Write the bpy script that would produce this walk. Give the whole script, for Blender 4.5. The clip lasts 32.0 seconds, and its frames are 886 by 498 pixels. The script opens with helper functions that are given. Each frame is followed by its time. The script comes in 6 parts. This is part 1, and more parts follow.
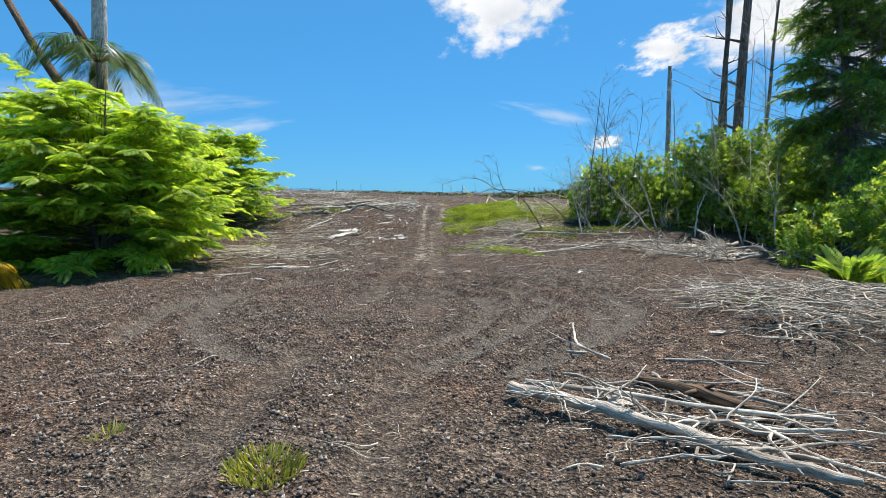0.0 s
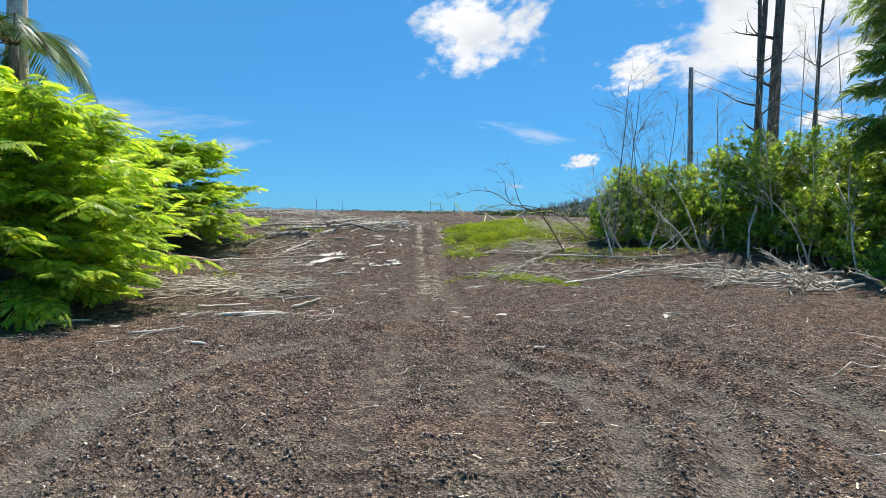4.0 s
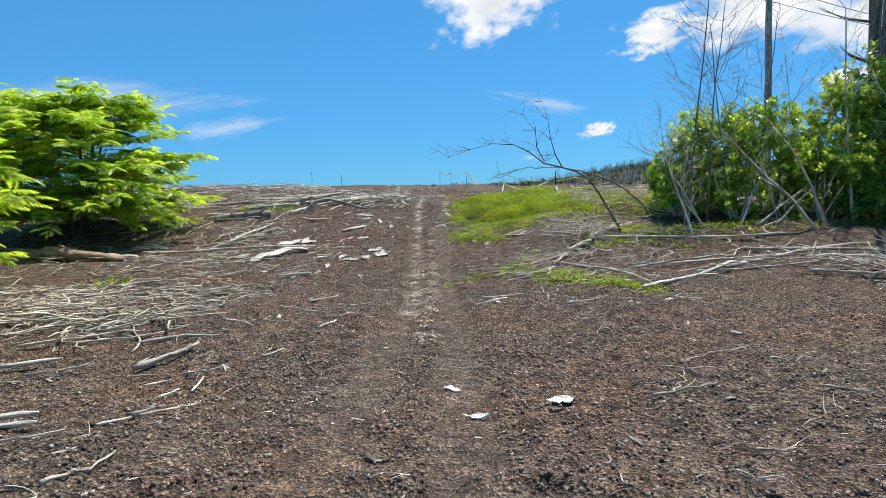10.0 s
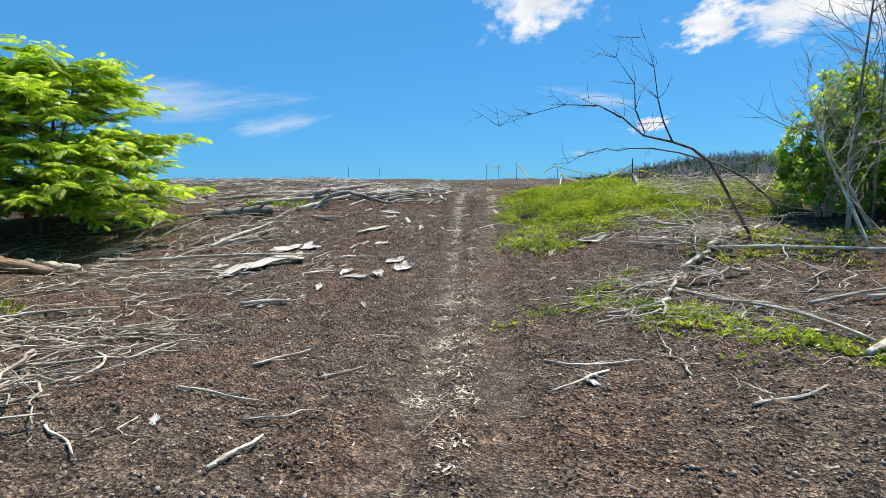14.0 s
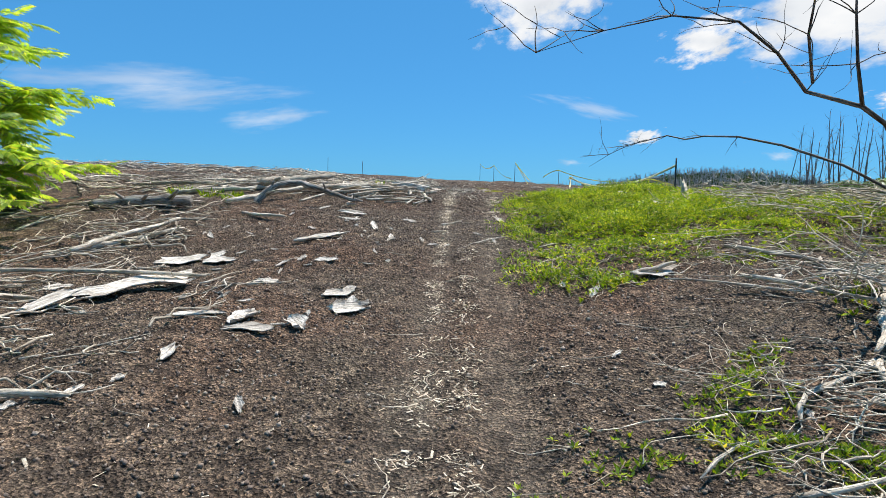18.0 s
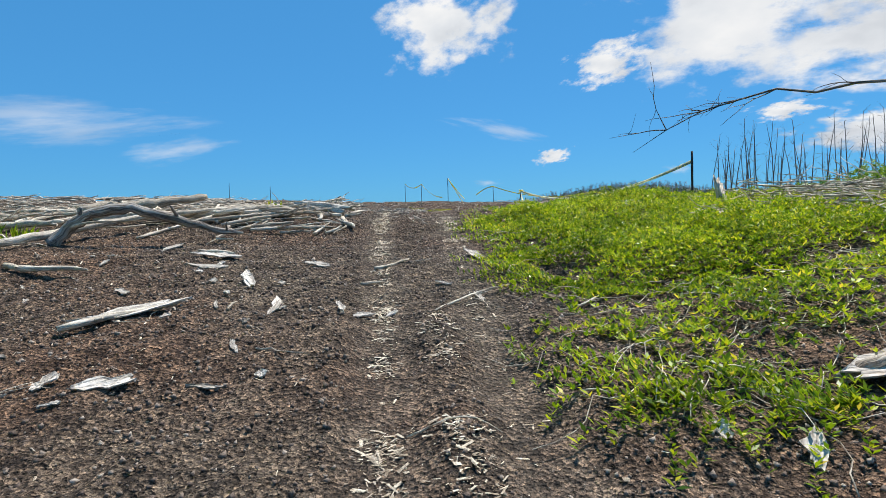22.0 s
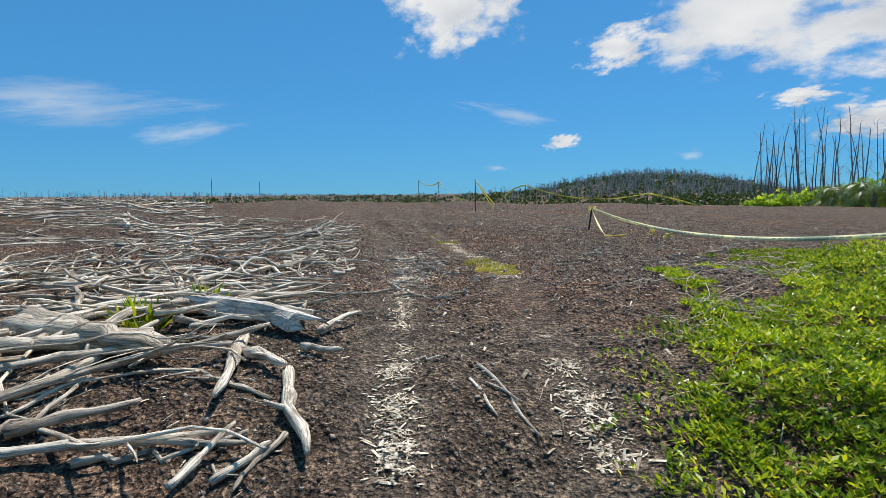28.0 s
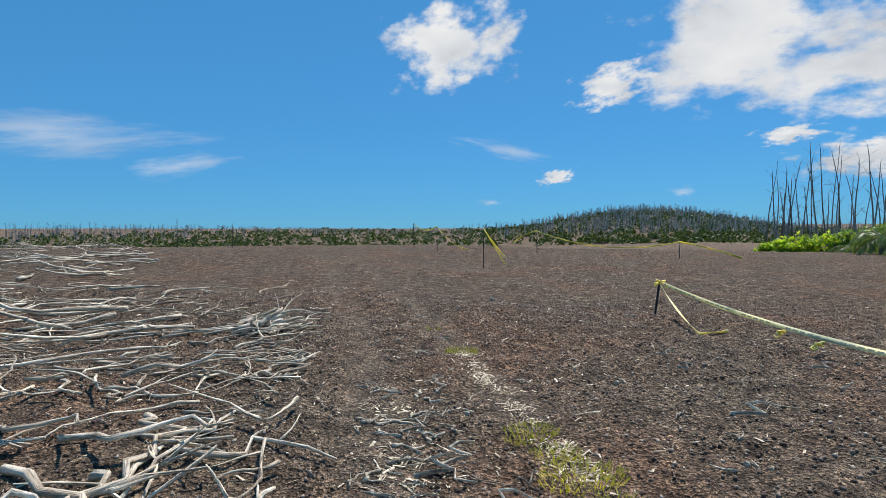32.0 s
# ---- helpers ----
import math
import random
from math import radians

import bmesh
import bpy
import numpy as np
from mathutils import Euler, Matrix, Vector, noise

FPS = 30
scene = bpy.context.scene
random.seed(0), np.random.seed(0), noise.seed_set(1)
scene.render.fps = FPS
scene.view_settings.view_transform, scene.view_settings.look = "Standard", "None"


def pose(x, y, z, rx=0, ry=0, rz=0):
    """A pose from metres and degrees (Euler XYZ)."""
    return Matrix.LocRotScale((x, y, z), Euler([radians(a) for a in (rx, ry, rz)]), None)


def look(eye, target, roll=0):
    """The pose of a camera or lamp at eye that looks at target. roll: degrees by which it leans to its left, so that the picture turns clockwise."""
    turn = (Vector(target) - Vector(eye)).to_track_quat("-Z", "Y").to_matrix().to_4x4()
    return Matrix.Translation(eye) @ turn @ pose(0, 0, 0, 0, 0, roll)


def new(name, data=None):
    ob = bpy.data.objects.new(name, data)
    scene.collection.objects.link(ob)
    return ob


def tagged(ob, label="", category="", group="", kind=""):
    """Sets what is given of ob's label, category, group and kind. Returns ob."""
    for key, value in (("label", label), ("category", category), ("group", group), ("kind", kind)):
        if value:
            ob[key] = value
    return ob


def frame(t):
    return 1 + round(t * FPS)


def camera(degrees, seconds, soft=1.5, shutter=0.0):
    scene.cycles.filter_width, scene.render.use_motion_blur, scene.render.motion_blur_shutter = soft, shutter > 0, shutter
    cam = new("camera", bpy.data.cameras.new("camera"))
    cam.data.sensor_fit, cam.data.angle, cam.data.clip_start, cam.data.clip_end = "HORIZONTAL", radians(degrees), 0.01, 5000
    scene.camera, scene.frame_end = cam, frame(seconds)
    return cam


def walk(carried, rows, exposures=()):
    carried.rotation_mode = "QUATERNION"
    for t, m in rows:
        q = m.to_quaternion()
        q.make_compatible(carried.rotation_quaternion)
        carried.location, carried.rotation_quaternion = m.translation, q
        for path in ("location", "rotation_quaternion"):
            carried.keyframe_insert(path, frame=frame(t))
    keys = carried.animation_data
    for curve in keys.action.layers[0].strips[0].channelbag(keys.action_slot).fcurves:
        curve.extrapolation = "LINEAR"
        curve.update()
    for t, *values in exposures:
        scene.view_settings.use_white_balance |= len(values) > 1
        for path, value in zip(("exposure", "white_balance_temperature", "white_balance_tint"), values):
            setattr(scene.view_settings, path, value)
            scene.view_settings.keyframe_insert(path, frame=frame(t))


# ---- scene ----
cam = camera(73.9, 32.0, soft=0.55)
PATH = [
    (0, (0.727, 1.133, 1.61), (0.64, 3.126, 1.473), 0.2),
    (0.5, (0.547, 1.645, 1.622), (0.491, 3.643, 1.543), 1.4),
    (1, (0.303, 2.17, 1.599), (0.246, 4.168, 1.558), 3.1),
    (1.5, (0.199, 2.682, 1.602), (0.215, 4.68, 1.51), 3.3),
    (2, (0.167, 3.207, 1.667), (0.221, 5.205, 1.587), 1.1),
    (2.5, (0.018, 3.765, 1.625), (0.059, 5.764, 1.575), 3.3),
    (4.5, (-0.424, 6.143, 1.623), (-0.453, 8.142, 1.546), -0.9),
    (5, (-0.504, 6.63, 1.611), (-0.503, 8.63, 1.559), -0.2),
    (5.5, (-0.565, 7.169, 1.635), (-0.382, 9.156, 1.498), -0.1),
    (6, (-0.503, 7.731, 1.684), (-0.327, 9.714, 1.494), 0.0),
    (6.5, (-0.548, 8.277, 1.653), (-0.327, 10.258, 1.489), -1.0),
    (7, (-0.452, 8.828, 1.624), (-0.17, 10.803, 1.478), 0.6),
    (7.5, (-0.315, 9.36, 1.633), (0.005, 11.325, 1.448), -0.1),
    (8, (-0.233, 9.926, 1.633), (0.177, 11.875, 1.455), 1.7),
    (8.5, (-0.15, 10.546, 1.591), (-0.012, 12.532, 1.403), 2.0),
    (9, (-0.109, 11.14, 1.59), (-0.109, 13.133, 1.429), 0.9),
    (9.5, (-0.086, 11.686, 1.607), (-0.048, 13.676, 1.411), -0.4),
    (10, (-0.074, 12.288, 1.61), (-0.15, 14.28, 1.449), -1.8),
    (10.5, (-0.131, 12.926, 1.587), (-0.285, 14.914, 1.426), -0.3),
    (11, (-0.145, 13.446, 1.551), (-0.358, 15.429, 1.399), 0.5),
    (11.5, (-0.137, 14.008, 1.544), (-0.441, 15.976, 1.351), -1.7),
    (12, (-0.167, 14.523, 1.581), (-0.378, 16.496, 1.333), -1.5),
    (12.5, (-0.18, 15.101, 1.533), (-0.421, 17.079, 1.357), -0.3),
    (13, (-0.225, 15.635, 1.569), (-0.585, 17.599, 1.446), -2.4),
    (13.5, (-0.236, 16.241, 1.56), (-0.35, 18.223, 1.315), -1.6),
    (14, (-0.244, 16.864, 1.53), (-0.476, 18.844, 1.362), -1.6),
    (14.5, (-0.329, 17.359, 1.495), (-0.512, 19.342, 1.309), -2.8),
    (15, (-0.433, 17.931, 1.507), (-0.559, 19.916, 1.298), -1.6),
    (15.5, (-0.476, 18.497, 1.51), (-0.693, 20.479, 1.356), -2.6),
    (17.5, (-0.664, 20.848, 1.522), (-0.679, 22.837, 1.31), 0.3),
    (18, (-0.638, 21.38, 1.478), (-0.826, 23.365, 1.317), 1.3),
    (18.5, (-0.715, 21.933, 1.47), (-1.043, 23.899, 1.312), 0.8),
    (19, (-0.8, 22.495, 1.467), (-0.983, 24.475, 1.252), 1.4),
    (19.5, (-0.832, 23.117, 1.438), (-1.009, 25.093, 1.184), 1.6),
    (20, (-0.964, 23.695, 1.404), (-1.068, 25.689, 1.288), -0.8),
    (20.5, (-1.034, 24.288, 1.409), (-1.034, 26.281, 1.239), -0.2),
    (21, (-1.079, 24.93, 1.42), (-1.231, 26.922, 1.311), -4.2),
    (21.5, (-1.218, 25.512, 1.459), (-1.204, 27.509, 1.344), -3.1),
    (22, (-1.223, 26.119, 1.478), (-1.15, 28.116, 1.397), -1.6),
    (22.5, (-1.233, 26.669, 1.566), (-1.252, 28.668, 1.492), 0.3),
    (23, (-1.256, 27.174, 1.652), (-1.204, 29.172, 1.562), -0.3),
    (23.5, (-1.184, 27.692, 1.722), (-1.058, 29.687, 1.648), 1.2),
    (24, (-1.242, 28.268, 1.778), (-1.161, 30.265, 1.715), 0.6),
    (24.5, (-1.249, 28.791, 1.846), (-1.05, 30.779, 1.748), -0.1),
    (25, (-1.178, 29.321, 1.982), (-1.087, 31.315, 1.864), -0.3),
    (25.5, (-1.303, 29.834, 2.058), (-1.267, 31.833, 1.999), -0.4),
    (27.5, (-1.56, 31.77, 2.519), (-1.479, 33.766, 2.432), -0.1),
    (28, (-1.623, 32.242, 2.588), (-1.579, 34.237, 2.456), -1.1),
    (28.5, (-1.689, 32.713, 2.753), (-1.567, 34.706, 2.64), -0.8),
    (29, (-1.65, 33.24, 2.809), (-1.341, 35.215, 2.745), -2.1),
    (29.5, (-1.684, 33.729, 2.863), (-1.427, 35.71, 2.771), -1.2),
    (30, (-1.712, 34.126, 3.032), (-1.401, 36.097, 2.896), -1.8),
    (30.5, (-1.681, 34.719, 3.092), (-1.529, 36.71, 2.99), -0.2),
    (31, (-1.73, 35.318, 3.11), (-1.718, 37.316, 3.035), -0.7),
    (31.5, (-1.779, 35.796, 3.206), (-1.704, 37.793, 3.119), -1.8),
    (32, (-1.725, 36.382, 3.247), (-1.658, 38.381, 3.229), -0.7),
]
walk(cam, [(t, look(eye, target, roll)) for t, eye, target, roll in PATH], ((0, 0.42), (14, 0.4), (20, 0.3), (24, 0.18), (32, 0.1)))

# ---- world, sun and exposure ----
SUN_AZ, SUN_EL = 36.0, 65.0
world = bpy.data.worlds.new("sky")
world.use_nodes = True
scene.world = world
wn, wl = world.node_tree.nodes, world.node_tree.links
sky = wn.new("ShaderNodeTexSky")
sky.sky_type, sky.sun_disc = "NISHITA", False
sky.sun_elevation, sky.sun_rotation = radians(SUN_EL), radians(SUN_AZ)
sky.air_density, sky.dust_density, sky.ozone_density, sky.altitude = 1.0, 0.2, 2.5, 100
tint = wn.new("ShaderNodeVectorMath")
tint.operation = "MULTIPLY"
tint.inputs[1].default_value = (0.225, 0.522, 0.785)
wl.new(sky.outputs[0], tint.inputs[0])
# humid tropical air evens the blue out towards the skyline
haze = wn.new("ShaderNodeMix")
haze.data_type = "RGBA"
haze.inputs[0].default_value = 0.5
haze.inputs[7].default_value = (0.5, 2.45, 4.9, 1)
wl.new(tint.outputs[0], haze.inputs[6])
wl.new(haze.outputs[2], wn["Background"].inputs[0])
wn["Background"].inputs[1].default_value = 0.13

sun = new("sun", bpy.data.lights.new("sun", "SUN"))
sun.data.energy, sun.data.angle, sun.data.color = 5.0, radians(0.5), (1.0, 0.955, 0.89)
_a, _e = radians(SUN_AZ), radians(SUN_EL)
SUN_DIR = Vector((math.sin(_a) * math.cos(_e), math.cos(_a) * math.cos(_e), math.sin(_e)))
sun.matrix_world = look(SUN_DIR * 50, (0, 0, 0))

# ---- materials ----


def material(name):
    m = bpy.data.materials.new(name)
    m.use_nodes = True
    return m, m.node_tree.nodes, m.node_tree.links, m.node_tree.nodes["Principled BSDF"]


def ramp(nodes, stops):
    r = nodes.new("ShaderNodeValToRGB")
    r.color_ramp.elements[0].position, r.color_ramp.elements[0].color = stops[0][0], (*stops[0][1], 1)
    r.color_ramp.elements[1].position, r.color_ramp.elements[1].color = stops[-1][0], (*stops[-1][1], 1)
    for p, c in stops[1:-1]:
        r.color_ramp.elements.new(p).color = (*c, 1)
    return r


def noise_tex(nodes, links, vec, scale, detail=4.0, rough=0.6):
    n = nodes.new("ShaderNodeTexNoise")
    n.inputs["Scale"].default_value, n.inputs["Detail"].default_value, n.inputs["Roughness"].default_value = scale, detail, rough
    if vec:
        links.new(vec, n.inputs["Vector"])
    return n


def mix_rgb(nodes, links, fac, a, b, mode="MIX"):
    n = nodes.new("ShaderNodeMix")
    n.data_type, n.blend_type = "RGBA", mode
    for sock, v in ((n.inputs[0], fac), (n.inputs[6], a), (n.inputs[7], b)):
        if isinstance(v, (int, float)):
            sock.default_value = v
        elif isinstance(v, tuple):
            sock.default_value = (*v, 1)
        else:
            links.new(v, sock)
    return n.outputs[2]


def bump_node(nodes, links, height, strength, distance, normal=None):
    b = nodes.new("ShaderNodeBump")
    b.inputs["Strength"].default_value, b.inputs["Distance"].default_value = strength, distance
    links.new(height, b.inputs["Height"])
    if normal:
        links.new(normal, b.inputs["Normal"])
    return b.outputs[0]


def cinder_material():
    m, n, l, p = material("volcanic cinder")
    pos = n.new("ShaderNodeTexCoord").outputs["Object"]
    wear = n.new("ShaderNodeAttribute")
    wear.attribute_name = "wear"
    big = noise_tex(n, l, pos, 0.45, 5, 0.6)
    mid = noise_tex(n, l, pos, 5.0, 6, 0.7)
    fine = noise_tex(n, l, pos, 55.0, 4, 0.7)
    vor = n.new("ShaderNodeTexVoronoi")
    vor.inputs["Scale"].default_value = 34.0
    l.new(pos, vor.inputs["Vector"])
    vor2 = n.new("ShaderNodeTexVoronoi")
    vor2.inputs["Scale"].default_value = 85.0
    l.new(pos, vor2.inputs["Vector"])
    base = ramp(n, ((0.32, (0.055, 0.042, 0.034)), (0.5, (0.146, 0.113, 0.09)), (0.7, (0.275, 0.217, 0.17))))
    l.new(mid.outputs[0], base.inputs[0])
    grain = ramp(n, ((0.3, (0.35, 0.34, 0.34)), (0.55, (1.0, 1.0, 1.0)), (0.75, (1.75, 1.7, 1.65))))
    l.new(fine.outputs[0], grain.inputs[0])
    col = mix_rgb(n, l, 1.0, base.outputs[0], grain.outputs[0], "MULTIPLY")
    for cells in (vor, vor2):
        sep = n.new("ShaderNodeSeparateColor")
        l.new(cells.outputs["Color"], sep.inputs[0])
        cr = ramp(n, ((0.05, (0.45, 0.44, 0.43)), (0.5, (0.95, 0.95, 0.95)), (0.95, (1.65, 1.6, 1.5))))
        l.new(sep.outputs[0], cr.inputs[0])
        col = mix_rgb(n, l, 1.0, col, cr.outputs[0], "MULTIPLY")
    tint = ramp(n, ((0.35, (0.99, 1.0, 0.94)), (0.5, (1.03, 0.97, 0.9)), (0.66, (1.2, 0.98, 0.84))))
    l.new(big.outputs[0], tint.inputs[0])
    col = mix_rgb(n, l, 1.0, col, tint.outputs[0], "MULTIPLY")
    # packed wheel tracks are finer, greyer and dustier
    dust = ramp(n, ((0.3, (0.09, 0.08, 0.064)), (0.5, (0.21, 0.185, 0.148)), (0.7, (0.38, 0.335, 0.27))))
    l.new(fine.outputs[0], dust.inputs[0])
    wm = n.new("ShaderNodeMath")
    wm.operation = "MULTIPLY"
    l.new(wear.outputs["Fac"], wm.inputs[0])
    l.new(ramp(n, ((0.35, (0.3,) * 3), (0.6, (0.85,) * 3))).outputs[0], wm.inputs[1])
    l.new(mid.outputs[0], wm.inputs[1].links[0].from_node.inputs[0])
    col = mix_rgb(n, l, wm.outputs[0], col, dust.outputs[0])
    l.new(col, p.inputs["Base Color"])
    p.inputs["Roughness"].default_value = 0.95
    p.inputs["Specular IOR Level"].default_value = 0.2
    nb = bump_node(n, l, vor2.outputs["Distance"], 0.8, 0.012)
    nb = bump_node(n, l, vor.outputs["Distance"], 1.0, 0.045, nb)
    nb = bump_node(n, l, mid.outputs[0], 0.8, 0.07, nb)
    l.new(nb, p.inputs["Normal"])
    return m


def stone_material():
    m, n, l, p = material("cinder lumps")
    geo = n.new("ShaderNodeNewGeometry")
    r = ramp(n, ((0.0, (0.1, 0.075, 0.06)), (0.45, (0.165, 0.122, 0.097)), (0.8, (0.275, 0.215, 0.17)), (1.0, (0.46, 0.385, 0.31))))
    l.new(geo.outputs["Random Per Island"], r.inputs[0])
    f = noise_tex(n, l, n.new("ShaderNodeTexCoord").outputs["Object"], 90, 3)
    l.new(mix_rgb(n, l, 0.6, r.outputs[0], f.outputs[0], "OVERLAY"), p.inputs["Base Color"])
    p.inputs["Roughness"].default_value = 0.95
    p.inputs["Specular IOR Level"].default_value = 0.2
    l.new(bump_node(n, l, f.outputs[0], 0.8, 0.01), p.inputs["Normal"])
    return m


def wood_material(name, dark, mid_c, light, scale=14.0, island=False, along=True, crack=0.85):
    """Weathered wood or bark with streaks and cracks along the grain."""
    m, n, l, p = material(name)
    if along:
        at = n.new("ShaderNodeAttribute")
        at.attribute_name = "grain"
        tc = at.outputs["Vector"]
    else:
        tc = n.new("ShaderNodeTexCoord").outputs["Object"]
    place = n.new("ShaderNodeTexCoord").outputs["Object"]
    s = noise_tex(n, l, tc, scale * 1.6, 5, 0.65)
    f = noise_tex(n, l, tc, scale * 9, 4, 0.7)
    blotch = noise_tex(n, l, place, 3.2, 4, 0.6)
    r = ramp(n, ((0.3, dark), (0.47, mid_c), (0.66, light)))
    l.new(s.outputs[0], r.inputs[0])
    g = ramp(n, ((0.32, (0.4,) * 3), (0.5, (0.95,) * 3), (0.68, (1.15,) * 3)))
    l.new(f.outputs[0], g.inputs[0])
    col = mix_rgb(n, l, 0.85, r.outputs[0], g.outputs[0], "MULTIPLY")
    ck = n.new("ShaderNodeTexVoronoi")
    ck.feature = "DISTANCE_TO_EDGE"
    ck.inputs["Scale"].default_value = scale * 2.6
    warp = mix_rgb(n, l, 0.06, tc, s.outputs["Color"])
    l.new(warp, ck.inputs["Vector"])
    cr = ramp(n, ((0.0, (0.2, 0.17, 0.15)), (0.04, (0.6, 0.57, 0.55)), (0.1, (1.0, 1.0, 1.0))))
    l.new(ck.outputs["Distance"], cr.inputs[0])
    col = mix_rgb(n, l, crack, col, cr.outputs[0], "MULTIPLY")
    b = ramp(n, ((0.33, (0.55, 0.5, 0.46)), (0.5, (0.98, 0.96, 0.93)), (0.66, (1.12, 1.1, 1.07))))
    l.new(blotch.outputs[0], b.inputs[0])
    col = mix_rgb(n, l, 0.85, col, b.outputs[0], "MULTIPLY")
    if island:
        geo = n.new("ShaderNodeNewGeometry")
        rr = ramp(n, ((0.0, (0.55, 0.5, 0.45)), (0.4, (0.95, 0.93, 0.9)), (1.0, (1.22, 1.2, 1.15))))
        l.new(geo.outputs["Random Per Island"], rr.inputs[0])
    else:
        oi = n.new("ShaderNodeObjectInfo")
        rr = ramp(n, ((0.0, (0.68, 0.65, 0.61)), (0.4, (0.98, 0.97, 0.95)), (1.0, (1.15, 1.13, 1.1))))
        l.new(oi.outputs["Random"], rr.inputs[0])
    col = mix_rgb(n, l, 1.0, col, rr.outputs[0], "MULTIPLY")
    l.new(col, p.inputs["Base Color"])
    p.inputs["Roughness"].default_value = 0.85
    p.inputs["Specular IOR Level"].default_value = 0.25
    nb = bump_node(n, l, f.outputs[0], 0.5, 0.006)
    nb = bump_node(n, l, cr.outputs[0], 0.6, 0.012, nb)
    l.new(bump_node(n, l, s.outputs[0], 0.7, 0.02, nb), p.inputs["Normal"])
    return m


def leaf_material(name, c0, c1, c2, rough=0.45, trans=0.45, odd=None):
    m, n, l, p = material(name)
    geo = n.new("ShaderNodeNewGeometry")
    stops = [(0.0, c0), (0.55, c1), (0.93, c2)]
    stops.append((1.0, odd or c2))
    r = ramp(n, stops)
    l.new(geo.outputs["Random Per Island"], r.inputs[0])
    patch = noise_tex(n, l, n.new("ShaderNodeTexCoord").outputs["Object"], 1.3, 3)
    g = ramp(n, ((0.36, (0.5, 0.56, 0.5)), (0.5, (0.95, 0.96, 0.9)), (0.64, (1.3, 1.22, 1.0))))
    l.new(patch.outputs[0], g.inputs[0])
    col = mix_rgb(n, l, 1.0, r.outputs[0], g.outputs[0], "MULTIPLY")
    l.new(col, p.inputs["Base Color"])
    p.inputs["Roughness"].default_value = rough
    p.inputs["Specular IOR Level"].default_value = 0.3
    tr = n.new("ShaderNodeBsdfTranslucent")
    warm = mix_rgb(n, l, 1.0, col, (1.35, 1.3, 0.55), "MULTIPLY")
    l.new(warm, tr.inputs["Color"])
    mx = n.new("ShaderNodeMixShader")
    mx.inputs[0].default_value = trans
    l.new(p.outputs[0], mx.inputs[1])
    l.new(tr.outputs[0], mx.inputs[2])
    l.new(mx.outputs[0], n["Material Output"].inputs[0])
    return m


def plain_material(name, color, rough=0.6, var=0.25, scale=30.0, metal=0.0):
    m, n, l, p = material(name)
    f = noise_tex(n, l, n.new("ShaderNodeTexCoord").outputs["Object"], scale, 4)
    r = ramp(n, ((0.3, tuple(c * (1 - var) for c in color)), (0.7, tuple(min(1, c * (1 + var)) for c in color))))
    l.new(f.outputs[0], r.inputs[0])
    l.new(r.outputs[0], p.inputs["Base Color"])
    p.inputs["Roughness"].default_value, p.inputs["Metallic"].default_value = rough, metal
    l.new(bump_node(n, l, f.outputs[0], 0.2, 0.003), p.inputs["Normal"])
    return m


CINDER = cinder_material()
LUMPS = stone_material()
DRIFT = wood_material("sun-bleached wood", (0.38, 0.31, 0.24), (0.75, 0.665, 0.545), (0.9, 0.83, 0.72), crack=0.55)
DRIFT_STUFF = wood_material("sun-bleached sticks", (0.4, 0.33, 0.26), (0.75, 0.665, 0.545), (0.9, 0.825, 0.71), island=True)
BARK_WHITE = wood_material("white inner bark", (0.5, 0.44, 0.375), (0.76, 0.7, 0.62), (0.88, 0.83, 0.76), 9, crack=0.45)
CHIPS = wood_material("pale wood chips", (0.6, 0.48, 0.35), (0.83, 0.73, 0.58), (0.93, 0.86, 0.73), island=True, along=False, crack=0.15)
BARK_DARK = wood_material("dark grey bark", (0.09, 0.072, 0.06), (0.22, 0.185, 0.155), (0.38, 0.335, 0.295), 9)
BARK_PALE = wood_material("pale grey bark", (0.15, 0.13, 0.115), (0.32, 0.295, 0.265), (0.5, 0.475, 0.44), 9)
# distance haze is put into this bark's colour, hence the pale grey
BARK_HAZED = wood_material("far grey bark paled by haze", (0.32, 0.295, 0.275), (0.47, 0.44, 0.415), (0.62, 0.59, 0.56), 3, island=True, along=False, crack=0.0)
BARK_BROWN = wood_material("peeling brown bark", (0.07, 0.042, 0.026), (0.2, 0.125, 0.075), (0.36, 0.25, 0.165), 7)
BARK_TAN = wood_material("peeling tan bark", (0.17, 0.09, 0.055), (0.42, 0.27, 0.18), (0.62, 0.45, 0.33), 7, crack=0.5)
POLEWOOD = wood_material("grey pole timber", (0.26, 0.245, 0.225), (0.42, 0.395, 0.37), (0.55, 0.525, 0.5), 6)
LEAF_LIGHT = leaf_material("bright green leaflets", (0.24, 0.41, 0.06), (0.4, 0.56, 0.08), (0.62, 0.7, 0.13), 0.36, 0.62, (0.7, 0.6, 0.11))
LEAF_DARK = leaf_material("dark glossy leaves", (0.15, 0.27, 0.06), (0.31, 0.45, 0.085), (0.56, 0.65, 0.16), 0.28, 0.54, (0.45, 0.31, 0.1))
LEAF_DEEP = leaf_material("deep green sprays", (0.1, 0.19, 0.045), (0.19, 0.3, 0.06), (0.32, 0.43, 0.09), 0.36, 0.45)
LEAF_COVER = leaf_material("yellow-green creeper leaves", (0.06, 0.14, 0.012), (0.26, 0.38, 0.02), (0.55, 0.58, 0.04), 0.36, 0.42, (0.78, 0.6, 0.14))
LEAF_GRASS = leaf_material("dry yellow-green grass", (0.24, 0.27, 0.04), (0.42, 0.42, 0.07), (0.6, 0.54, 0.16), 0.6, 0.35, (0.65, 0.55, 0.3))
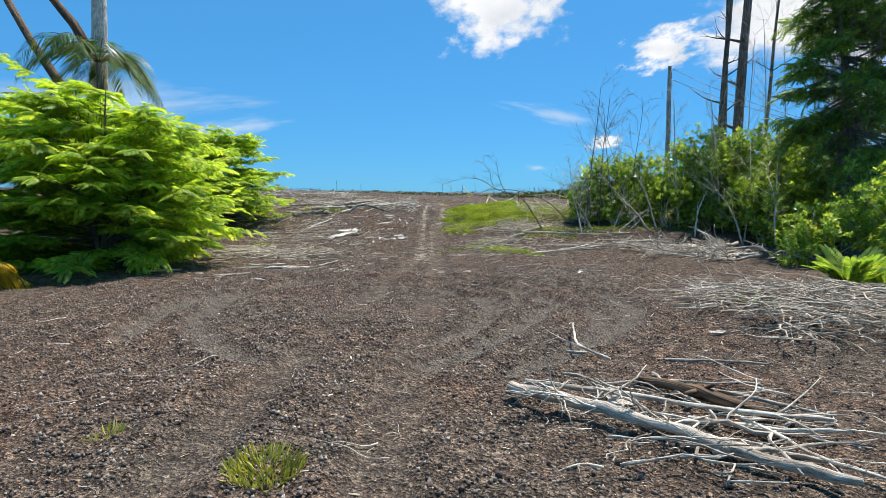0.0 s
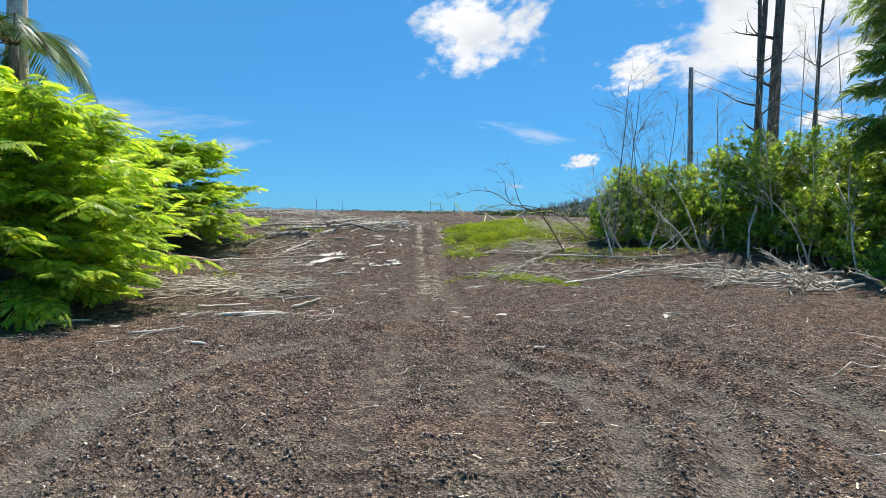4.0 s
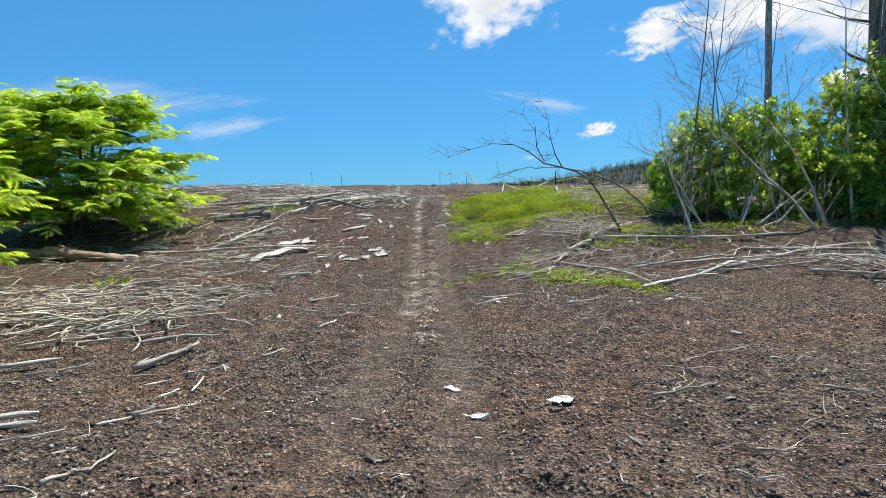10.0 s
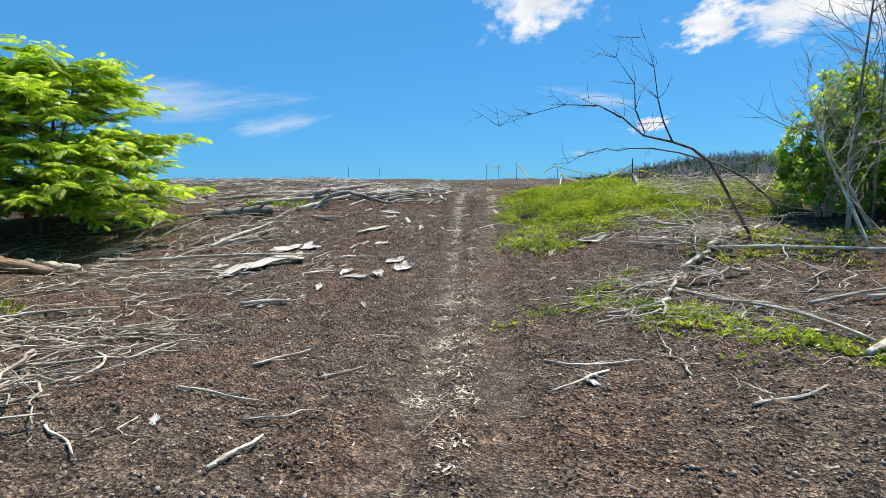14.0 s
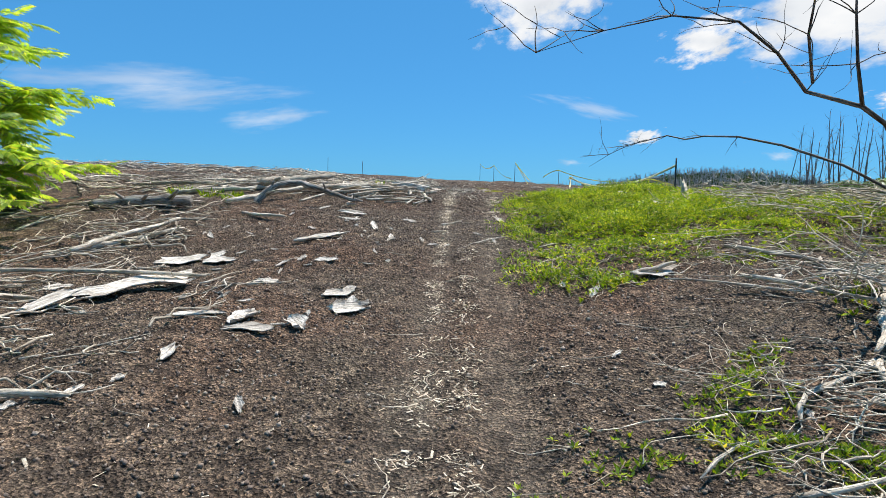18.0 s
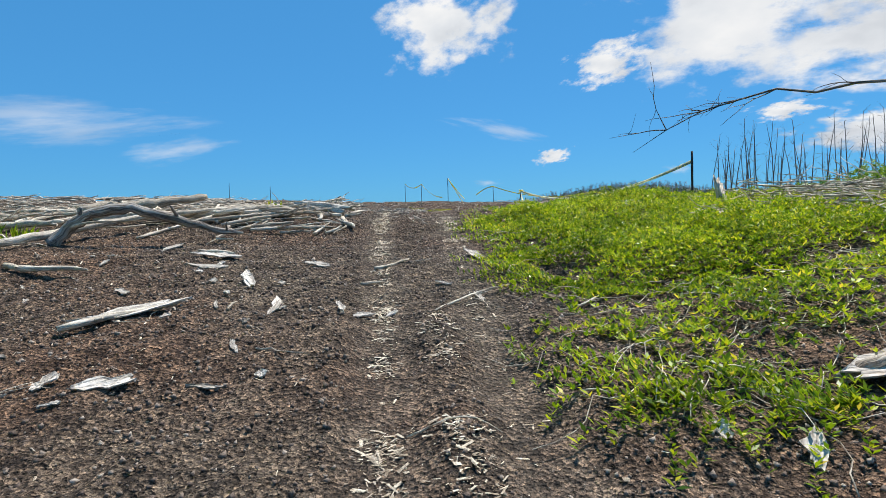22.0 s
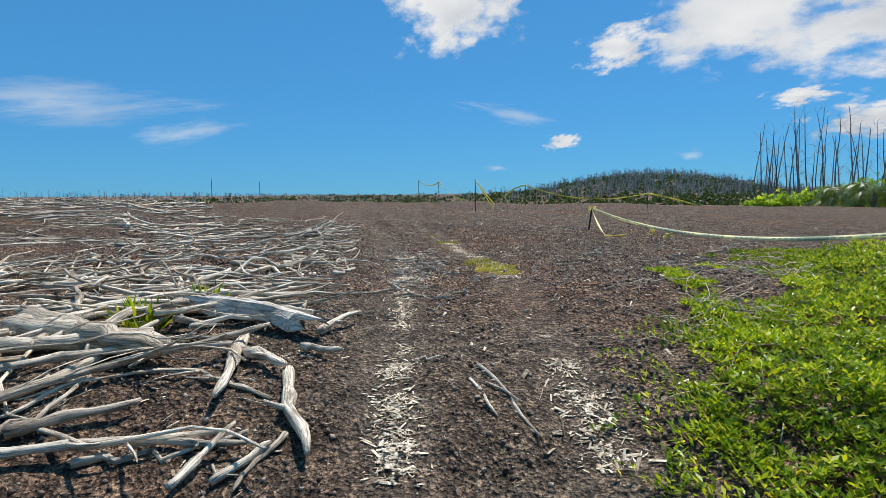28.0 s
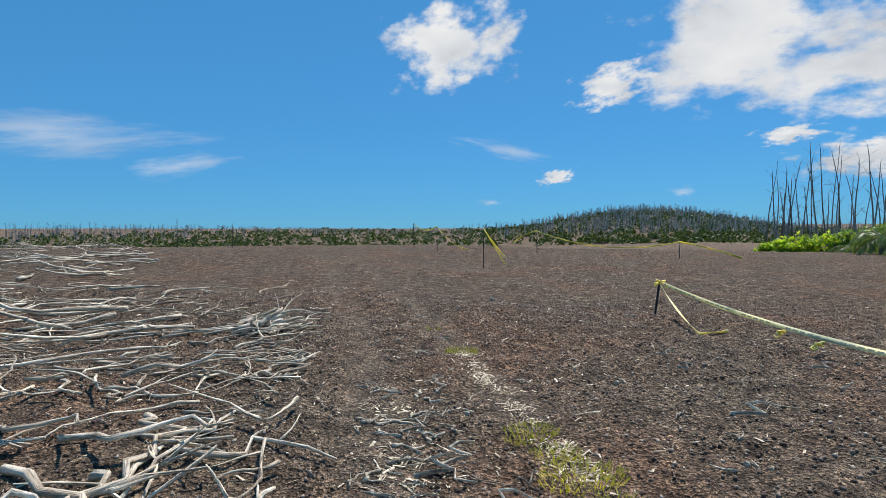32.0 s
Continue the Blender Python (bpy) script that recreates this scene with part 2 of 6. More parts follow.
LEAF_PALM = leaf_material("palm leaflets", (0.06, 0.11, 0.03), (0.1, 0.17, 0.045), (0.2, 0.25, 0.07), 0.35, 0.3)
LEAF_YELLOW = leaf_material("yellowing palm leaflets", (0.3, 0.2, 0.012), (0.5, 0.36, 0.02), (0.6, 0.42, 0.05), 0.45, 0.4)
LEAF_FAR = leaf_material("far foliage", (0.035, 0.065, 0.026), (0.06, 0.095, 0.035), (0.11, 0.14, 0.045), 0.6, 0.25)
STAKE = plain_material("dark painted stake", (0.03, 0.026, 0.026), 0.6)
TAPE_W = leaf_material("pale yellow plastic tape", (0.82, 0.79, 0.6), (0.82, 0.79, 0.6), (0.82, 0.79, 0.6), 0.4, 0.3)
TAPE_K = plain_material("dark tape print", (0.33, 0.32, 0.22), 0.4)
TAPE_Y = leaf_material("bright yellow tape", (0.8, 0.76, 0.3), (0.8, 0.76, 0.3), (0.8, 0.76, 0.3), 0.35, 0.35)
WIRE = plain_material("black cable", (0.02, 0.02, 0.02), 0.5)
METAL = plain_material("galvanised steel", (0.4, 0.4, 0.41), 0.4, 0.2, 20, 1.0)

# ---- mesh helpers ----


def set_grain(me, coords):
    """Coordinates that run along the wood, for streaks and cracks."""
    at = me.attributes.new("grain", "FLOAT_VECTOR", "POINT")
    at.data.foreach_set("vector", np.array(coords, np.float32).ravel())


class Builder:
    """Collects vertices and faces; tubes, leaves and flat pieces are added to it."""

    def __init__(self):
        self.v, self.f, self.g = [], [], []

    def tube(self, pts, radii, sides=6, rough=0.0, rng=random):
        base = len(self.v)
        n = len(pts)
        run = (pts[0][0] * 7.3 + pts[0][1] * 3.1) % 5
        for i, (p, r) in enumerate(zip(pts, radii)):
            p = Vector(p)
            if i:
                run += (p - Vector(pts[i - 1])).length * 0.06
            d = (Vector(pts[min(i + 1, n - 1)]) - Vector(pts[max(i - 1, 0)]))
            d = d.normalized() if d.length > 1e-9 else Vector((0, 0, 1))
            a = d.cross(Vector((0, 0, 1)) if abs(d.z) < 0.9 else Vector((1, 0, 0))).normalized()
            b = d.cross(a)
            for k in range(sides):
                w = 2 * math.pi * k / sides
                rr = r * (1 + rough * rng.uniform(-1, 1))
                self.v.append(tuple(p + a * (math.cos(w) * rr) + b * (math.sin(w) * rr)))
                self.g.append((math.cos(w) * r, math.sin(w) * r, run))
        for i in range(n - 1):
            for k in range(sides):
                k2 = (k + 1) % sides
                self.f.append((base + i * sides + k, base + i * sides + k2, base + (i + 1) * sides + k2, base + (i + 1) * sides + k))
        self.f.append(tuple(base + k for k in range(sides))[::-1])
        self.f.append(tuple(base + (n - 1) * sides + k for k in range(sides)))

    def fork(self, root, pts, radii, sides=5, rough=0.0, rng=random):
        """A tube that grows out of the vertex root of an earlier one."""
        base = len(self.v)
        self.tube(pts, radii, sides, rough, rng)
        self.f.append((root, base, base + 1))

    def slab(self, outline, thick, m):
        """A flat piece with the given 2D outline and thickness, put at the pose m."""
        base, n = len(self.v), len(outline)
        for z in (0.0, thick):
            for x, y in outline:
                self.v.append(tuple(m @ Vector((x, y, z))))
                self.g.append((x, z, y * 0.11))
        self.f.append(tuple(base + i for i in range(n))[::-1])
        self.f.append(tuple(base + n + i for i in range(n)))
        for i in range(n):
            j = (i + 1) % n
            self.f.append((base + i, base + j, base + n + j, base + n + i))

    def mesh(self, name, mat, smooth=True):
        me = bpy.data.meshes.new(name)
        me.from_pydata(self.v, [], self.f)
        me.materials.append(mat)
        if smooth:
            me.polygons.foreach_set("use_smooth", [True] * len(me.polygons))
        if len(self.g) == len(self.v):
            set_grain(me, self.g)
        me.update()
        return me


def array_mesh(name, verts, faces, mat, smooth=False):
    """A mesh from numpy arrays; all faces have the same number of corners."""
    me = bpy.data.meshes.new(name)
    nf, k = faces.shape
    me.vertices.add(len(verts))
    me.vertices.foreach_set("co", np.ascontiguousarray(verts, dtype=np.float32).ravel())
    me.loops.add(nf * k)
    me.loops.foreach_set("vertex_index", np.ascontiguousarray(faces, dtype=np.int32).ravel())
    me.polygons.add(nf)
    me.polygons.foreach_set("loop_start", np.arange(0, nf * k, k, dtype=np.int32))
    if smooth:
        me.polygons.foreach_set("use_smooth", np.ones(nf, dtype=bool))
    me.materials.append(mat)
    me.update(calc_edges=True)
    me.validate()
    return me


def spread(template, faces, mats):
    """Copies a template (n, 3) with faces by an array of 3x4 matrices: one vertex and one face array."""
    mats = np.asarray(mats)
    v = np.einsum("mij,nj->mni", mats[:, :, :3], template) + mats[:, None, :, 3]
    f = faces[None] + (np.arange(len(mats)) * len(template))[:, None, None]
    return v.reshape(-1, 3), f.reshape(-1, faces.shape[1])


def frames(pos, forward, up, scale):
    """3x4 matrices whose y axis is forward and z axis is near up."""
    f = forward / np.maximum(np.linalg.norm(forward, axis=1, keepdims=True), 1e-9)
    r = np.cross(f, up)
    r /= np.maximum(np.linalg.norm(r, axis=1, keepdims=True), 1e-9)
    u = np.cross(r, f)
    s = np.asarray(scale).reshape(-1, 1)
    return np.stack([r * s, f * s, u * s, pos], axis=2)


def part(name, data, parent, label=""):
    ob = new(name, data)
    ob.parent = parent
    if label:
        ob["label"] = label
    return ob


# ---- the ground ----
PROFILE_Y = [-3000, -40, 13.4, 17, 19.2, 21.8, 24.2, 25.7, 27.3, 28.8, 29.8, 31, 32.4, 33, 34.5, 35.5, 36.5, 38, 40, 43.5, 50, 58, 66, 75, 85, 100, 140, 300, 450, 640, 900, 3500]
PROFILE_Z = [0, 0, 0, -0.04, -0.12, -0.2, -0.18, -0.05, 0.15, 0.38, 0.53, 0.79, 1.11, 1.23, 1.36, 1.55, 1.69, 1.8, 1.85, 1.97, 2.3, 2.7, 2.99, 3.04, 3.04, 2.95, 2.0, 0, 8, 19, 22, 22]


def smooth_step(a, b, x):
    t = np.clip((x - a) / (b - a), 0, 1)
    return t * t * (3 - 2 * t)


def height(x, y):
    """The lie of the land, without its small bumps."""
    s = -0.03 * smooth_step(32, 50, y) * (1 - smooth_step(110, 250, y))
    far_left = 0.012 * smooth_step(300, 600, y) * np.clip(-x, 0, 400)
    hill = far_left + 15 * np.exp(-(((x - 150) / 75) ** 2 + ((y - 440) / 90) ** 2))
    # the track lies in a shallow hollow: the ground is higher on both sides of it
    hollow = smooth_step(18.5, 21.5, y) * (1 - smooth_step(26.5, 29, y)) * (0.2 * smooth_step(0.2, 3.0, np.abs(x + 0.7)))
    bank = smooth_step(25.5, 28.5, y) * (1 - smooth_step(31, 35, y)) * 0.36 * smooth_step(0.2, 4.0, x)
    return np.interp(y, PROFILE_Y, PROFILE_Z) + s * np.clip(x, -30 + 24 * smooth_step(50, 66, y), 30) + hill + hollow + bank


RUT_Y = [0, 8, 14, 22.7, 24.9, 30, 32, 35, 39.8, 44, 50.7, 62, 80]
RUT_L = [-1.0, -1.1, -1.1, -1.05, -1.2, -1.5, -1.62, -1.85, -2.0, -2.5, -3.9, -6.0, -9.0]
RUT_R = [0.3, 0.1, -0.05, -0.35, -0.5, -0.72, -0.78, -0.8, -0.72, -1.35, -2.7, -4.8, -7.8]
# turning marks of tyres at the foot of the slope
ARCS = (
    ((-0.47, 14.8), (1.48, 13.2), (2.37, 11.3), (2.67, 10.0), (2.45, 8.9), (1.68, 7.6), (1.15, 6.9)),
    ((0.17, 12.9), (1.09, 12.2), (1.85, 11.3), (1.86, 10.2), (1.17, 8.65), (0.55, 7.6), (0.2, 6.9)),
    ((0.17, 13.2), (1.04, 11.7), (1.11, 10.3), (0.74, 9.0), (0.23, 8.15)),
    ((-0.61, 15.3), (-2.4, 13.9), (-3.3, 11.9), (-3.3, 9.9), (-2.81, 8.6), (-2.1, 7.6), (-1.53, 7.0)),
    ((-1.48, 14.2), (-2.94, 12.5), (-3.75, 10.8), (-3.8, 9.1), (-3.49, 8.0)),
    ((0.18, 15.4), (2.13, 14.1), (3.35, 11.8), (3.21, 10.0), (2.25, 8.3)),
)


def rut(x, y):
    """0 to 1: how far a place lies in a wheel rut."""
    a = np.abs(x - np.interp(y, RUT_Y, RUT_L))
    b = np.abs(x - np.interp(y, RUT_Y, RUT_R))
    d = np.minimum(a, b)
    return 1 - smooth_step(0.1, 0.34, d)


def fine_line(pts, k=6):
    """A smooth line through a few points."""
    q = [pts[0]] + list(pts) + [pts[-1]]
    out = []
    for i in range(1, len(q) - 2):
        for j in range(k):
            t = j / k
            out.append(tuple(0.5 * (2 * b + (c - a) * t + (2 * a - 5 * b + 4 * c - d) * t * t + (3 * b - a - 3 * c + d) * t ** 3) for a, b, c, d in zip(q[i - 1], q[i], q[i + 1], q[i + 2])))
    return out + [pts[-1]]


ARC_LINES = [fine_line(a) for a in ARCS]


def arcs(x, y):
    """How far a place lies in a turning mark, and on the ridge beside it (0 to 1)."""
    w, ridge = np.zeros_like(x), np.zeros_like(x)
    m = (y > 5.5) & (y < 17) & (np.abs(x) < 6)
    if not m.any():
        return w, ridge
    px, py = x[m], y[m]
    d = np.full(px.shape, 9.0)
    for line in ARC_LINES:
        for (x1, y1), (x2, y2) in zip(line, line[1:]):
            vx, vy = x2 - x1, y2 - y1
            t = np.clip(((px - x1) * vx + (py - y1) * vy) / (vx * vx + vy * vy), 0, 1)
            d = np.minimum(d, np.hypot(px - x1 - t * vx, py - y1 - t * vy))
    fade = smooth_step(5.5, 7.5, py)
    w[m] = (1 - smooth_step(0.07, 0.26, d)) * fade
    ridge[m] = np.exp(-((d - 0.3) / 0.1) ** 2) * fade
    # ribs that the tyres raked up all round the turning circle
    r = np.hypot(px + 0.35 + 0.25 * np.sin(0.6 * py), (py - 11.7) / 1.12)
    band = smooth_step(1.5, 2.1, r) * (1 - smooth_step(3.5, 4.3, r)) * fade
    rib = np.sin(r * 21.0 + 1.6 * np.sin(1.1 * px - 0.7 * py) + 0.8 * np.sin(2.3 * py + px))
    broken = 0.55 + 0.45 * np.sin(1.7 * px + 1.2 * np.sin(1.9 * py)) * np.sin(1.3 * py - 0.8 * px)
    w[m] = np.maximum(w[m], np.clip(rib, 0, 1) * band * broken * 0.8)
    ridge[m] = np.maximum(ridge[m], np.clip(-rib, 0, 1) * band * broken * 0.75)
    return w, ridge


def bumps(x, y):
    """Small unevenness in metres; cheap sums of sines with turned axes, calmer in the ruts."""
    z = np.zeros_like(x)
    for k, (fx, fy, ph, amp) in enumerate(((0.55, 0.31, 0.3, 0.05), (-0.42, 0.83, 1.7, 0.04), (1.3, 1.1, 2.2, 0.022), (-2.1, 1.7, 0.9, 0.016), (3.7, 3.1, 4.0, 0.012), (-5.2, 6.1, 1.1, 0.009), (9.1, -7.3, 2.9, 0.008), (13.0, 11.0, 0.2, 0.006))):
        z += amp * np.sin(fx * x + fy * y + ph + 1.3 * np.sin(0.7 * fy * x - 0.9 * fx * y + k))
    return z


def surface(x, y):
    x, y = np.asarray(x, float), np.asarray(y, float)
    near = 1 - smooth_step(60, 140, np.hypot(x, y - 25))
    r = rut(x, y)
    a, ridge = arcs(x, y)
    return height(x, y) + near * (bumps(x, y) * (1 - 0.6 * r) - 0.03 * r - 0.06 * a + 0.055 * ridge)


def surf(x, y):
    return float(surface(np.array([x]), np.array([y]))[0])


def grid_axis(lo, hi, step, far_lo, far_hi):
    core = list(np.arange(lo, hi + step / 2, step))
    s, x, left = step, lo, []
    while x > far_lo:
        s *= 1.22
        x -= s
        left.append(max(x, far_lo))
    s, x, right = step, core[-1], []
    while x < far_hi:
        s *= 1.22
        x += s
        right.append(min(x, far_hi))
    return np.array(left[::-1] + core + right)


def build_ground():
    gx = grid_axis(-7.5, 7.5, 0.085, -3000, 3000)
    gy = grid_axis(1, 46, 0.085, -3000, 3500)
    X, Y = np.meshgrid(gx, gy)
    rng = np.random.default_rng(5)
    jit = rng.uniform(-1, 1, X.shape) * 0.014 * (np.abs(X) < 7.5) * (Y > 1) * (Y < 46)
    Z = surface(X, Y) + jit * (1 - 0.7 * rut(X, Y))
    nx, ny = len(gx), len(gy)
    V = np.stack([X, Y, Z], -1).reshape(-1, 3)
    i = (np.arange(ny - 1)[:, None] * nx + np.arange(nx - 1)[None]).reshape(-1)
    Fc = np.stack([i, i + 1, i + nx + 1, i + nx], -1)
    me = array_mesh("ground", V, Fc, CINDER, True)
    at = me.attributes.new("wear", "FLOAT", "POINT")
    at.data.foreach_set("value", np.clip(np.maximum(0.2 * rut(X, Y), 0.75 * arcs(X, Y)[0]), 0, 1).astype(np.float32).ravel())
    tagged(new("ground", me), "dark brown volcanic cinder ground rising to a low crest", "ground", kind="structure")


build_ground()


def build_gravel():
    """Loose cinder lumps over the nearer ground."""
    rng = np.random.default_rng(11)
    t = np.array([(1, 0, 0), (-0.5, 0.85, 0.05), (-0.55, -0.8, 0), (0.1, 0.05, 0.85), (0, 0, -0.6)], float)
    f = np.array([(0, 1, 3), (1, 2, 3), (2, 0, 3), (1, 0, 4), (2, 1, 4), (0, 2, 4)])
    N = 150000
    y = 3.0 + 45 * rng.random(N) ** 1.1
    x = rng.normal(0, 1, N) * (2.6 + 0.06 * y) - 0.6
    keep = rng.random(N) > np.maximum(0.7 * rut(x, y), 0.95 * arcs(x, y)[0])
    x, y = x[keep], y[keep]
    n = len(x)
    s = (0.008 + 0.02 * rng.random(n) ** 2.0) * (1 - 0.5 * rut(x, y)) + (rng.random(n) < 0.012) * 0.02 * rng.random(n)
    z = surface(x, y) + s * 0.15
    a = rng.normal(0, 1, (n, 3))
    b = rng.normal(0, 1, (n, 3)) + np.array([0, 0, 0.6])
    M = frames(np.stack([x, y, z], -1), a, b, s)
    v, fc = spread(t, f, M)
    tagged(new("gravel", array_mesh("gravel", v, fc, LUMPS)), "loose dark brown cinder lumps on the ground", "gravel", kind="stuff")


build_gravel()

# ---- sky backdrop: clouds ----


def cloud_material(name, top_alpha, edge, grain):
    m, n, l, p = material(name)
    tc = n.new("ShaderNodeTexCoord")
    oi = n.new("ShaderNodeObjectInfo")
    off = n.new("ShaderNodeVectorMath")
    off.operation = "SCALE"
    off.inputs["Scale"].default_value = 37.0
    cmb = n.new("ShaderNodeCombineXYZ")
    for k in range(3):
        l.new(oi.outputs["Random"], cmb.inputs[k])
    l.new(cmb.outputs[0], off.inputs[0])
    add = n.new("ShaderNodeVectorMath")
    l.new(tc.outputs["Object"], add.inputs[0])
    l.new(off.outputs[0], add.inputs[1])
    big = noise_tex(n, l, add.outputs[0], grain, 8, 0.58)
    soft = noise_tex(n, l, add.outputs[0], grain * 0.45, 5, 0.5)
    g = n.new("ShaderNodeVectorMath")
    g.operation = "SUBTRACT"
    g.inputs[1].default_value = (0.5, 0.5, 0.0)
    l.new(tc.outputs["Generated"], g.inputs[0])
    flat = n.new("ShaderNodeVectorMath")
    flat.operation = "MULTIPLY"
    flat.inputs[1].default_value = (2.0, 2.0, 0.0)
    l.new(g.outputs[0], flat.inputs[0])
    ln = n.new("ShaderNodeVectorMath")
    ln.operation = "LENGTH"
    l.new(flat.outputs[0], ln.inputs[0])
    # body = noise - distance from the middle
    a = n.new("ShaderNodeMath")
    a.operation = "MULTIPLY_ADD"
    l.new(big.outputs[0], a.inputs[0])
    a.inputs[1].default_value, a.inputs[2].default_value = 1.9, -0.22
    b = n.new("ShaderNodeMath")
    b.operation = "SUBTRACT"
    l.new(a.outputs[0], b.inputs[0])
    l.new(ln.outputs["Value"], b.inputs[1])
    al = n.new("ShaderNodeMapRange")
    al.interpolation_type = "SMOOTHSTEP"
    al.inputs[1].default_value, al.inputs[2].default_value, al.inputs[4].default_value = 0.0, edge, top_alpha
    l.new(b.outputs[0], al.inputs[0])
    shade = ramp(n, ((0.3, (0.58, 0.62, 0.68)), (0.5, (0.84, 0.87, 0.91)), (0.66, (1.0, 1.0, 1.0))))
    l.new(soft.outputs[0], shade.inputs[0])
    em = n.new("ShaderNodeEmission")
    em.inputs["Strength"].default_value = CLOUD_GLOW
    l.new(shade.outputs[0], em.inputs[0])
    tr = n.new("ShaderNodeBsdfTransparent")
    mx = n.new("ShaderNodeMixShader")
    l.new(al.outputs[0], mx.inputs[0])
    l.new(tr.outputs[0], mx.inputs[1])
    l.new(em.outputs[0], mx.inputs[2])
    l.new(mx.outputs[0], n["Material Output"].inputs[0])
    return m


CLOUD_GLOW = 0.78
CLOUD_PUFF = cloud_material("cumulus", 1.0, 0.48, 2.6)
CLOUD_WISP = cloud_material("cirrus wisps", 0.42, 0.9, 1.6)
CLOUDS = (
    # azimuth, elevation, width, height, turn (degrees), distance, material
    (3.0, 18.6, 17, 11.5, -10, 2600, CLOUD_PUFF),
    (18.0, 14.2, 11, 5.6, -14, 2650, CLOUD_PUFF),
    (28.5, 17.0, 27, 15, 0, 2750, CLOUD_PUFF),
    (37.0, 13.5, 24, 12, 0, 2800, CLOUD_PUFF),
    (45.0, 19.0, 26, 16, 0, 2850, CLOUD_PUFF),
    (31.8, 8.7, 7, 2.2, -4, 2600, CLOUD_PUFF),
    (37.5, 6.5, 13, 5, 0, 2820, CLOUD_PUFF),
    (12.7, 6.2, 4.6, 2.4, -12, 2600, CLOUD_PUFF),
    (23.7, 4.5, 3.6, 1.5, 4, 2600, CLOUD_WISP),
    (6.5, 4.0, 3.6, 1.2, 4, 2600, CLOUD_WISP),
    (-33.5, 9.6, 24, 4.0, -5, 2600, CLOUD_WISP),
    (-28.5, 8.6, 22, 3.4, -8, 2620, CLOUD_WISP),
    (-21.5, 7.2, 13, 3.0, -9, 2640, CLOUD_WISP),
    (7.5, 8.9, 14, 2.4, 12, 2600, CLOUD_WISP),
)
for az, el, wd, ht, turn, dist, mat in CLOUDS:
    me = array_mesh("cloud", np.array([(-1, -1, 0), (1, -1, 0), (1, 1, 0), (-1, 1, 0)], float), np.array([(0, 1, 2, 3)]), mat)
    a, e = radians(az), radians(el)
    d = Vector((math.sin(a) * math.cos(e), math.cos(a) * math.cos(e), math.sin(e)))
    ob = new("cloud", me)
    ob.matrix_world = look(d * dist, (0, 0, 0), turn) @ pose(0, 0, 0, 0, 180, 0) @ Matrix.Diagonal((dist * math.tan(radians(wd / 2)), dist * math.tan(radians(ht / 2)), 1, 1))
    tagged(ob, "white fair-weather cloud low in the blue sky" if mat is CLOUD_PUFF else "thin white wisp of cloud in the blue sky", "cloud", "clouds", "structure")

# ---- plants ----
DIAMOND = np.array([(0, 0, 0), (0.17, 0.45, 0.035), (0, 1, -0.05), (-0.17, 0.45, 0.035)], float)
BROAD = np.array([(0, 0, 0), (0.27, 0.42, 0.05), (0, 1, -0.08), (-0.27, 0.42, 0.05)], float)
QUAD = np.array([(0, 1, 2, 3)])


def unit(v):
    return v / np.maximum(np.linalg.norm(v, axis=-1, keepdims=True), 1e-9)


def compound_leaf(pairs=9, droop=0.35, width=0.42):
    """A feathered leaf 1 long along y: leaflets on both sides of a rib."""
    v, f = [], []
    for i in range(pairs):
        t = 0.12 + 0.86 * i / (pairs - 1)
        z = -droop * t * t
        ln = width * (0.65 + 0.6 * math.sin(math.pi * (0.15 + 0.75 * t)))
        for side in (-1, 1):
            b = len(v)
            ang = radians(62 - 22 * t)
            dx, dy = side * math.sin(ang), math.cos(ang)
            px, py = -dy * 0.2, dx * 0.2
            v += [(0, t, z), (dx * ln * 0.45 + px * ln, t + dy * ln * 0.45 + py * ln, z - 0.14 * ln), (dx * ln * 0.9, t + dy * ln * 0.9, z - 0.5 * ln), (dx * ln * 0.45 - px * ln, t + dy * ln * 0.45 - py * ln, z - 0.14 * ln)]
            f.append((b, b + 1, b + 2, b + 3))
    b = len(v)
    v += [(-0.008, 0, 0), (0.008, 0, 0), (0.004, 1, -droop), (-0.004, 1, -droop)]
    f.append((b, b + 1, b + 2, b + 3))
    return np.array(v), np.array(f)


def limb(rng, start, direction, length, r0, r1, bend=0.25, lift=0.0, n=7):
    """A crooked tapering line of points with radii."""
    p, d = Vector(start), Vector(direction).normalized()
    pts, rad = [tuple(p)], [r0]
    for i in range(1, n):
        d = (d + Vector((rng.uniform(-bend, bend), rng.uniform(-bend, bend), rng.uniform(-bend, bend) * 0.7 + lift))).normalized()
        p = p + d * (length / (n - 1))
        pts.append(tuple(p))
        rad.append(r0 + (r1 - r0) * i / (n - 1))
    return pts, rad


def thing(name, x, y, z, label, category, group=""):
    ob = new(name)
    ob.location = (x, y, z)
    ob.empty_display_size = 0.2
    return tagged(ob, label, category, group)


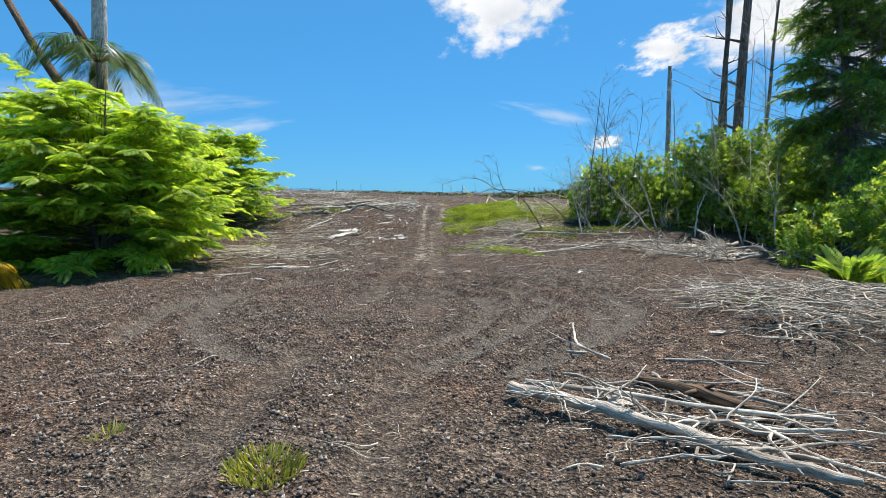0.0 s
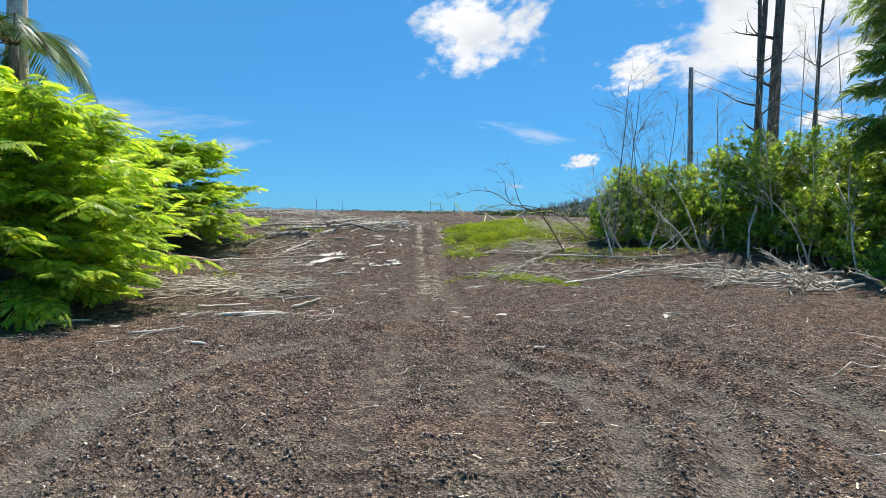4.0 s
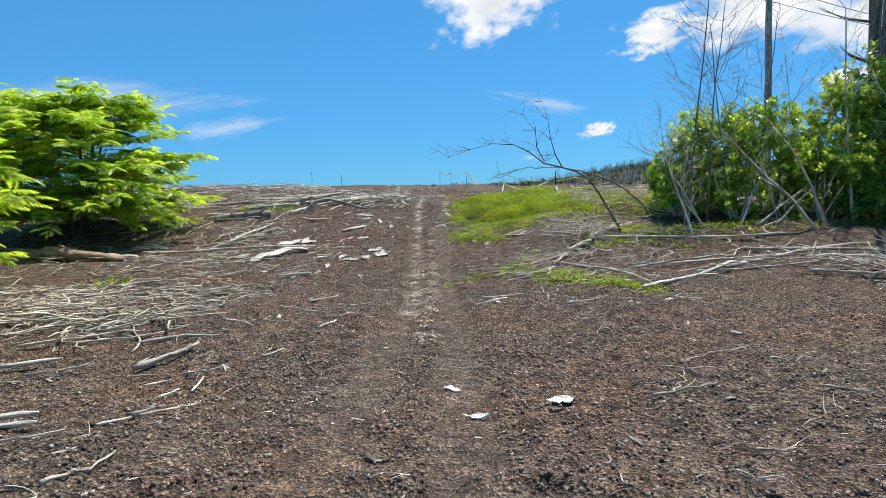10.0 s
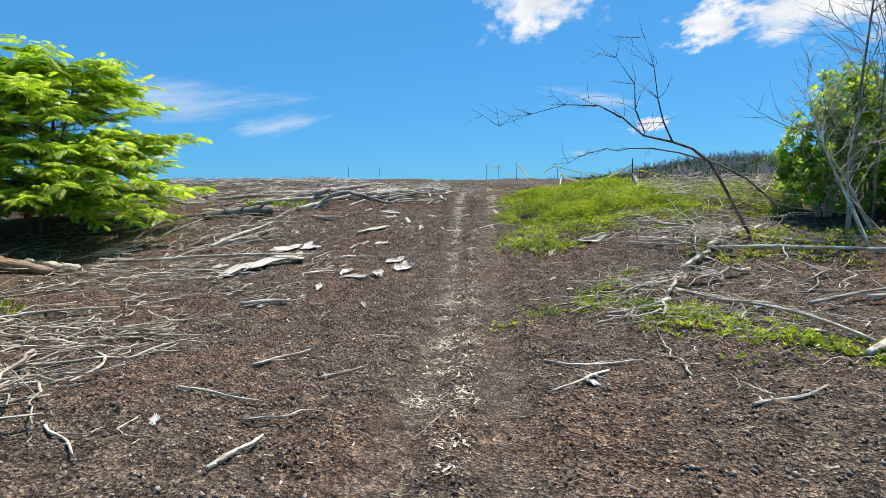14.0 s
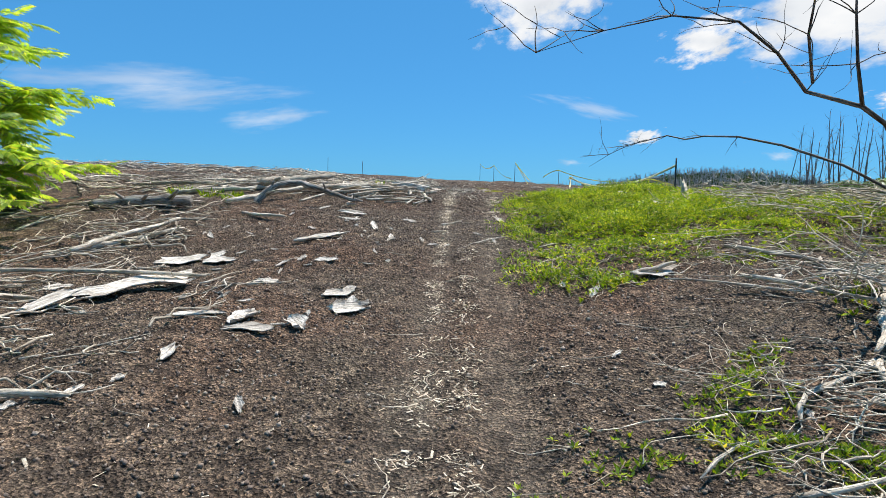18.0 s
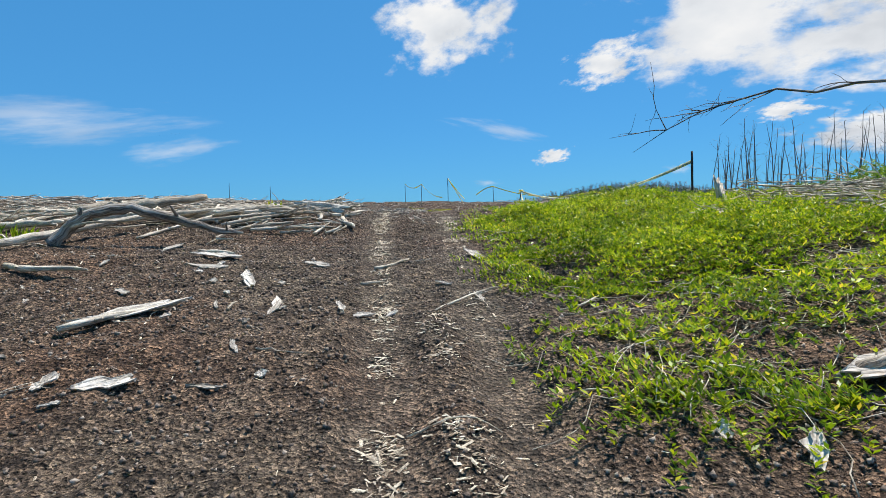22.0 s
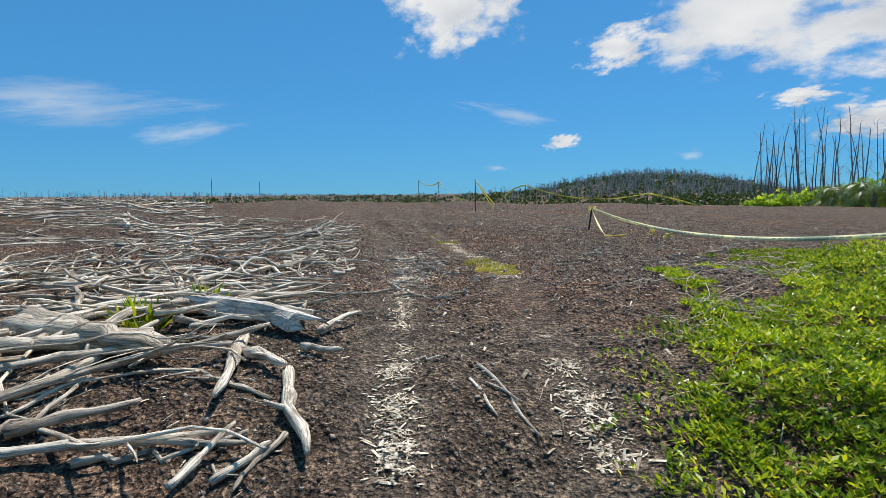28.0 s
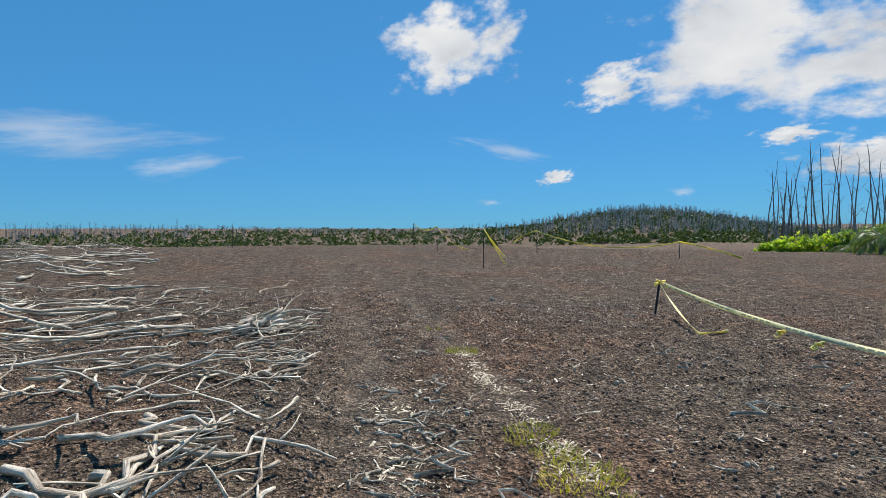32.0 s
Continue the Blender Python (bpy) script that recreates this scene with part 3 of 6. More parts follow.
def feather_tree(name, x, y, high, breadth, leaves, seed, mat, bark, label, leaf_len=0.42, low=0.05, pairs=7, stems=4, group="", leaflet=0.36, droop=0.3, trunk_r=None, hang=0.0):
    """A tree with crooked stems, branches out to a domed crown, and feathered leaves set in pairs along the twigs."""
    rng = random.Random(seed)
    nr = np.random.default_rng(seed)
    top = thing(name, x, y, surf(x, y) - 0.05, label, "tree", group)
    wood = Builder()
    pos, fwd, ups = [], [], []
    per_stem = max(4, int(leaves / (stems * 40)))
    for s in range(stems):
        a = 2 * math.pi * (s + rng.random() * 0.6) / stems
        lean = rng.uniform(0.12, 0.34) if stems > 1 else 0.02
        n = 10
        pts, rad = limb(rng, (0.12 * math.cos(a), 0.12 * math.sin(a), 0), (lean * math.cos(a), lean * math.sin(a), 1), high * rng.uniform(0.76, 0.92), trunk_r or 0.062 * high / 4, 0.014, 0.1, 0.03, n)
        b0 = len(wood.v)
        wood.tube(pts, rad, 8, 0.08, rng)
        if s:
            wood.f.append((0, b0, b0 + 1))
        for k in range(per_stem):
            u = low + (0.99 - low) * (k + rng.random()) / per_stem
            i = min(n - 2, int(u * (n - 1)))
            root = Vector(pts[i]).lerp(Vector(pts[i + 1]), u * (n - 1) - i)
            az = a + rng.gauss(0, 1.25) if stems > 1 else rng.uniform(0, 6.28)
            wide = math.sqrt(max(0.03, 1 - max(0.0, (u - 0.38) / 0.66) ** 2)) * (0.82 + 0.18 * min(1, u / 0.3))
            # the branch ends on the dome, measured from the tree's axis
            tip_r = breadth * wide * rng.uniform(0.6, 1.06)
            away = Vector((tip_r * math.cos(az), tip_r * math.sin(az), 0)) - Vector((root.x, root.y, 0))
            reach = max(0.35, away.length)
            rise = rng.uniform(0.12 - 1.5 * hang, 0.4 + 1.5 * hang) + 0.45 * max(0, u - 0.7) - hang
            bp, br = limb(rng, root, (away.x / reach, away.y / reach, rise), reach, max(0.008, rad[i] * 0.34), 0.004, 0.13, -0.06, 7)
            wood.fork(b0 + i * 8, bp, br, 5, 0.0, rng)
            for q in range(6):
                v = 6 - 0.001 if q == 0 else rng.uniform(1.6, 5.8)
                j = int(v)
                start = Vector(bp[j]).lerp(Vector(bp[min(6, j + 1)]), v - j)
                main = (Vector(bp[min(6, j + 1)]) - Vector(bp[max(0, j - 1)])).normalized()
                side = main.cross(Vector((0, 0, 1))).normalized()
                sgn = 0 if q == 0 else (1 if q % 2 else -1)
                d = (main * 0.75 + side * sgn * rng.uniform(0.5, 1.0) + Vector((0, 0, rng.uniform(-0.1, 0.3) - hang * 0.5))).normalized()
                ln = leaf_len * rng.uniform(0.9, 1.9)
                tp, tr = limb(rng, start, d, ln, 0.005, 0.0025, 0.14, -0.03, 4)
                wood.fork(b0, tp, tr, 3)
                sd = d.cross(Vector((0, 0, 1))).normalized()
                for e in range(7):
                    w = e / 6
                    p = start.lerp(Vector(tp[-1]), w)
                    f = d if e == 6 else d * 0.55 + sd * (1 if e % 2 else -1) * rng.uniform(0.6, 1.0)
                    pos.append(tuple(p))
                    fwd.append((f.x + rng.gauss(0, 0.18), f.y + rng.gauss(0, 0.18), f.z * 0.6 + rng.gauss(0.02, 0.2 + 1.5 * hang) - hang * 0.5))
                    ups.append((rng.gauss(0, 0.3 + 2 * hang), rng.gauss(0, 0.3 + 2 * hang), 1.0))
    part("trunk", wood.mesh("trunk", bark), top, "crooked grey-brown stems")
    pos, fwd, ups = np.array(pos), np.array(fwd), np.array(ups)
    pos[:, 2] = np.maximum(pos[:, 2], 0.15)
    tv, tf = compound_leaf(pairs, droop, leaflet)
    v, f = spread(tv, tf, frames(pos, fwd, ups, leaf_len * nr.uniform(0.65, 1.15, len(pos))))
    part("crown", array_mesh("crown", v, f, mat), top, "tiers of feathered leaves")
    return top


def shrub(name, x, y, high, radius, leaves, seed, mat, bark, label, leaf=0.085, group="", lobes=11, category="shrub"):
    """A dense bush: stems, and leaves in uneven lobes with gaps."""
    rng = random.Random(seed)
    nr = np.random.default_rng(seed)
    top = thing(name, x, y, surf(x, y) - 0.05, label, category, group)
    wood = Builder()
    cen, rad = [], []
    for k in range(lobes):
        a = rng.uniform(0, 2 * math.pi)
        h = (k + 0.6) / lobes
        q = radius * (0.3 + 0.7 * math.sqrt(max(0.02, 1 - (h - 0.35) ** 2 * 1.9))) * rng.uniform(0.3, 0.85)
        c = np.array((q * math.cos(a), q * math.sin(a), high * (0.12 + 0.76 * h)))
        cen.append(c)
        rad.append(radius * rng.uniform(0.3, 0.5))
        st = (rng.uniform(-0.2, 0.2) * radius, rng.uniform(-0.2, 0.2) * radius, 0)
        dirn = Vector(c) - Vector(st)
        pts, rr = limb(rng, st, dirn, dirn.length * 1.15, 0.028, 0.006, 0.16, 0.0, 7)
        wood = Builder()
        wood.tube(pts, rr, 5, 0.05, rng)
        part("stem", wood.mesh("stem", bark), top)
    cen, rad = np.array(cen), np.array(rad)
    # whorls of leaves at twig ends, on sprays that stand out of the lobes, with gaps between
    k = 8
    m = leaves // k
    w = nr.integers(0, lobes, m)
    spray = unit(nr.normal(0, 1, (lobes * 16, 3)) + np.array([0, 0, 0.25]))
    sd = spray[w * 16 + nr.integers(0, 16, m)]
    stray = nr.random((m, 1)) < 0.3
    dd = unit(np.where(stray, nr.normal(0, 1, (m, 3)), sd + 0.17 * nr.normal(0, 1, (m, 3))))
    r = rad[w][:, None] * np.where(stray, 0.5 + 0.5 * nr.random((m, 1)), 0.45 + 0.95 * nr.random((m, 1)))
    tip = cen[w] + dd * r * np.array([1, 1, 0.9])
    tip[:, 2] = np.maximum(tip[:, 2], 0.12)
    axis = unit(dd + 0.5 * nr.normal(0, 1, (m, 3)) + np.array([0, 0, 0.5]))
    n = m * k
    ax = np.repeat(axis, k, 0)
    q1 = unit(np.cross(ax, np.array([0.31, 0.87, 0.4])))
    q2 = np.cross(ax, q1)
    ang = (np.tile(np.arange(k) * 2.4, m) + np.repeat(nr.uniform(0, 6.3, m), k))[:, None]
    ring = q1 * np.cos(ang) + q2 * np.sin(ang)
    back = np.tile(np.arange(k) / k, m)[:, None]
    pos = np.repeat(tip, k, 0) - ax * back * leaf * 0.9
    fwd = ring + ax * (0.75 - 0.6 * back) + 0.18 * nr.normal(0, 1, (n, 3))
    up = ax + 0.2 * nr.normal(0, 1, (n, 3))
    M = frames(pos, fwd, up, leaf * nr.uniform(0.7, 1.25, n))
    v, f = spread(BROAD, QUAD, M)
    part("foliage", array_mesh("foliage", v, f, mat), top)
    return top


def bare_tree(name, x, y, high, r0, seed, bark, label, branches=10, start=0.35, lean=(0.0, 0.0), reach=0.3, twig=3, rise=0.6, group="", category="tree", wob=0.022):
    """A leafless trunk with crooked branches and twigs."""
    rng = random.Random(seed)
    top = thing(name, x, y, surf(x, y) - 0.08, label, category, group)
    wood = Builder()
    pts, rad = limb(rng, (0, 0, 0), (lean[0], lean[1], 1), high, r0, r0 * 0.3, wob, 0.02, 12)
    wood.tube(pts, rad, 9, 0.06, rng)
    part("trunk", wood.mesh("trunk", bark), top)
    for k in range(branches):
        bw = Builder()
        i = min(11, int(12 * (start + (1 - start) * (k + rng.random()) / branches)))
        a = rng.uniform(0, 2 * math.pi)
        ln = high * reach * (1.25 - 0.7 * i / 11) * rng.uniform(0.5, 1.1)
        bp, br = limb(rng, pts[i], (math.cos(a), math.sin(a), rng.uniform(0.1, 1.0) * rise), ln, rad[i] * 0.42, 0.004, 0.25, 0.05, 7)
        bw.tube(bp, br, 5, 0.05, rng)
        for _ in range(twig):
            j = rng.randint(2, 6)
            a2 = a + rng.uniform(-1.3, 1.3)
            tp, tr = limb(rng, bp[j], (math.cos(a2), math.sin(a2), rng.uniform(0.0, 1.2)), ln * rng.uniform(0.25, 0.55), max(br[j] * 0.6, 0.004), 0.002, 0.3, 0.04, 5)
            bw.fork(j * 5, tp, tr, 4, 0.0, rng)
        part("branch", bw.mesh("branch", bark), top)
    return top


def palm_frond(bld, rng, origin, a, length, rise, droop, wide=0.34, n=26):
    """Rib and hanging leaflets of one palm frond, added to the leaf and rib builders."""
    ribs, leaf = bld
    pts = []
    for i in range(n + 1):
        t = i / n
        r = length * (t - 0.18 * t * t)
        pts.append(Vector(origin) + Vector((math.cos(a) * r, math.sin(a) * r, rise * length * t - droop * length * t * t)))
    ribs.tube([tuple(p) for p in pts], [0.022 * (1 - 0.85 * i / n) for i in range(n + 1)], 5)
    side = Vector((-math.sin(a), math.cos(a), 0))
    for i in range(3, n + 1):
        t = i / n
        d = (pts[i] - pts[i - 1]).normalized()
        ln = length * wide * (0.35 + 0.75 * math.sin(math.pi * min(1, 0.12 + 0.86 * t)))
        for s in (-1, 1):
            for q in (0.0, 0.5):
                p = pts[i] - (pts[i] - pts[i - 1]) * q
                tip = p + (side * s * 0.72 + d * 0.6 + Vector((0, 0, -0.55 + rng.uniform(-0.25, 0.2)))) * ln
                mid = (p + tip) / 2 + Vector((0, 0, 0.05))
                w = d.cross(Vector((0, 0, 1))).normalized().lerp(d, 0.7) * 0.03
                b = len(leaf.v)
                leaf.v += [tuple(p), tuple(mid + w), tuple(tip), tuple(mid - w)]
                leaf.f.append((b, b + 1, b + 2, b + 3))


def palm(name, x, y, z, trunk_h, fronds, seed, mat, label, length=2.6, spread_a=(0, 2 * math.pi), rise=0.5, droop=1.0, r=0.13):
    rng = random.Random(seed)
    top = thing(name, x, y, z, label, "palm")
    if trunk_h > 0.3:
        t = Builder()
        pts, rad = limb(rng, (0, 0, 0), (0.04, 0.02, 1), trunk_h, r * 1.2, r, 0.03, 0, 12)
        t.tube(pts, rad, 10, 0.05, rng)
        part("trunk", t.mesh("trunk", BARK_PALE), top)
        o = pts[-1]
    else:
        o = (0, 0, 0.1)
    for k in range(fronds):
        ribs, leaf = Builder(), Builder()
        a = spread_a[0] + (spread_a[1] - spread_a[0]) * (k + rng.random() * 0.7) / fronds
        palm_frond((ribs, leaf), rng, o, a, length * rng.uniform(0.75, 1.1), rise * rng.uniform(0.4, 1.3), droop * rng.uniform(0.8, 1.2))
        rb = part("frond", ribs.mesh("frond", BARK_BROWN), top)
        part("blade", leaf.mesh("blade", mat, False), rb)
    return top


# left edge: a row of feathery young trees
T1 = "bushy young tree with bright green feathery leaves"
YT = "young trees beside the track"
feather_tree("young_tree", -9.3, 17.0, 5.3, 3.2, 5600, 3, LEAF_LIGHT, BARK_DARK, T1, 0.4, 0.0, 7, 5, YT)
feather_tree("young_tree", -11.8, 21.6, 5.5, 3.3, 4600, 4, LEAF_LIGHT, BARK_DARK, T1, 0.4, 0.0, 7, 5, YT)
feather_tree("young_tree", -13.6, 25.6, 4.0, 1.9, 2200, 5, LEAF_LIGHT, BARK_DARK, T1, 0.4, 0.02, 7, 4, YT)
feather_tree("young_tree", -12.7, 31.2, 5.3, 3.75, 6400, 6, LEAF_LIGHT, BARK_DARK, "spreading young tree with bright green feathery leaves on open tiers", 0.38, 0.14, 7, 5, YT)
feather_tree("young_tree", -13.4, 17.4, 5.2, 3.1, 3200, 7, LEAF_LIGHT, BARK_DARK, T1, 0.42, 0.0, 7, 5, YT)
palm("coconut_palm", -13.2, 22.8, surf(-13.2, 22.8), 7.0, 17, 8, LEAF_PALM, "coconut palm with drooping dark green fronds behind young trees", 2.9, rise=0.95, droop=1.15)
LEANING = (((-14.0, 24.0, 4.41), (-15.73, 24.0, 7.01), (-16.46, 24.0, 8.09), (-18.45, 24.0, 11.65)), ((-14.0, 24.0, 7.5), (-14.69, 24.0, 8.7), (-15.49, 24.0, 9.66), (-16.45, 24.0, 10.81)))
pale = bare_tree("pale_tree", -14.0, 24.0, 19, 0.42, 9, BARK_WHITE, "tall pale-barked tree with bare leaning limbs", 5, 0.55, (0.02, 0.03), 0.3, 2, 1.4)
for lp in LEANING:
    lb = Builder()
    lb.tube([tuple(Vector(p) - pale.location) for p in lp], [0.19, 0.17, 0.15, 0.12], 9, 0.06, random.Random(3))
    part("limb", lb.mesh("limb", BARK_BROWN), pale, "brown leaning limb")
palm("yellow_palm", -9.9, 12.6, surf(-9.9, 12.6), 0.0, 7, 10, LEAF_YELLOW, "low palm with yellowing fronds beside the young trees", 1.7, (-0.8, 2.2), 0.9, 0.7)

# right edge: shrubs, bare trunks, pole
S1 = "dense wild shrub with dark glossy leaves at the clearing's edge"
for k, (sx, sy, sh, sr) in enumerate(((6.3, 30.4, 2.7, 1.0), (7.4, 30.9, 3.2, 1.4), (9.0, 30.2, 3.3, 1.5), (10.6, 30.2, 3.9, 1.7), (12.4, 29.6, 4.8, 1.9), (14.6, 28.8, 4.5, 2.1), (13.2, 26.3, 3.0, 1.5), (16.5, 30.0, 4.6, 2.2), (16.0, 25.5, 3.8, 2.0), (11.4, 19.4, 2.0, 1.3), (13.2, 18.2, 2.9, 1.6), (15.0, 20.6, 3.6, 2.0), (7.6, 29.4, 1.5, 0.9), (11.6, 28.9, 3.4, 1.4), (13.4, 29.4, 4.6, 1.7), (9.8, 29.0, 2.4, 1.1), (15.4, 27.2, 3.6, 1.7), (12.4, 28.2, 2.6, 1.2), (13.07, 23.22, 1.1, 0.9), (16.55, 25.94, 1.6, 1.1))):
    shrub("shrub", sx, sy, sh, sr, int(3600 * sr * sh / 2.2), 20 + k, LEAF_DARK, DRIFT, S1, 0.125, "shrubs at the clearing's edge", 13)
feather_tree("evergreen_tree", 15.6, 24.5, 15.5, 2.8, 5600, 41, LEAF_DEEP, BARK_PALE, "tall evergreen tree with drooping deep green sprays", 0.42, 0.3, 6, 1, "", 0.34, 0.5, 0.33, 0.2)
B1 = "tall dead trunk with dark weathered bark"
bare_tree("dead_tree", 15.64, 35.1, 26, 0.31, 51, BARK_DARK, B1, 12, 0.12, (0.01, 0.0), 0.08, 5, group="dead trunks")
bare_tree("dead_tree", 13.92, 33.4, 22, 0.17, 52, BARK_DARK, B1, 12, 0.2, (0.0, 0.0), 0.1, 4, group="dead trunks")
bare_tree("dead_tree", 14.6, 34.2, 21, 0.15, 53, BARK_DARK, B1, 10, 0.2, (0.0, 0.01), 0.1, 4, group="dead trunks")
bare_tree("dead_tree", 15.0, 31.2, 16, 0.11, 54, BARK_DARK, B1, 9, 0.35, (0.06, 0.0), 0.16, 4, group="dead trunks")
B2 = "slender leafless sapling with fine grey twigs"
for k, (sx, sy, sh, lx, sr) in enumerate(((6.25, 29.1, 6.6, 0.03, 0.034), (6.9, 29.5, 6.2, 0.05, 0.03), (7.7, 29.9, 5.6, -0.16, 0.026), (8.2, 29.9, 5.8, 0.2, 0.024), (8.5, 30.2, 5.2, -0.3, 0.022), (9.3, 29.8, 4.8, 0.08, 0.022), (10.3, 28.4, 5.6, -0.06, 0.04), (11.6, 28.2, 5.4, 0.12, 0.026), (12.3, 26.4, 4.2, 0.05, 0.034), (13.4, 29.2, 8.8, -0.04, 0.034), (14.2, 29.6, 9.6, 0.06, 0.036), (15.0, 29.4, 8.4, 0.1, 0.034), (12.0, 27.8, 6.6, -0.08, 0.034), (13.0, 25.6, 5.2, 0.1, 0.036))):
    bare_tree("bare_sapling", sx, sy, sh, sr, 60 + k, BARK_PALE if k < 5 else DRIFT, B2, 16, 0.2, (lx, 0.0), 0.34, 8, 1.6, "leafless saplings", "tree", 0.06)
bare_tree("bare_sapling", 5.75, 27.5, 3.4, 0.036, 95, DRIFT, "pale dead sapling leaning over the shrubs, finely twigged", 20, 0.45, (-0.16, 0.6), 0.42, 10, 1.2, "leafless saplings", "tree", 0.08)


def utility_pole():
    x, y, h = 12.81, 37.96, 10.2
    z0 = surf(x, y) - 0.3
    top = thing("utility_pole", x, y, z0, "weathered grey timber utility pole among shrubs", "pole")
    b = Builder()
    n = 14
    b.tube([(0.01 * math.sin(i), 0, (h - z0) * i / n) for i in range(n + 1)], [0.165 - 0.045 * i / n for i in range(n + 1)], 14)
    part("shaft", b.mesh("shaft", POLEWOOD), top)
    c = Builder()
    c.tube([(0, 0, h - z0), (0, 0, h - z0 + 0.03)], [0.125, 0.118], 14)
    part("cap", c.mesh("cap", METAL), top, "dull metal pole cap")
    for k, zz in enumerate((0.25, 0.9)):
        i = Builder()
        i.tube([(0.12, 0, h - z0 - zz), (0.2, 0, h - z0 - zz), (0.2, 0, h - z0 - zz + 0.12)], [0.02, 0.02, 0.035], 8)
        part("insulator", i.mesh("insulator", METAL), top)
    for k, (zz, ex, ey, ez) in enumerate(((0.13, 24, 28, 4.2), (0.78, 26, 26, 3.4))):
        w = Builder()
        a, e = Vector((x + 0.2, y, h - zz)), Vector((ex, ey, ez))
        pts = [a.lerp(e, t / 20) - Vector((0, 0, 0.9 * 4 * (t / 20) * (1 - t / 20))) for t in range(21)]
        w.tube([tuple(p) for p in pts], [0.014] * 21, 5)
        tagged(new("overhead_cable", w.mesh("overhead_cable", WIRE)), "black overhead cable slung from the timber pole", "cable", "overhead cables")


utility_pole()


# ---- distance: woods, hill, snags ----
def far_place(az, dist, x0=-1.6, y0=36.0):
    a = radians(az)
    return x0 + dist * math.sin(a), y0 + dist * math.cos(a)


def far_woods():
    """Grey leafless forest, its bark paled for haze, with green clumps along the skyline."""
    nr = np.random.default_rng(77)
    n = 3300
    az = nr.uniform(-44, 46, n)
    dist = nr.uniform(430, 640, n)
    hillside = nr.random(n) < 0.55
    az = np.where(hillside, nr.normal(22, 7.0, n), az)
    dist = np.where(hillside, nr.uniform(330, 500, n), dist)
    x = -1.6 + dist * np.sin(np.radians(az))
    y = 36 + dist * np.cos(np.radians(az))
    h = np.where(hillside, nr.uniform(3.5, 8.0, n), 3.0 + 8.5 * nr.random(n) ** 1.7)
    z = surface(x, y) - 0.3
    brow = np.where(hillside, 99.0, 3.15 + dist * (0.0248 + 0.0005 * np.clip(-az, 0, 40)) - z)
    h = np.maximum(np.minimum(h, brow * nr.uniform(0.65, 1.0, n)), 0.6)
    b = Builder()
    rng = random.Random(78)
    for i in range(n):
        hh, bx, by, bz = h[i], x[i], y[i], z[i]
        lean, r = rng.uniform(-0.5, 0.5), rng.uniform(0.1, 0.27)
        b.tube([(bx, by, bz), (bx + lean * rng.uniform(0.1, 0.9), by, bz + hh * 0.5), (bx + lean, by, bz + hh)], [r, r * 0.8, r * 0.35], 4)
        for _ in range(3):
            q = rng.uniform(0.35, 0.95)
            s = rng.choice((-1, 1)) * rng.uniform(0.4, 1.5)
            b.tube([(bx + lean * q, by, bz + hh * q), (bx + lean * q + s, by, bz + min(hh * 1.02, hh * q + abs(s) * 1.4))], [r * 0.5, r * 0.2], 3)
    tagged(new("far_dead_forest", b.mesh("far_dead_forest", BARK_HAZED, False)), "far grey forest of leafless trees, paled with haze, along the skyline", "forest", kind="stuff")
    # green clumps between the trunks
    m = 3000
    az = np.where(nr.random(m) < 0.35, nr.normal(24, 6.0, m), nr.uniform(-44, 46, m))
    dist = nr.uniform(290, 530, m)
    x = -1.6 + dist * np.sin(np.radians(az))
    y = 36 + dist * np.cos(np.radians(az))
    z = surface(x, y)
    k = 22
    pos = np.repeat(np.stack([x, y, z], -1), k, 0)
    r = np.repeat(0.8 + 2.4 * nr.random(m) ** 2, k)[:, None]
    d = unit(nr.normal(0, 1, (m * k, 3)))
    d[:, 2] = np.abs(d[:, 2])
    pos = pos + d * r * np.array([1, 1, 1.1])
    M = frames(pos, d + 0.6 * nr.normal(0, 1, d.shape), np.array([0, 0, 1.0]) + 0.5 * nr.normal(0, 1, d.shape), nr.uniform(0.9, 1.9, m * k))
    v, f = spread(BROAD * np.array([1.6, 1, 1]), QUAD, M)
    tagged(new("far_undergrowth", array_mesh("far_undergrowth", v, f, LEAF_FAR)), "far dark green undergrowth below the bare forest", "undergrowth", kind="stuff")


far_woods()
rg = random.Random(91)
for k in range(60):
    sx, sy = far_place(30.8 + 19 * (k / 59) ** 1.2 + rg.uniform(-0.4, 0.4), rg.uniform(68, 84))
    bare_tree("far_snag", sx, sy, rg.uniform(6.5, 11.0), rg.uniform(0.06, 0.1), 100 + k, BARK_PALE if k % 4 else BARK_DARK, "thin dead tree standing bare against the clouds", 9, 0.3, (rg.uniform(-0.07, 0.07), 0), 0.17, 3, 1.6, "stand of dead trees", "tree", 0.06)
for k in range(15):
    sx, sy = far_place(30.5 + 1.35 * k, 62 - 0.7 * k + rg.uniform(-4, 6))
    shrub("far_bush", sx, sy, 0.45 + rg.uniform(0.0, 0.4) + 0.25 * k, min(3.0, 0.9 + 0.17 * k), 1500, 140 + k, LEAF_LIGHT if k < 4 else LEAF_DEEP, BARK_PALE, "sprawling green bush at the field's far side", 0.24, "bushes at the field's far side", 12)
palm("small_palm", *far_place(36.2, 55), surf(*far_place(36.2, 55)), 0.5, 9, 160, LEAF_PALM, "small palm with arching green fronds beside the bushes", 2.4)
for k, (pa, pd) in enumerate(((38.2, 46), (40.5, 43), (43.5, 42), (46, 44))):
    palm("small_palm", *far_place(pa, pd), surf(*far_place(pa, pd)), 0.9, 13, 165 + k, LEAF_PALM, "small palm with arching green fronds beside the bushes", 2.6, rise=0.9)

# ---- stakes and warning tape ----


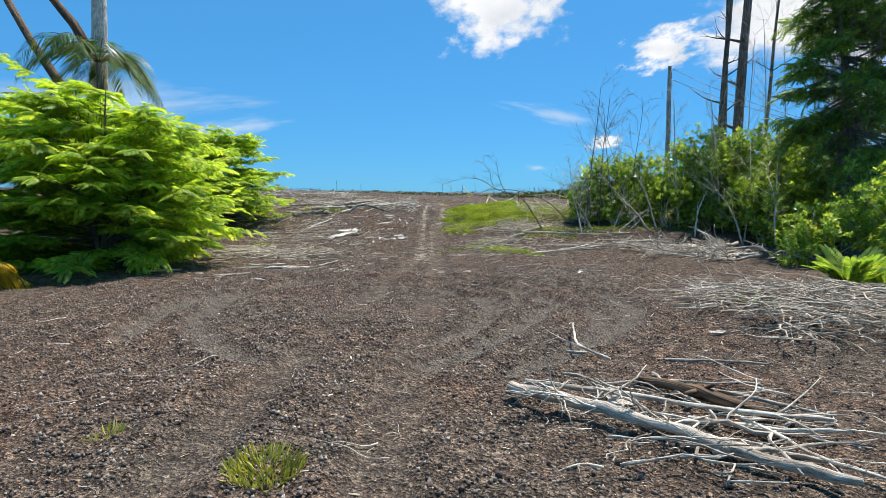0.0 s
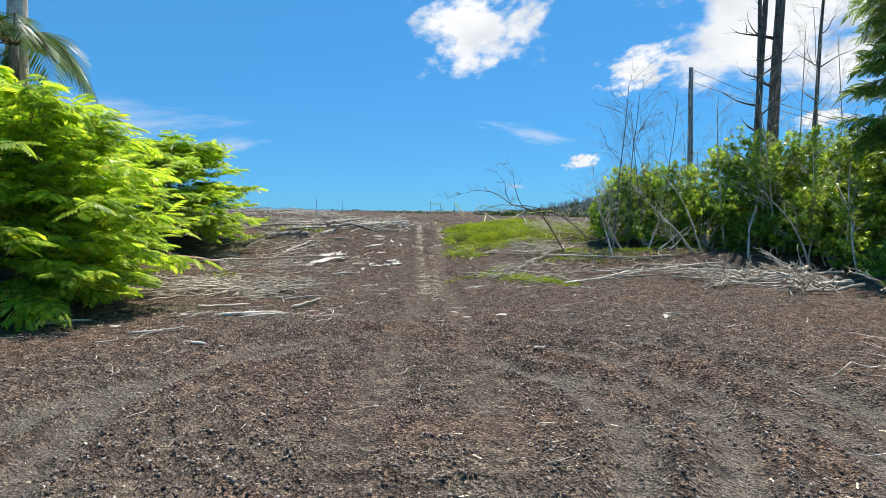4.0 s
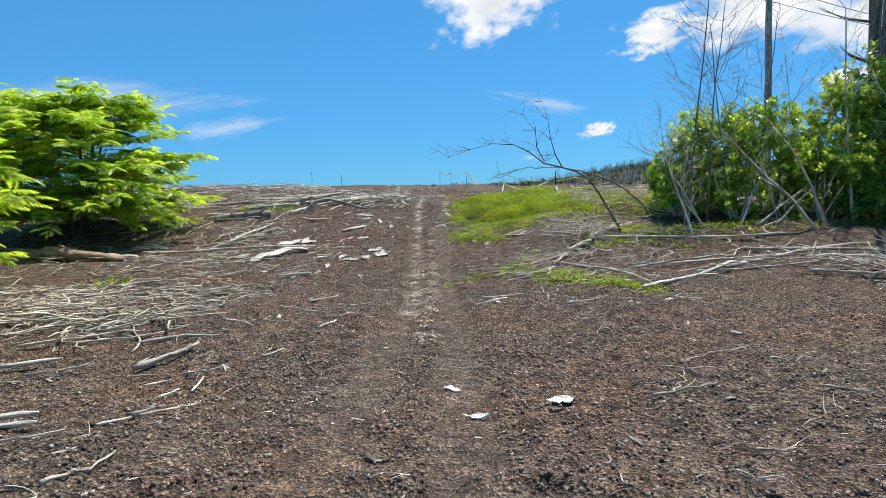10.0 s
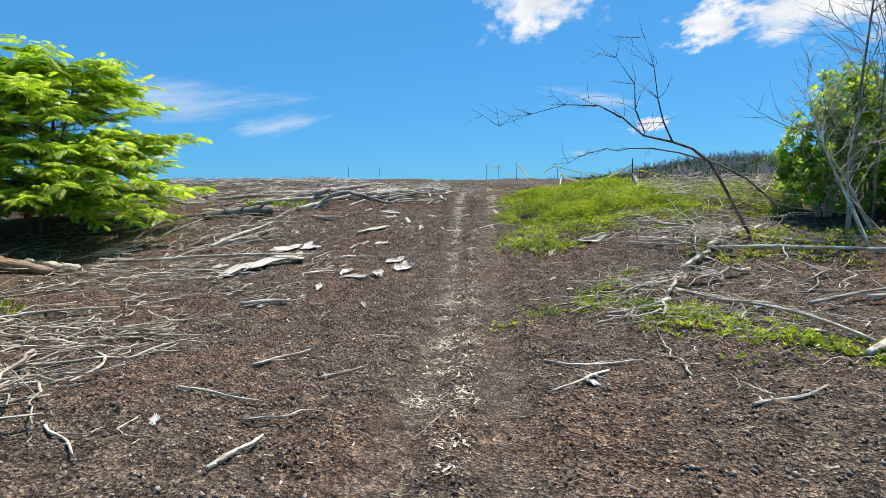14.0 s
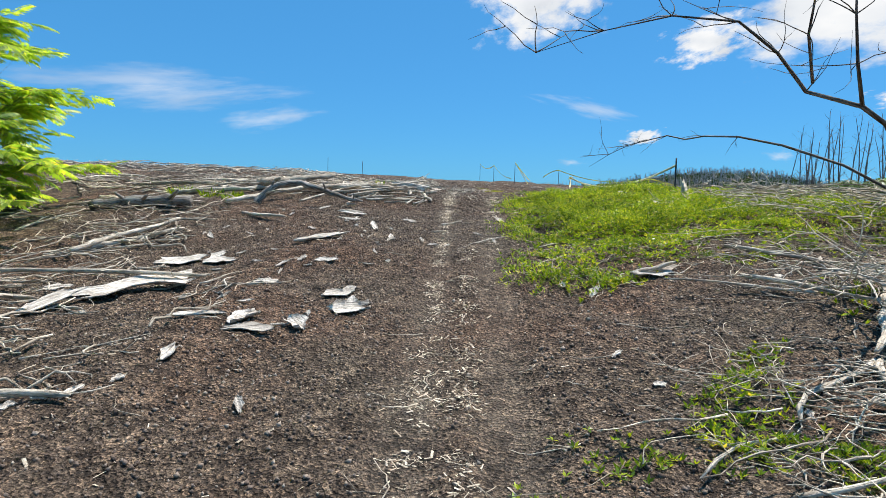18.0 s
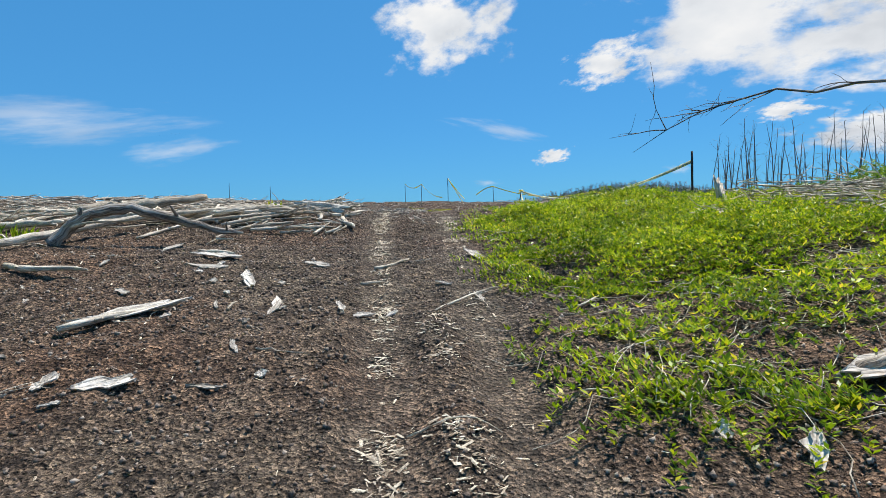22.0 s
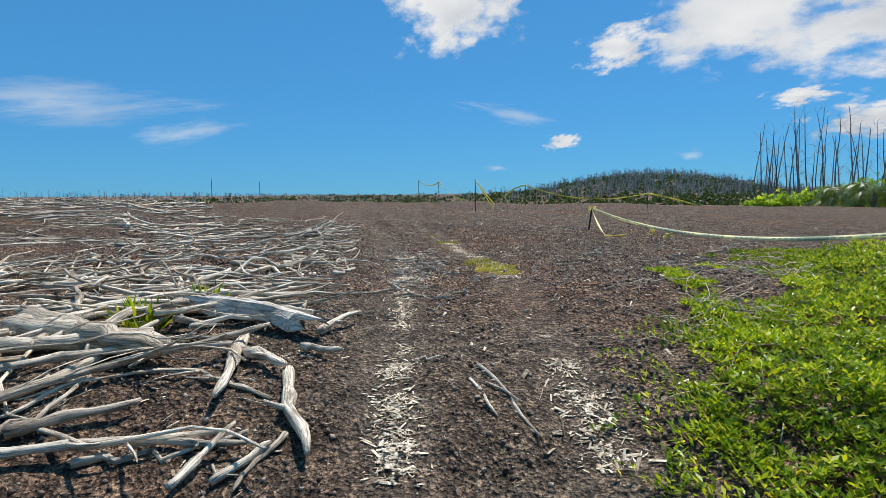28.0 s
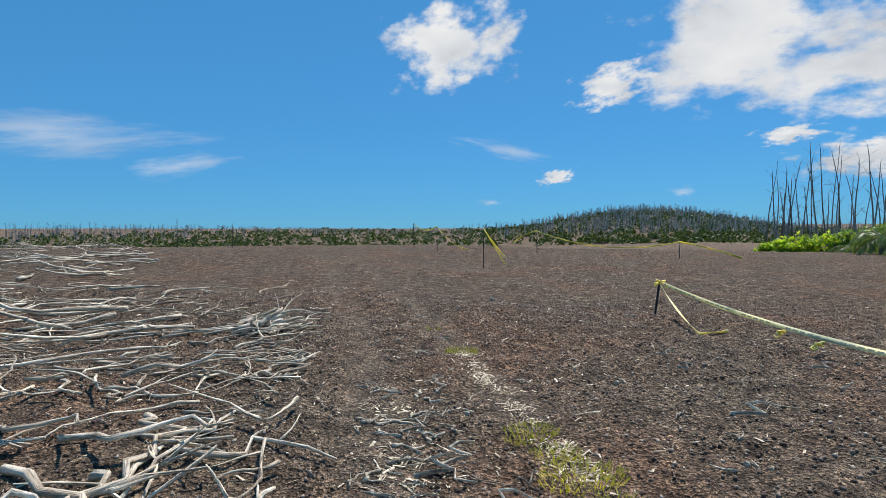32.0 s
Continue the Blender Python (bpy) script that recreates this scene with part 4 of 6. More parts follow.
def stake(x, y, top_z, w=0.022, lean=(0.0, 0.0), label="dark thin stake driven into the cinders"):
    z0 = surf(x, y) - 0.12
    ob = thing("marker_stake", x, y, z0, label, "stake", "marker stakes")
    b = Builder()
    h = top_z - z0
    n = 6
    b.tube([(lean[0] * i / n, lean[1] * i / n, h * i / n) for i in range(n + 1)], [w] * n + [w * 0.9], 6)
    part("shaft", b.mesh("shaft", STAKE), ob)
    return Vector((x + lean[0], y + lean[1], top_z))


def ribbon(name, a, b, sag, width, mat, label, twist=1.5, steps=28, prints=False, side=Vector((0, 0, 1))):
    """A sagging plastic ribbon with a slow twist and a thin body."""
    a, b = Vector(a), Vector(b)
    bl = Builder()
    d = (b - a).normalized()
    w0 = d.cross(Vector((0, 0, 1))).normalized()
    pts = []
    for i in range(steps + 1):
        t = i / steps
        pts.append((a.lerp(b, t) - Vector((0, 0, sag * 4 * t * (1 - t))), twist * math.sin(3.1 * t) * 0.5))
    th = 0.0015
    for p, tw in pts:
        u = Vector((0, 0, math.cos(tw))) + w0 * math.sin(tw)
        nn = d.cross(u).normalized()
        for su, sn in ((-1, -1), (1, -1), (1, 1), (-1, 1)):
            bl.v.append(tuple(p + u * (su * width / 2) + nn * (sn * th)))
    for i in range(steps):
        for k in range(4):
            k2 = (k + 1) % 4
            bl.f.append((i * 4 + k, i * 4 + k2, i * 4 + 4 + k2, i * 4 + 4 + k))
    ob = new(name, bl.mesh(name, mat))
    tagged(ob, label, "tape", "warning tapes")
    if prints:
        ln = (b - a).length
        count = int(ln / 0.11)
        for j in range(count):
            if j % 7 in (0, 6):
                continue
            t0, t1 = (j + 0.15) / count, (j + 0.85) / count
            q = []
            for t in (t0, t1):
                p = a.lerp(b, t) - Vector((0, 0, sag * 4 * t * (1 - t)))
                tw = twist * math.sin(3.1 * t) * 0.5
                u = Vector((0, 0, math.cos(tw))) + w0 * math.sin(tw)
                nn = d.cross(u).normalized()
                q.append((p, u, nn))
            pr = Builder()
            for sgn in (-1, 1):
                base = len(pr.v)
                for p, u, nn in q:
                    for s in (-0.15, 0.15):
                        pr.v.append(tuple(p + u * (s * width) + nn * (sgn * 0.004)))
                pr.f.append((base, base + 1, base + 3, base + 2))
            part("print_mark", pr.mesh("print_mark", TAPE_K, False), ob, "dark illegible print")
    return ob


def knot(p, label="yellow tape knotted round a stake"):
    """A bow of tape: loops and loose ends that run on in one strip."""
    rng = random.Random(int(p[0] * 100) + 7)
    b = Builder()
    o = Vector(p)
    pts = []
    for k in range(5):
        a = rng.uniform(0, 6.3)
        d = Vector((math.cos(a), math.sin(a), rng.uniform(-1.0, 0.5))).normalized() * rng.uniform(0.08, 0.16)
        side = d.cross(Vector((0, 0, 1))) * 0.3
        pts += [o + d * 0.1, o + d * 0.6 + side, o + d, o + d * 0.6 - side]
    b.tube([tuple(q) for q in pts], [0.011] * len(pts), 4)
    tagged(new("tape_knot", b.mesh("tape_knot", TAPE_Y)), label, "tape", "tape knots")


TP = "pale warning tape with dark print slung between stakes"
p1 = stake(3.67, 36.56, 2.68, 0.02, (0.0, 0.0), "black metal stake standing among green creepers")
p2 = stake(2.12, 46.1, 2.58, 0.02, (0.1, 0.0))
ribbon("warning_tape", (3.67, 36.56, 2.5), (2.22, 46.1, 2.56), 0.44, 0.06, TAPE_W, TP, 1.2, 40, True)
ribbon("warning_tape", (2.22, 46.1, 2.54), (1.96, 44.16, surf(1.96, 44.16) + 0.03), 0.06, 0.05, TAPE_W, "pale warning tape trailing from a stake to the ground", 2.5)
ribbon("warning_tape", (1.96, 44.16, surf(1.96, 44.16) + 0.03), (2.43, 44.29, surf(2.43, 44.29) + 0.03), 0.0, 0.05, TAPE_W, "loose end of warning tape lying on cinders", 2.5)
knot((2.706, 42.9, 2.06))
knot((2.616, 43.5, 2.11))
knot((2.22, 46.1, 2.56))
far = [stake(0.13, 54.5, 3.72, 0.016), stake(-2.2, 66.0, 4.3, 0.016), stake(-1.12, 62.0, 4.0, 0.016), stake(3.25, 62.0, 3.75, 0.016), stake(8.9, 60.5, 3.2, 0.016), stake(-11.2, 66, 4.4, 0.016), stake(-13.9, 66, 4.65, 0.016)]
FT = "faded yellow warning tape strung along far stakes"
ribbon("warning_tape", far[1], far[2], 0.25, 0.055, TAPE_Y, FT)
ribbon("warning_tape", far[2], (0.0, 58.5, surf(0.0, 58.5) + 0.3), 0.2, 0.055, TAPE_Y, FT)
ribbon("warning_tape", far[0], (0.9, 55.2, surf(0.9, 55.2) + 0.05), 0.02, 0.04, TAPE_Y, FT)
ribbon("warning_tape", far[0], (1.1, 56.6, surf(1.1, 56.6) + 0.2), 0.05, 0.04, TAPE_Y, FT)
ribbon("warning_tape", (2.2, 62, 3.25), far[3], -0.1, 0.07, TAPE_Y, FT)
ribbon("warning_tape", far[3], far[4], 0.45, 0.055, TAPE_Y, FT)
ribbon("warning_tape", far[4], (10.3, 58.2, surf(10.3, 58.2) + 0.15), -0.05, 0.08, TAPE_Y, FT)

# ---- creeping ground cover ----
PATCH_FRONT = [(-0.3, 29.7), (0.15, 29.05), (0.9, 29.0), (2.0, 29.5), (3.6, 29.6), (5.0, 30.6), (4.0, 31.6), (1.5, 31.4), (0.4, 31.2), (-0.2, 30.6)]
PATCH_MAIN = [(0.3, 31.1), (1.5, 31.0), (4.0, 31.0), (5.5, 30.3), (7.2, 32.0), (7.8, 35.0), (7.2, 38.0), (5.2, 39.8), (3.2, 39.9), (2.6, 39.4), (2.3, 38.4), (1.5, 37.2), (0.9, 36.6), (0.25, 36.1), (-0.15, 35.4), (-0.28, 34.9), (-0.2, 34.2), (-0.35, 33.0), (-0.32, 32.2), (0.0, 31.6)]
BAND_A = [(0.85, 38.9), (1.05, 38.75), (1.0, 37.7), (0.8, 36.9), (0.7, 36.2), (0.3, 36.1), (0.5, 37.0), (0.75, 37.9)]
BAND_B = [(1.5, 39.2), (2.2, 39.0), (2.6, 38.2), (2.2, 38.1), (1.9, 38.7)]
BAND_C = [(1.9, 40.0), (3.4, 40.1), (3.4, 39.6), (2.4, 39.6)]
PATCH_LOW = [(-0.1, 24.6), (0.5, 24.9), (1.2, 24.6), (1.7, 23.4), (2.4, 22.5), (3.4, 22.6), (3.0, 23.7), (2.4, 24.3), (1.6, 25.0), (0.6, 25.1)]
PATCH_RIGHT = [(3.2, 26.8), (5.5, 26.8), (8.0, 27.6), (11.0, 28.0), (12.0, 28.9), (8.0, 29.0), (5.0, 29.2), (3.2, 28.2)]
PATCH_MID = [(0.55, 25.2), (1.0, 25.0), (1.3, 25.4), (1.7, 26.6), (1.3, 26.4), (0.75, 25.7)]


def inside(px, py, poly):
    c = np.zeros(len(px), bool)
    for (x1, y1), (x2, y2) in zip(poly, poly[1:] + poly[:1]):
        hit = ((y1 > py) != (y2 > py)) & (px < (x2 - x1) * (py - y1) / (y2 - y1 + 1e-12) + x1)
        c ^= hit
    return c


def edge_distance(px, py, poly):
    d = np.full(len(px), 1e9)
    for (x1, y1), (x2, y2) in zip(poly, poly[1:] + poly[:1]):
        vx, vy = x2 - x1, y2 - y1
        t = np.clip(((px - x1) * vx + (py - y1) * vy) / (vx * vx + vy * vy), 0, 1)
        d = np.minimum(d, np.hypot(px - x1 - t * vx, py - y1 - t * vy))
    return d


def creeper(name, poly, per_m2, seed, tall, leaf, label, ragged=0.3, thin=0.0, fingers=0, front=()):
    nr = np.random.default_rng(seed)
    xs, ys = [p[0] for p in poly], [p[1] for p in poly]
    area = (max(xs) - min(xs) + 1) * (max(ys) - min(ys) + 1)
    n = int(area * per_m2)
    px = nr.uniform(min(xs) - 0.5, max(xs) + 0.5, n)
    py = nr.uniform(min(ys) - 0.5, max(ys) + 0.5, n)
    ins, ed = inside(px, py, poly), edge_distance(px, py, poly)
    wob = 0.5 * np.sin(px * 5.1 + 2 * np.sin(py * 3.3)) + 0.5 * np.sin(py * 6.3 + px * 2.1)
    sd = np.where(ins, ed, -ed) + ragged * wob + ragged * 0.7 * nr.normal(0, 1, n)
    gap = np.sin(px * 2.3 + 1.7 * np.sin(py * 1.9 + 1)) * np.sin(py * 2.9 + px * 0.7)
    small = np.sin(px * 7.1 + 2.0 * np.sin(py * 5.3)) * np.sin(py * 8.7 + 1.5 * np.sin(px * 4.1))
    keep = (sd > 0) & (nr.random(n) < 1 - 0.6 * smooth_step(2.6, 4.5, px)) & (gap < 0.95 - thin * nr.random(n) * 1.6) & (small < 0.62 + 0.3 * nr.random(n) - 0.5 * thin * (sd < 0.35))
    px, py, sd = px[keep], py[keep], sd[keep]
    n = len(px)
    mound = tall * np.clip(sd / 0.8, 0.15, 1) * (0.7 + 0.6 * np.abs(np.sin(px * 6.1 + 2 * np.sin(py * 4.7))) * np.abs(np.sin(py * 5.3 + px)) + 0.3 * np.sin(px * 1.9 + py * 1.3) * np.sin(py * 2.7 - px))
    pz = surface(px, py) + mound * np.sqrt(nr.random(n))
    k = 5
    pos = np.repeat(np.stack([px, py, pz], -1), k, 0)
    ang = np.tile(np.arange(k) * 2 * math.pi / k, n) + np.repeat(nr.uniform(0, 6.3, n), k)
    elev = nr.uniform(0.05, 1.7, n * k)
    fwd = np.stack([np.cos(ang), np.sin(ang), elev], -1)
    up = np.array([0, 0, 1.0]) + 0.3 * nr.normal(0, 1, (n * k, 3))
    M = frames(pos, fwd, up, leaf * nr.uniform(0.55, 1.25, n * k))
    v, f = spread(DIAMOND * np.array([1.0, 1, 1]), QUAD, M)
    ob = new(name, array_mesh(name, v, f, LEAF_COVER))
    tagged(ob, label, "ground cover", kind="stuff")
    # runners, and leafy ones that creep out over the cinders
    lv = []
    fr = random.Random(seed + 9)
    if fingers:
        for _ in range(fingers):
            j = fr.randrange(len(front))
            fx, fy = front[j]
            fx2, fy2 = front[(j + 1) % len(front)] if j + 1 < len(front) else front[j]
            q = fr.random()
            x, y = fx + (fx2 - fx) * q + 0.12, fy + (fy2 - fy) * q
            a = math.pi + fr.gauss(0.25, 0.5)
            for _ in range(int(fr.uniform(5, 17))):
                a += fr.gauss(0, 0.25)
                x += 0.055 * math.cos(a)
                y += 0.055 * math.sin(a)
                for _ in range(4):
                    ang = a + fr.choice((-1, 1)) * fr.uniform(0.3, 1.5)
                    lv.append((x, y, surf(x, y) + fr.uniform(0.01, 0.07), math.cos(ang), math.sin(ang), fr.uniform(0.2, 1.6), leaf * fr.uniform(0.6, 1.2)))
        A = np.array(lv)
        M = frames(A[:, :3], A[:, 3:6], np.array([0, 0, 1.0]) + 0.3 * nr.normal(0, 1, (len(A), 3)), A[:, 6])
        v, f = spread(DIAMOND, QUAD, M)
        tagged(new(name + "_shoots", array_mesh(name + "_shoots", v, f, LEAF_COVER)), "leafy creeper shoots trailing out over bare cinders", "ground cover", kind="stuff")
    b = Builder()
    rng = random.Random(seed)
    for _ in range(int(len(poly) * (9 if fingers else 4))):
        i = rng.randrange(n)
        a = rng.uniform(0, 6.3)
        pts, rr = [], []
        x, y = px[i], py[i]
        for j in range(8):
            pts.append((x, y, surf(x, y) + 0.02 + rng.uniform(0, 0.07)))
            rr.append(0.0035)
            a += rng.uniform(-0.5, 0.5)
            x += 0.12 * math.cos(a)
            y += 0.12 * math.sin(a)
        b.tube(pts, rr, 4)
    tagged(new("creeper_runners", b.mesh("creeper_runners", DRIFT_STUFF)), "dry pale creeper runners over the cinders", "ground cover", kind="stuff")


creeper("creeper_patch", PATCH_MAIN, 1250, 201, 0.25, 0.05, "low mat of yellow-green leafy creeper beside the track", 0.13, 0.45, 110, PATCH_MAIN[12:])
creeper("creeper_front", PATCH_FRONT, 420, 205, 0.2, 0.06, "leafy yellow-green creeper thinning out over cinders", 0.2, 1.0, 40, PATCH_FRONT[:3])
creeper("creeper_fringe", PATCH_LOW, 800, 202, 0.13, 0.055, "sparse yellow-green creeper among dry twigs", 0.25, 1.1)
creeper("creeper_strip", PATCH_RIGHT, 420, 203, 0.14, 0.07, "sparse yellow-green creeper at the shrubs' foot", 0.3, 1.0)
creeper("creeper_tuft", PATCH_MID, 300, 204, 0.14, 0.055, "small yellow-green creeper tuft on bare cinders", 0.1, 0.4)


for band, bs in ((BAND_A, 206), (BAND_B, 207), (BAND_C, 208)):
    creeper("creeper_band", band, 1100, bs, 0.1, 0.055, "narrow band of leafy creeper running over cinders", 0.06, 0.5)


def tuft(x, y, r, n, seed, label="tuft of yellow-green grass among wood chips", tall=0.055, mat=None):
    nr = np.random.default_rng(seed)
    q = r * np.sqrt(nr.random(n))
    a = nr.uniform(0, 6.3, n)
    px, py = x + q * np.cos(a), y + q * np.sin(a)
    pos = np.stack([px, py, surface(px, py)], -1)
    fwd = np.stack([np.cos(a) * 0.6, np.sin(a) * 0.6, np.ones(n)], -1) + 0.35 * nr.normal(0, 1, (n, 3))
    M = frames(pos, fwd, nr.normal(0, 1, (n, 3)), tall * nr.uniform(0.5, 1.2, n))
    v, f = spread(DIAMOND * np.array([0.4, 1, 1]), QUAD, M)
    tagged(new("grass_tuft", array_mesh("grass_tuft", v, f, mat or LEAF_GRASS)), label, "grass", kind="stuff")


for k, (tx, ty, tr, tn) in enumerate(((-0.48, 4.5, 0.22, 420), (-0.77, 39.95, 0.26, 420), (-0.95, 40.7, 0.2, 260), (-0.85, 40.3, 0.16, 170), (-1.28, 43.4, 0.2, 240), (-1.7, 4.9, 0.1, 40), (-1.6, 44.6, 0.1, 40), (-0.7, 39.5, 0.18, 170))):
    tuft(tx, ty, tr, tn, 220 + k, tall=0.09 if ty < 6 else 0.055)
Y = "small yellow-green leafy plant sprouting between dead logs"
for k, (tx, ty, tr) in enumerate(((-3.75, 36.6, 0.12), (-3.55, 37.3, 0.1), (-7.4, 34.6, 0.2), (-6.7, 34.3, 0.2), (-8.6, 35.5, 0.25), (5.3, 10.6, 0.18), (-7.6, 24.3, 0.4))):
    tuft(tx, ty, tr, 60, 240 + k, Y, 0.24, LEAF_COVER)


def fern(x, y, seed, size):
    ob = thing("fern", x, y, surf(x, y), "clump of yellow-green fern beside dead brush", "fern", "ferns")
    tv, tf = compound_leaf(14, 0.45, 0.22)
    nr = np.random.default_rng(seed)
    n = 22
    a = nr.uniform(0, 6.3, n)
    fwd = np.stack([np.cos(a), np.sin(a), nr.uniform(1.0, 3.0, n)], -1)
    M = frames(np.stack([0.12 * np.cos(a), 0.12 * np.sin(a), np.zeros(n) + 0.05], -1), fwd, np.zeros((n, 3)) + np.array([0, 0, 1.0]), size * nr.uniform(0.6, 1.0, n))
    for one in M:
        v, f = spread(tv, tf, one[None])
        part("frond", array_mesh("frond", v, f, LEAF_DARK), ob)


fern(8.64, 13.6, 260, 0.95)
fern(9.54, 13.9, 261, 0.85)


# ---- dead wood ----
def crooked_mesh(seed, forks=1, bend=0.12, mat=None, r=0.02, n=8, sides=6, rough=0.1):
    """A crooked stick, 1 m along x, with side branches."""
    rng = random.Random(seed)
    b = Builder()
    pts, rad = [], []
    y = z = 0.0
    for i in range(n):
        t = i / (n - 1)
        pts.append((t - 0.5, y, z))
        rad.append(r * (1 - 0.6 * t) * rng.uniform(0.85, 1.15))
        y += rng.uniform(-bend, bend) * 0.62
        z = abs(z + rng.uniform(-bend, bend) * 0.1)
    b.tube(pts, rad, sides, rough, rng)
    for _ in range(forks):
        i = rng.randint(2, n - 3)
        s = rng.choice((-1, 1))
        ln = rng.uniform(0.15, 0.4)
        p = Vector(pts[i])
        q, rr = limb(rng, p, (0.9, s * rng.uniform(0.35, 1.0), rng.uniform(-0.02, 0.25)), ln, rad[i] * 0.75, 0.004, 0.22, -0.02, 5)
        b.fork(i * sides, q, rr, max(4, sides - 1), rough, rng)
    return b.mesh("stick", mat or DRIFT)


STICKS = [crooked_mesh(300 + k, (0, 1, 2, 1, 3, 0, 2, 1, 3, 2)[k], (0.1, 0.2, 0.3, 0.12, 0.25, 0.35, 0.16, 0.4, 0.2, 0.3)[k]) for k in range(10)]


def lay(x1, y1, x2, y2, mesh, thick, name, label, category, group, lift=0.0, mat=None, roll=0.0, z1=None, z2=None):
    """A stick or log lying between two places, resting on the ground."""
    a = Vector((x1, y1, (surf(x1, y1) if z1 is None else z1) + lift))
    b = Vector((x2, y2, (surf(x2, y2) if z2 is None else z2) + lift))
    d = b - a
    ob = new(name, mesh)
    q = d.to_track_quat("X", "Z").to_matrix().to_4x4()
    ob.matrix_world = Matrix.Translation((a + b) / 2) @ q @ pose(0, 0, 0, roll, 0, 0) @ Matrix.Diagonal((d.length, thick, thick, 1))
    return tagged(ob, label, category, group)


LB = "sun-bleached grey log lying on dark cinders"
SB = "bleached dead stick lying on dark cinders"
# single logs that stand out
# from x, y, to x, y, shape, thickness, lift
LOGS_FOOT = (
    (-4.45, 16.16, -3.55, 16.8, 1, 0.9, 0.04), (-4, 15.8, -3.5, 16.2, 2, 0.5, 0.03), (1.88, 8.05, 3.86, 7.3, 0, 0.5, 0.06),
    (2.2, 7.3, 2.1, 8.75, 4, 0.4, 0.1), (1.25, 6.3, 3.3, 5.3, 5, 0.6, 0.09), (2.4, 6.5, 3.5, 5.6, 1, 0.5, 0.06), (2.1, 5.6, 3.1, 4.4, 3, 0.45, 0.05),
    (-4.6, 16.2, -3.35, 16.5, 3, 0.7, 0.03), (-5.2, 14.4, -4.4, 14.7, 0, 0.5, 0.02), (-3.9, 13.4, -3.3, 13.3, 0, 0.5, 0.02), (-5.9, 18.5, -4.9, 19, 1, 0.8, 0.03),
    (-7.4, 15.3, -6.6, 15.8, 0, 0.8, 0.03),
)
LOGS_LOWER = (
    (1.43, 21.13, 2.1, 21.47, 4, 0.38, 0.05), (1.6, 21.2, 1.5, 21.55, 3, 0.28, 0.1), (2, 25.3, 3.3, 22.95, 4, 0.6, 0.06), (-4.2, 25, -3.45, 24.95, 0, 0.8, 0.03),
    (0.05, 22.6, 0.97, 22.45, 4, 0.35, 0.02), (0.6, 22.2, 0.05, 21.6, 3, 0.35, 0.02), (-2.05, 22.1, -1.75, 22.6, 4, 0.4, 0.02), (-2.8, 22.3, -2.45, 23, 3, 0.35, 0.02),
    (3, 22.6, 5.5, 24.6, 5, 0.9, 0.08), (4.6, 24.3, 9.2, 26, 3, 0.9, 0.1),
)
LOGS_RIGHT = (
    (4.2, 29.1, 3.12, 27.45, 1, 1.25, 0.1), (3.12, 27.45, 2.33, 26.2, 1, 1.0, 0.12), (2.33, 26.2, 1.27, 25.2, 4, 0.65, 0.08), (2.33, 26.2, 1.83, 24.94, 1, 0.75, 0.1),
    (1.83, 24.94, 1.56, 24.1, 4, 0.6, 0.06), (1.27, 25.2, 0.5, 24.6, 4, 0.35, 0.05), (2.2, 28.55, 3.1, 27.45, 1, 0.75, 0.16), (3.1, 27.45, 7.6, 26.6, 1, 0.8, 0.16),
    (2.78, 28.0, 1.3, 28.5, 5, 0.4, 0.2), (1.9, 25.5, 2.9, 24.3, 4, 0.45, 0.08), (2.5, 29.9, 5, 27.5, 5, 0.7, 0.14), (6.3, 26, 10.2, 24.6, 5, 0.9, 0.1),
    (0.9, 24.4, 2.0, 24.7, 4, 0.4, 0.06), (1.1, 29.3, 1.7, 29.4, 0, 1, 0.06),
)
LOGS_BANK = (
    (3.4, 24.6, 6.4, 26.0, 3, 0.6, 0.08), (3.6, 24.2, 7.2, 25.2, 3, 0.5, 0.06), (4.2, 24.8, 8.4, 25.6, 5, 0.6, 0.1), (5.0, 24.3, 8.0, 24.6, 3, 0.5, 0.08), (6.4, 23.6, 9.6, 22.4, 5, 0.6, 0.1), (7.4, 25.0, 10.4, 23.0, 3, 0.7, 0.12),
)
LOGS_SLOPE = (
    (-7.2, 30, -6, 31, 2, 1.1, 0.05), (-1.71, 32.29, -1.37, 32.75, 2, 0.45, 0.02), (-1.81, 31.71, -1.57, 31.78, 0, 0.35, 0.01),
    (-2.76, 30.8, -2.77, 31.05, 2, 0.35, 0.02), (-1.12, 30.85, -0.42, 31.57, 4, 0.22, 0.02), (-0.15, 30.69, 0.5, 31.25, 4, 0.22, 0.03), (-8.8, 27.55, -10.6, 28.3, 1, 2.2, 0.05),
    (-5.7, 32.6, -4.7, 32.35, 4, 0.8, 0.04), (-3.9, 30.5, -3.2, 31.1, 0, 0.7, 0.03), (-6.5, 27.5, -4.9, 27, 4, 0.7, 0.03), (-9.5, 29.1, -4.2, 28.3, 4, 0.9, 0.06),
    (-7.2, 29.8, -6.4, 31.6, 1, 1.1, 0.06),
)
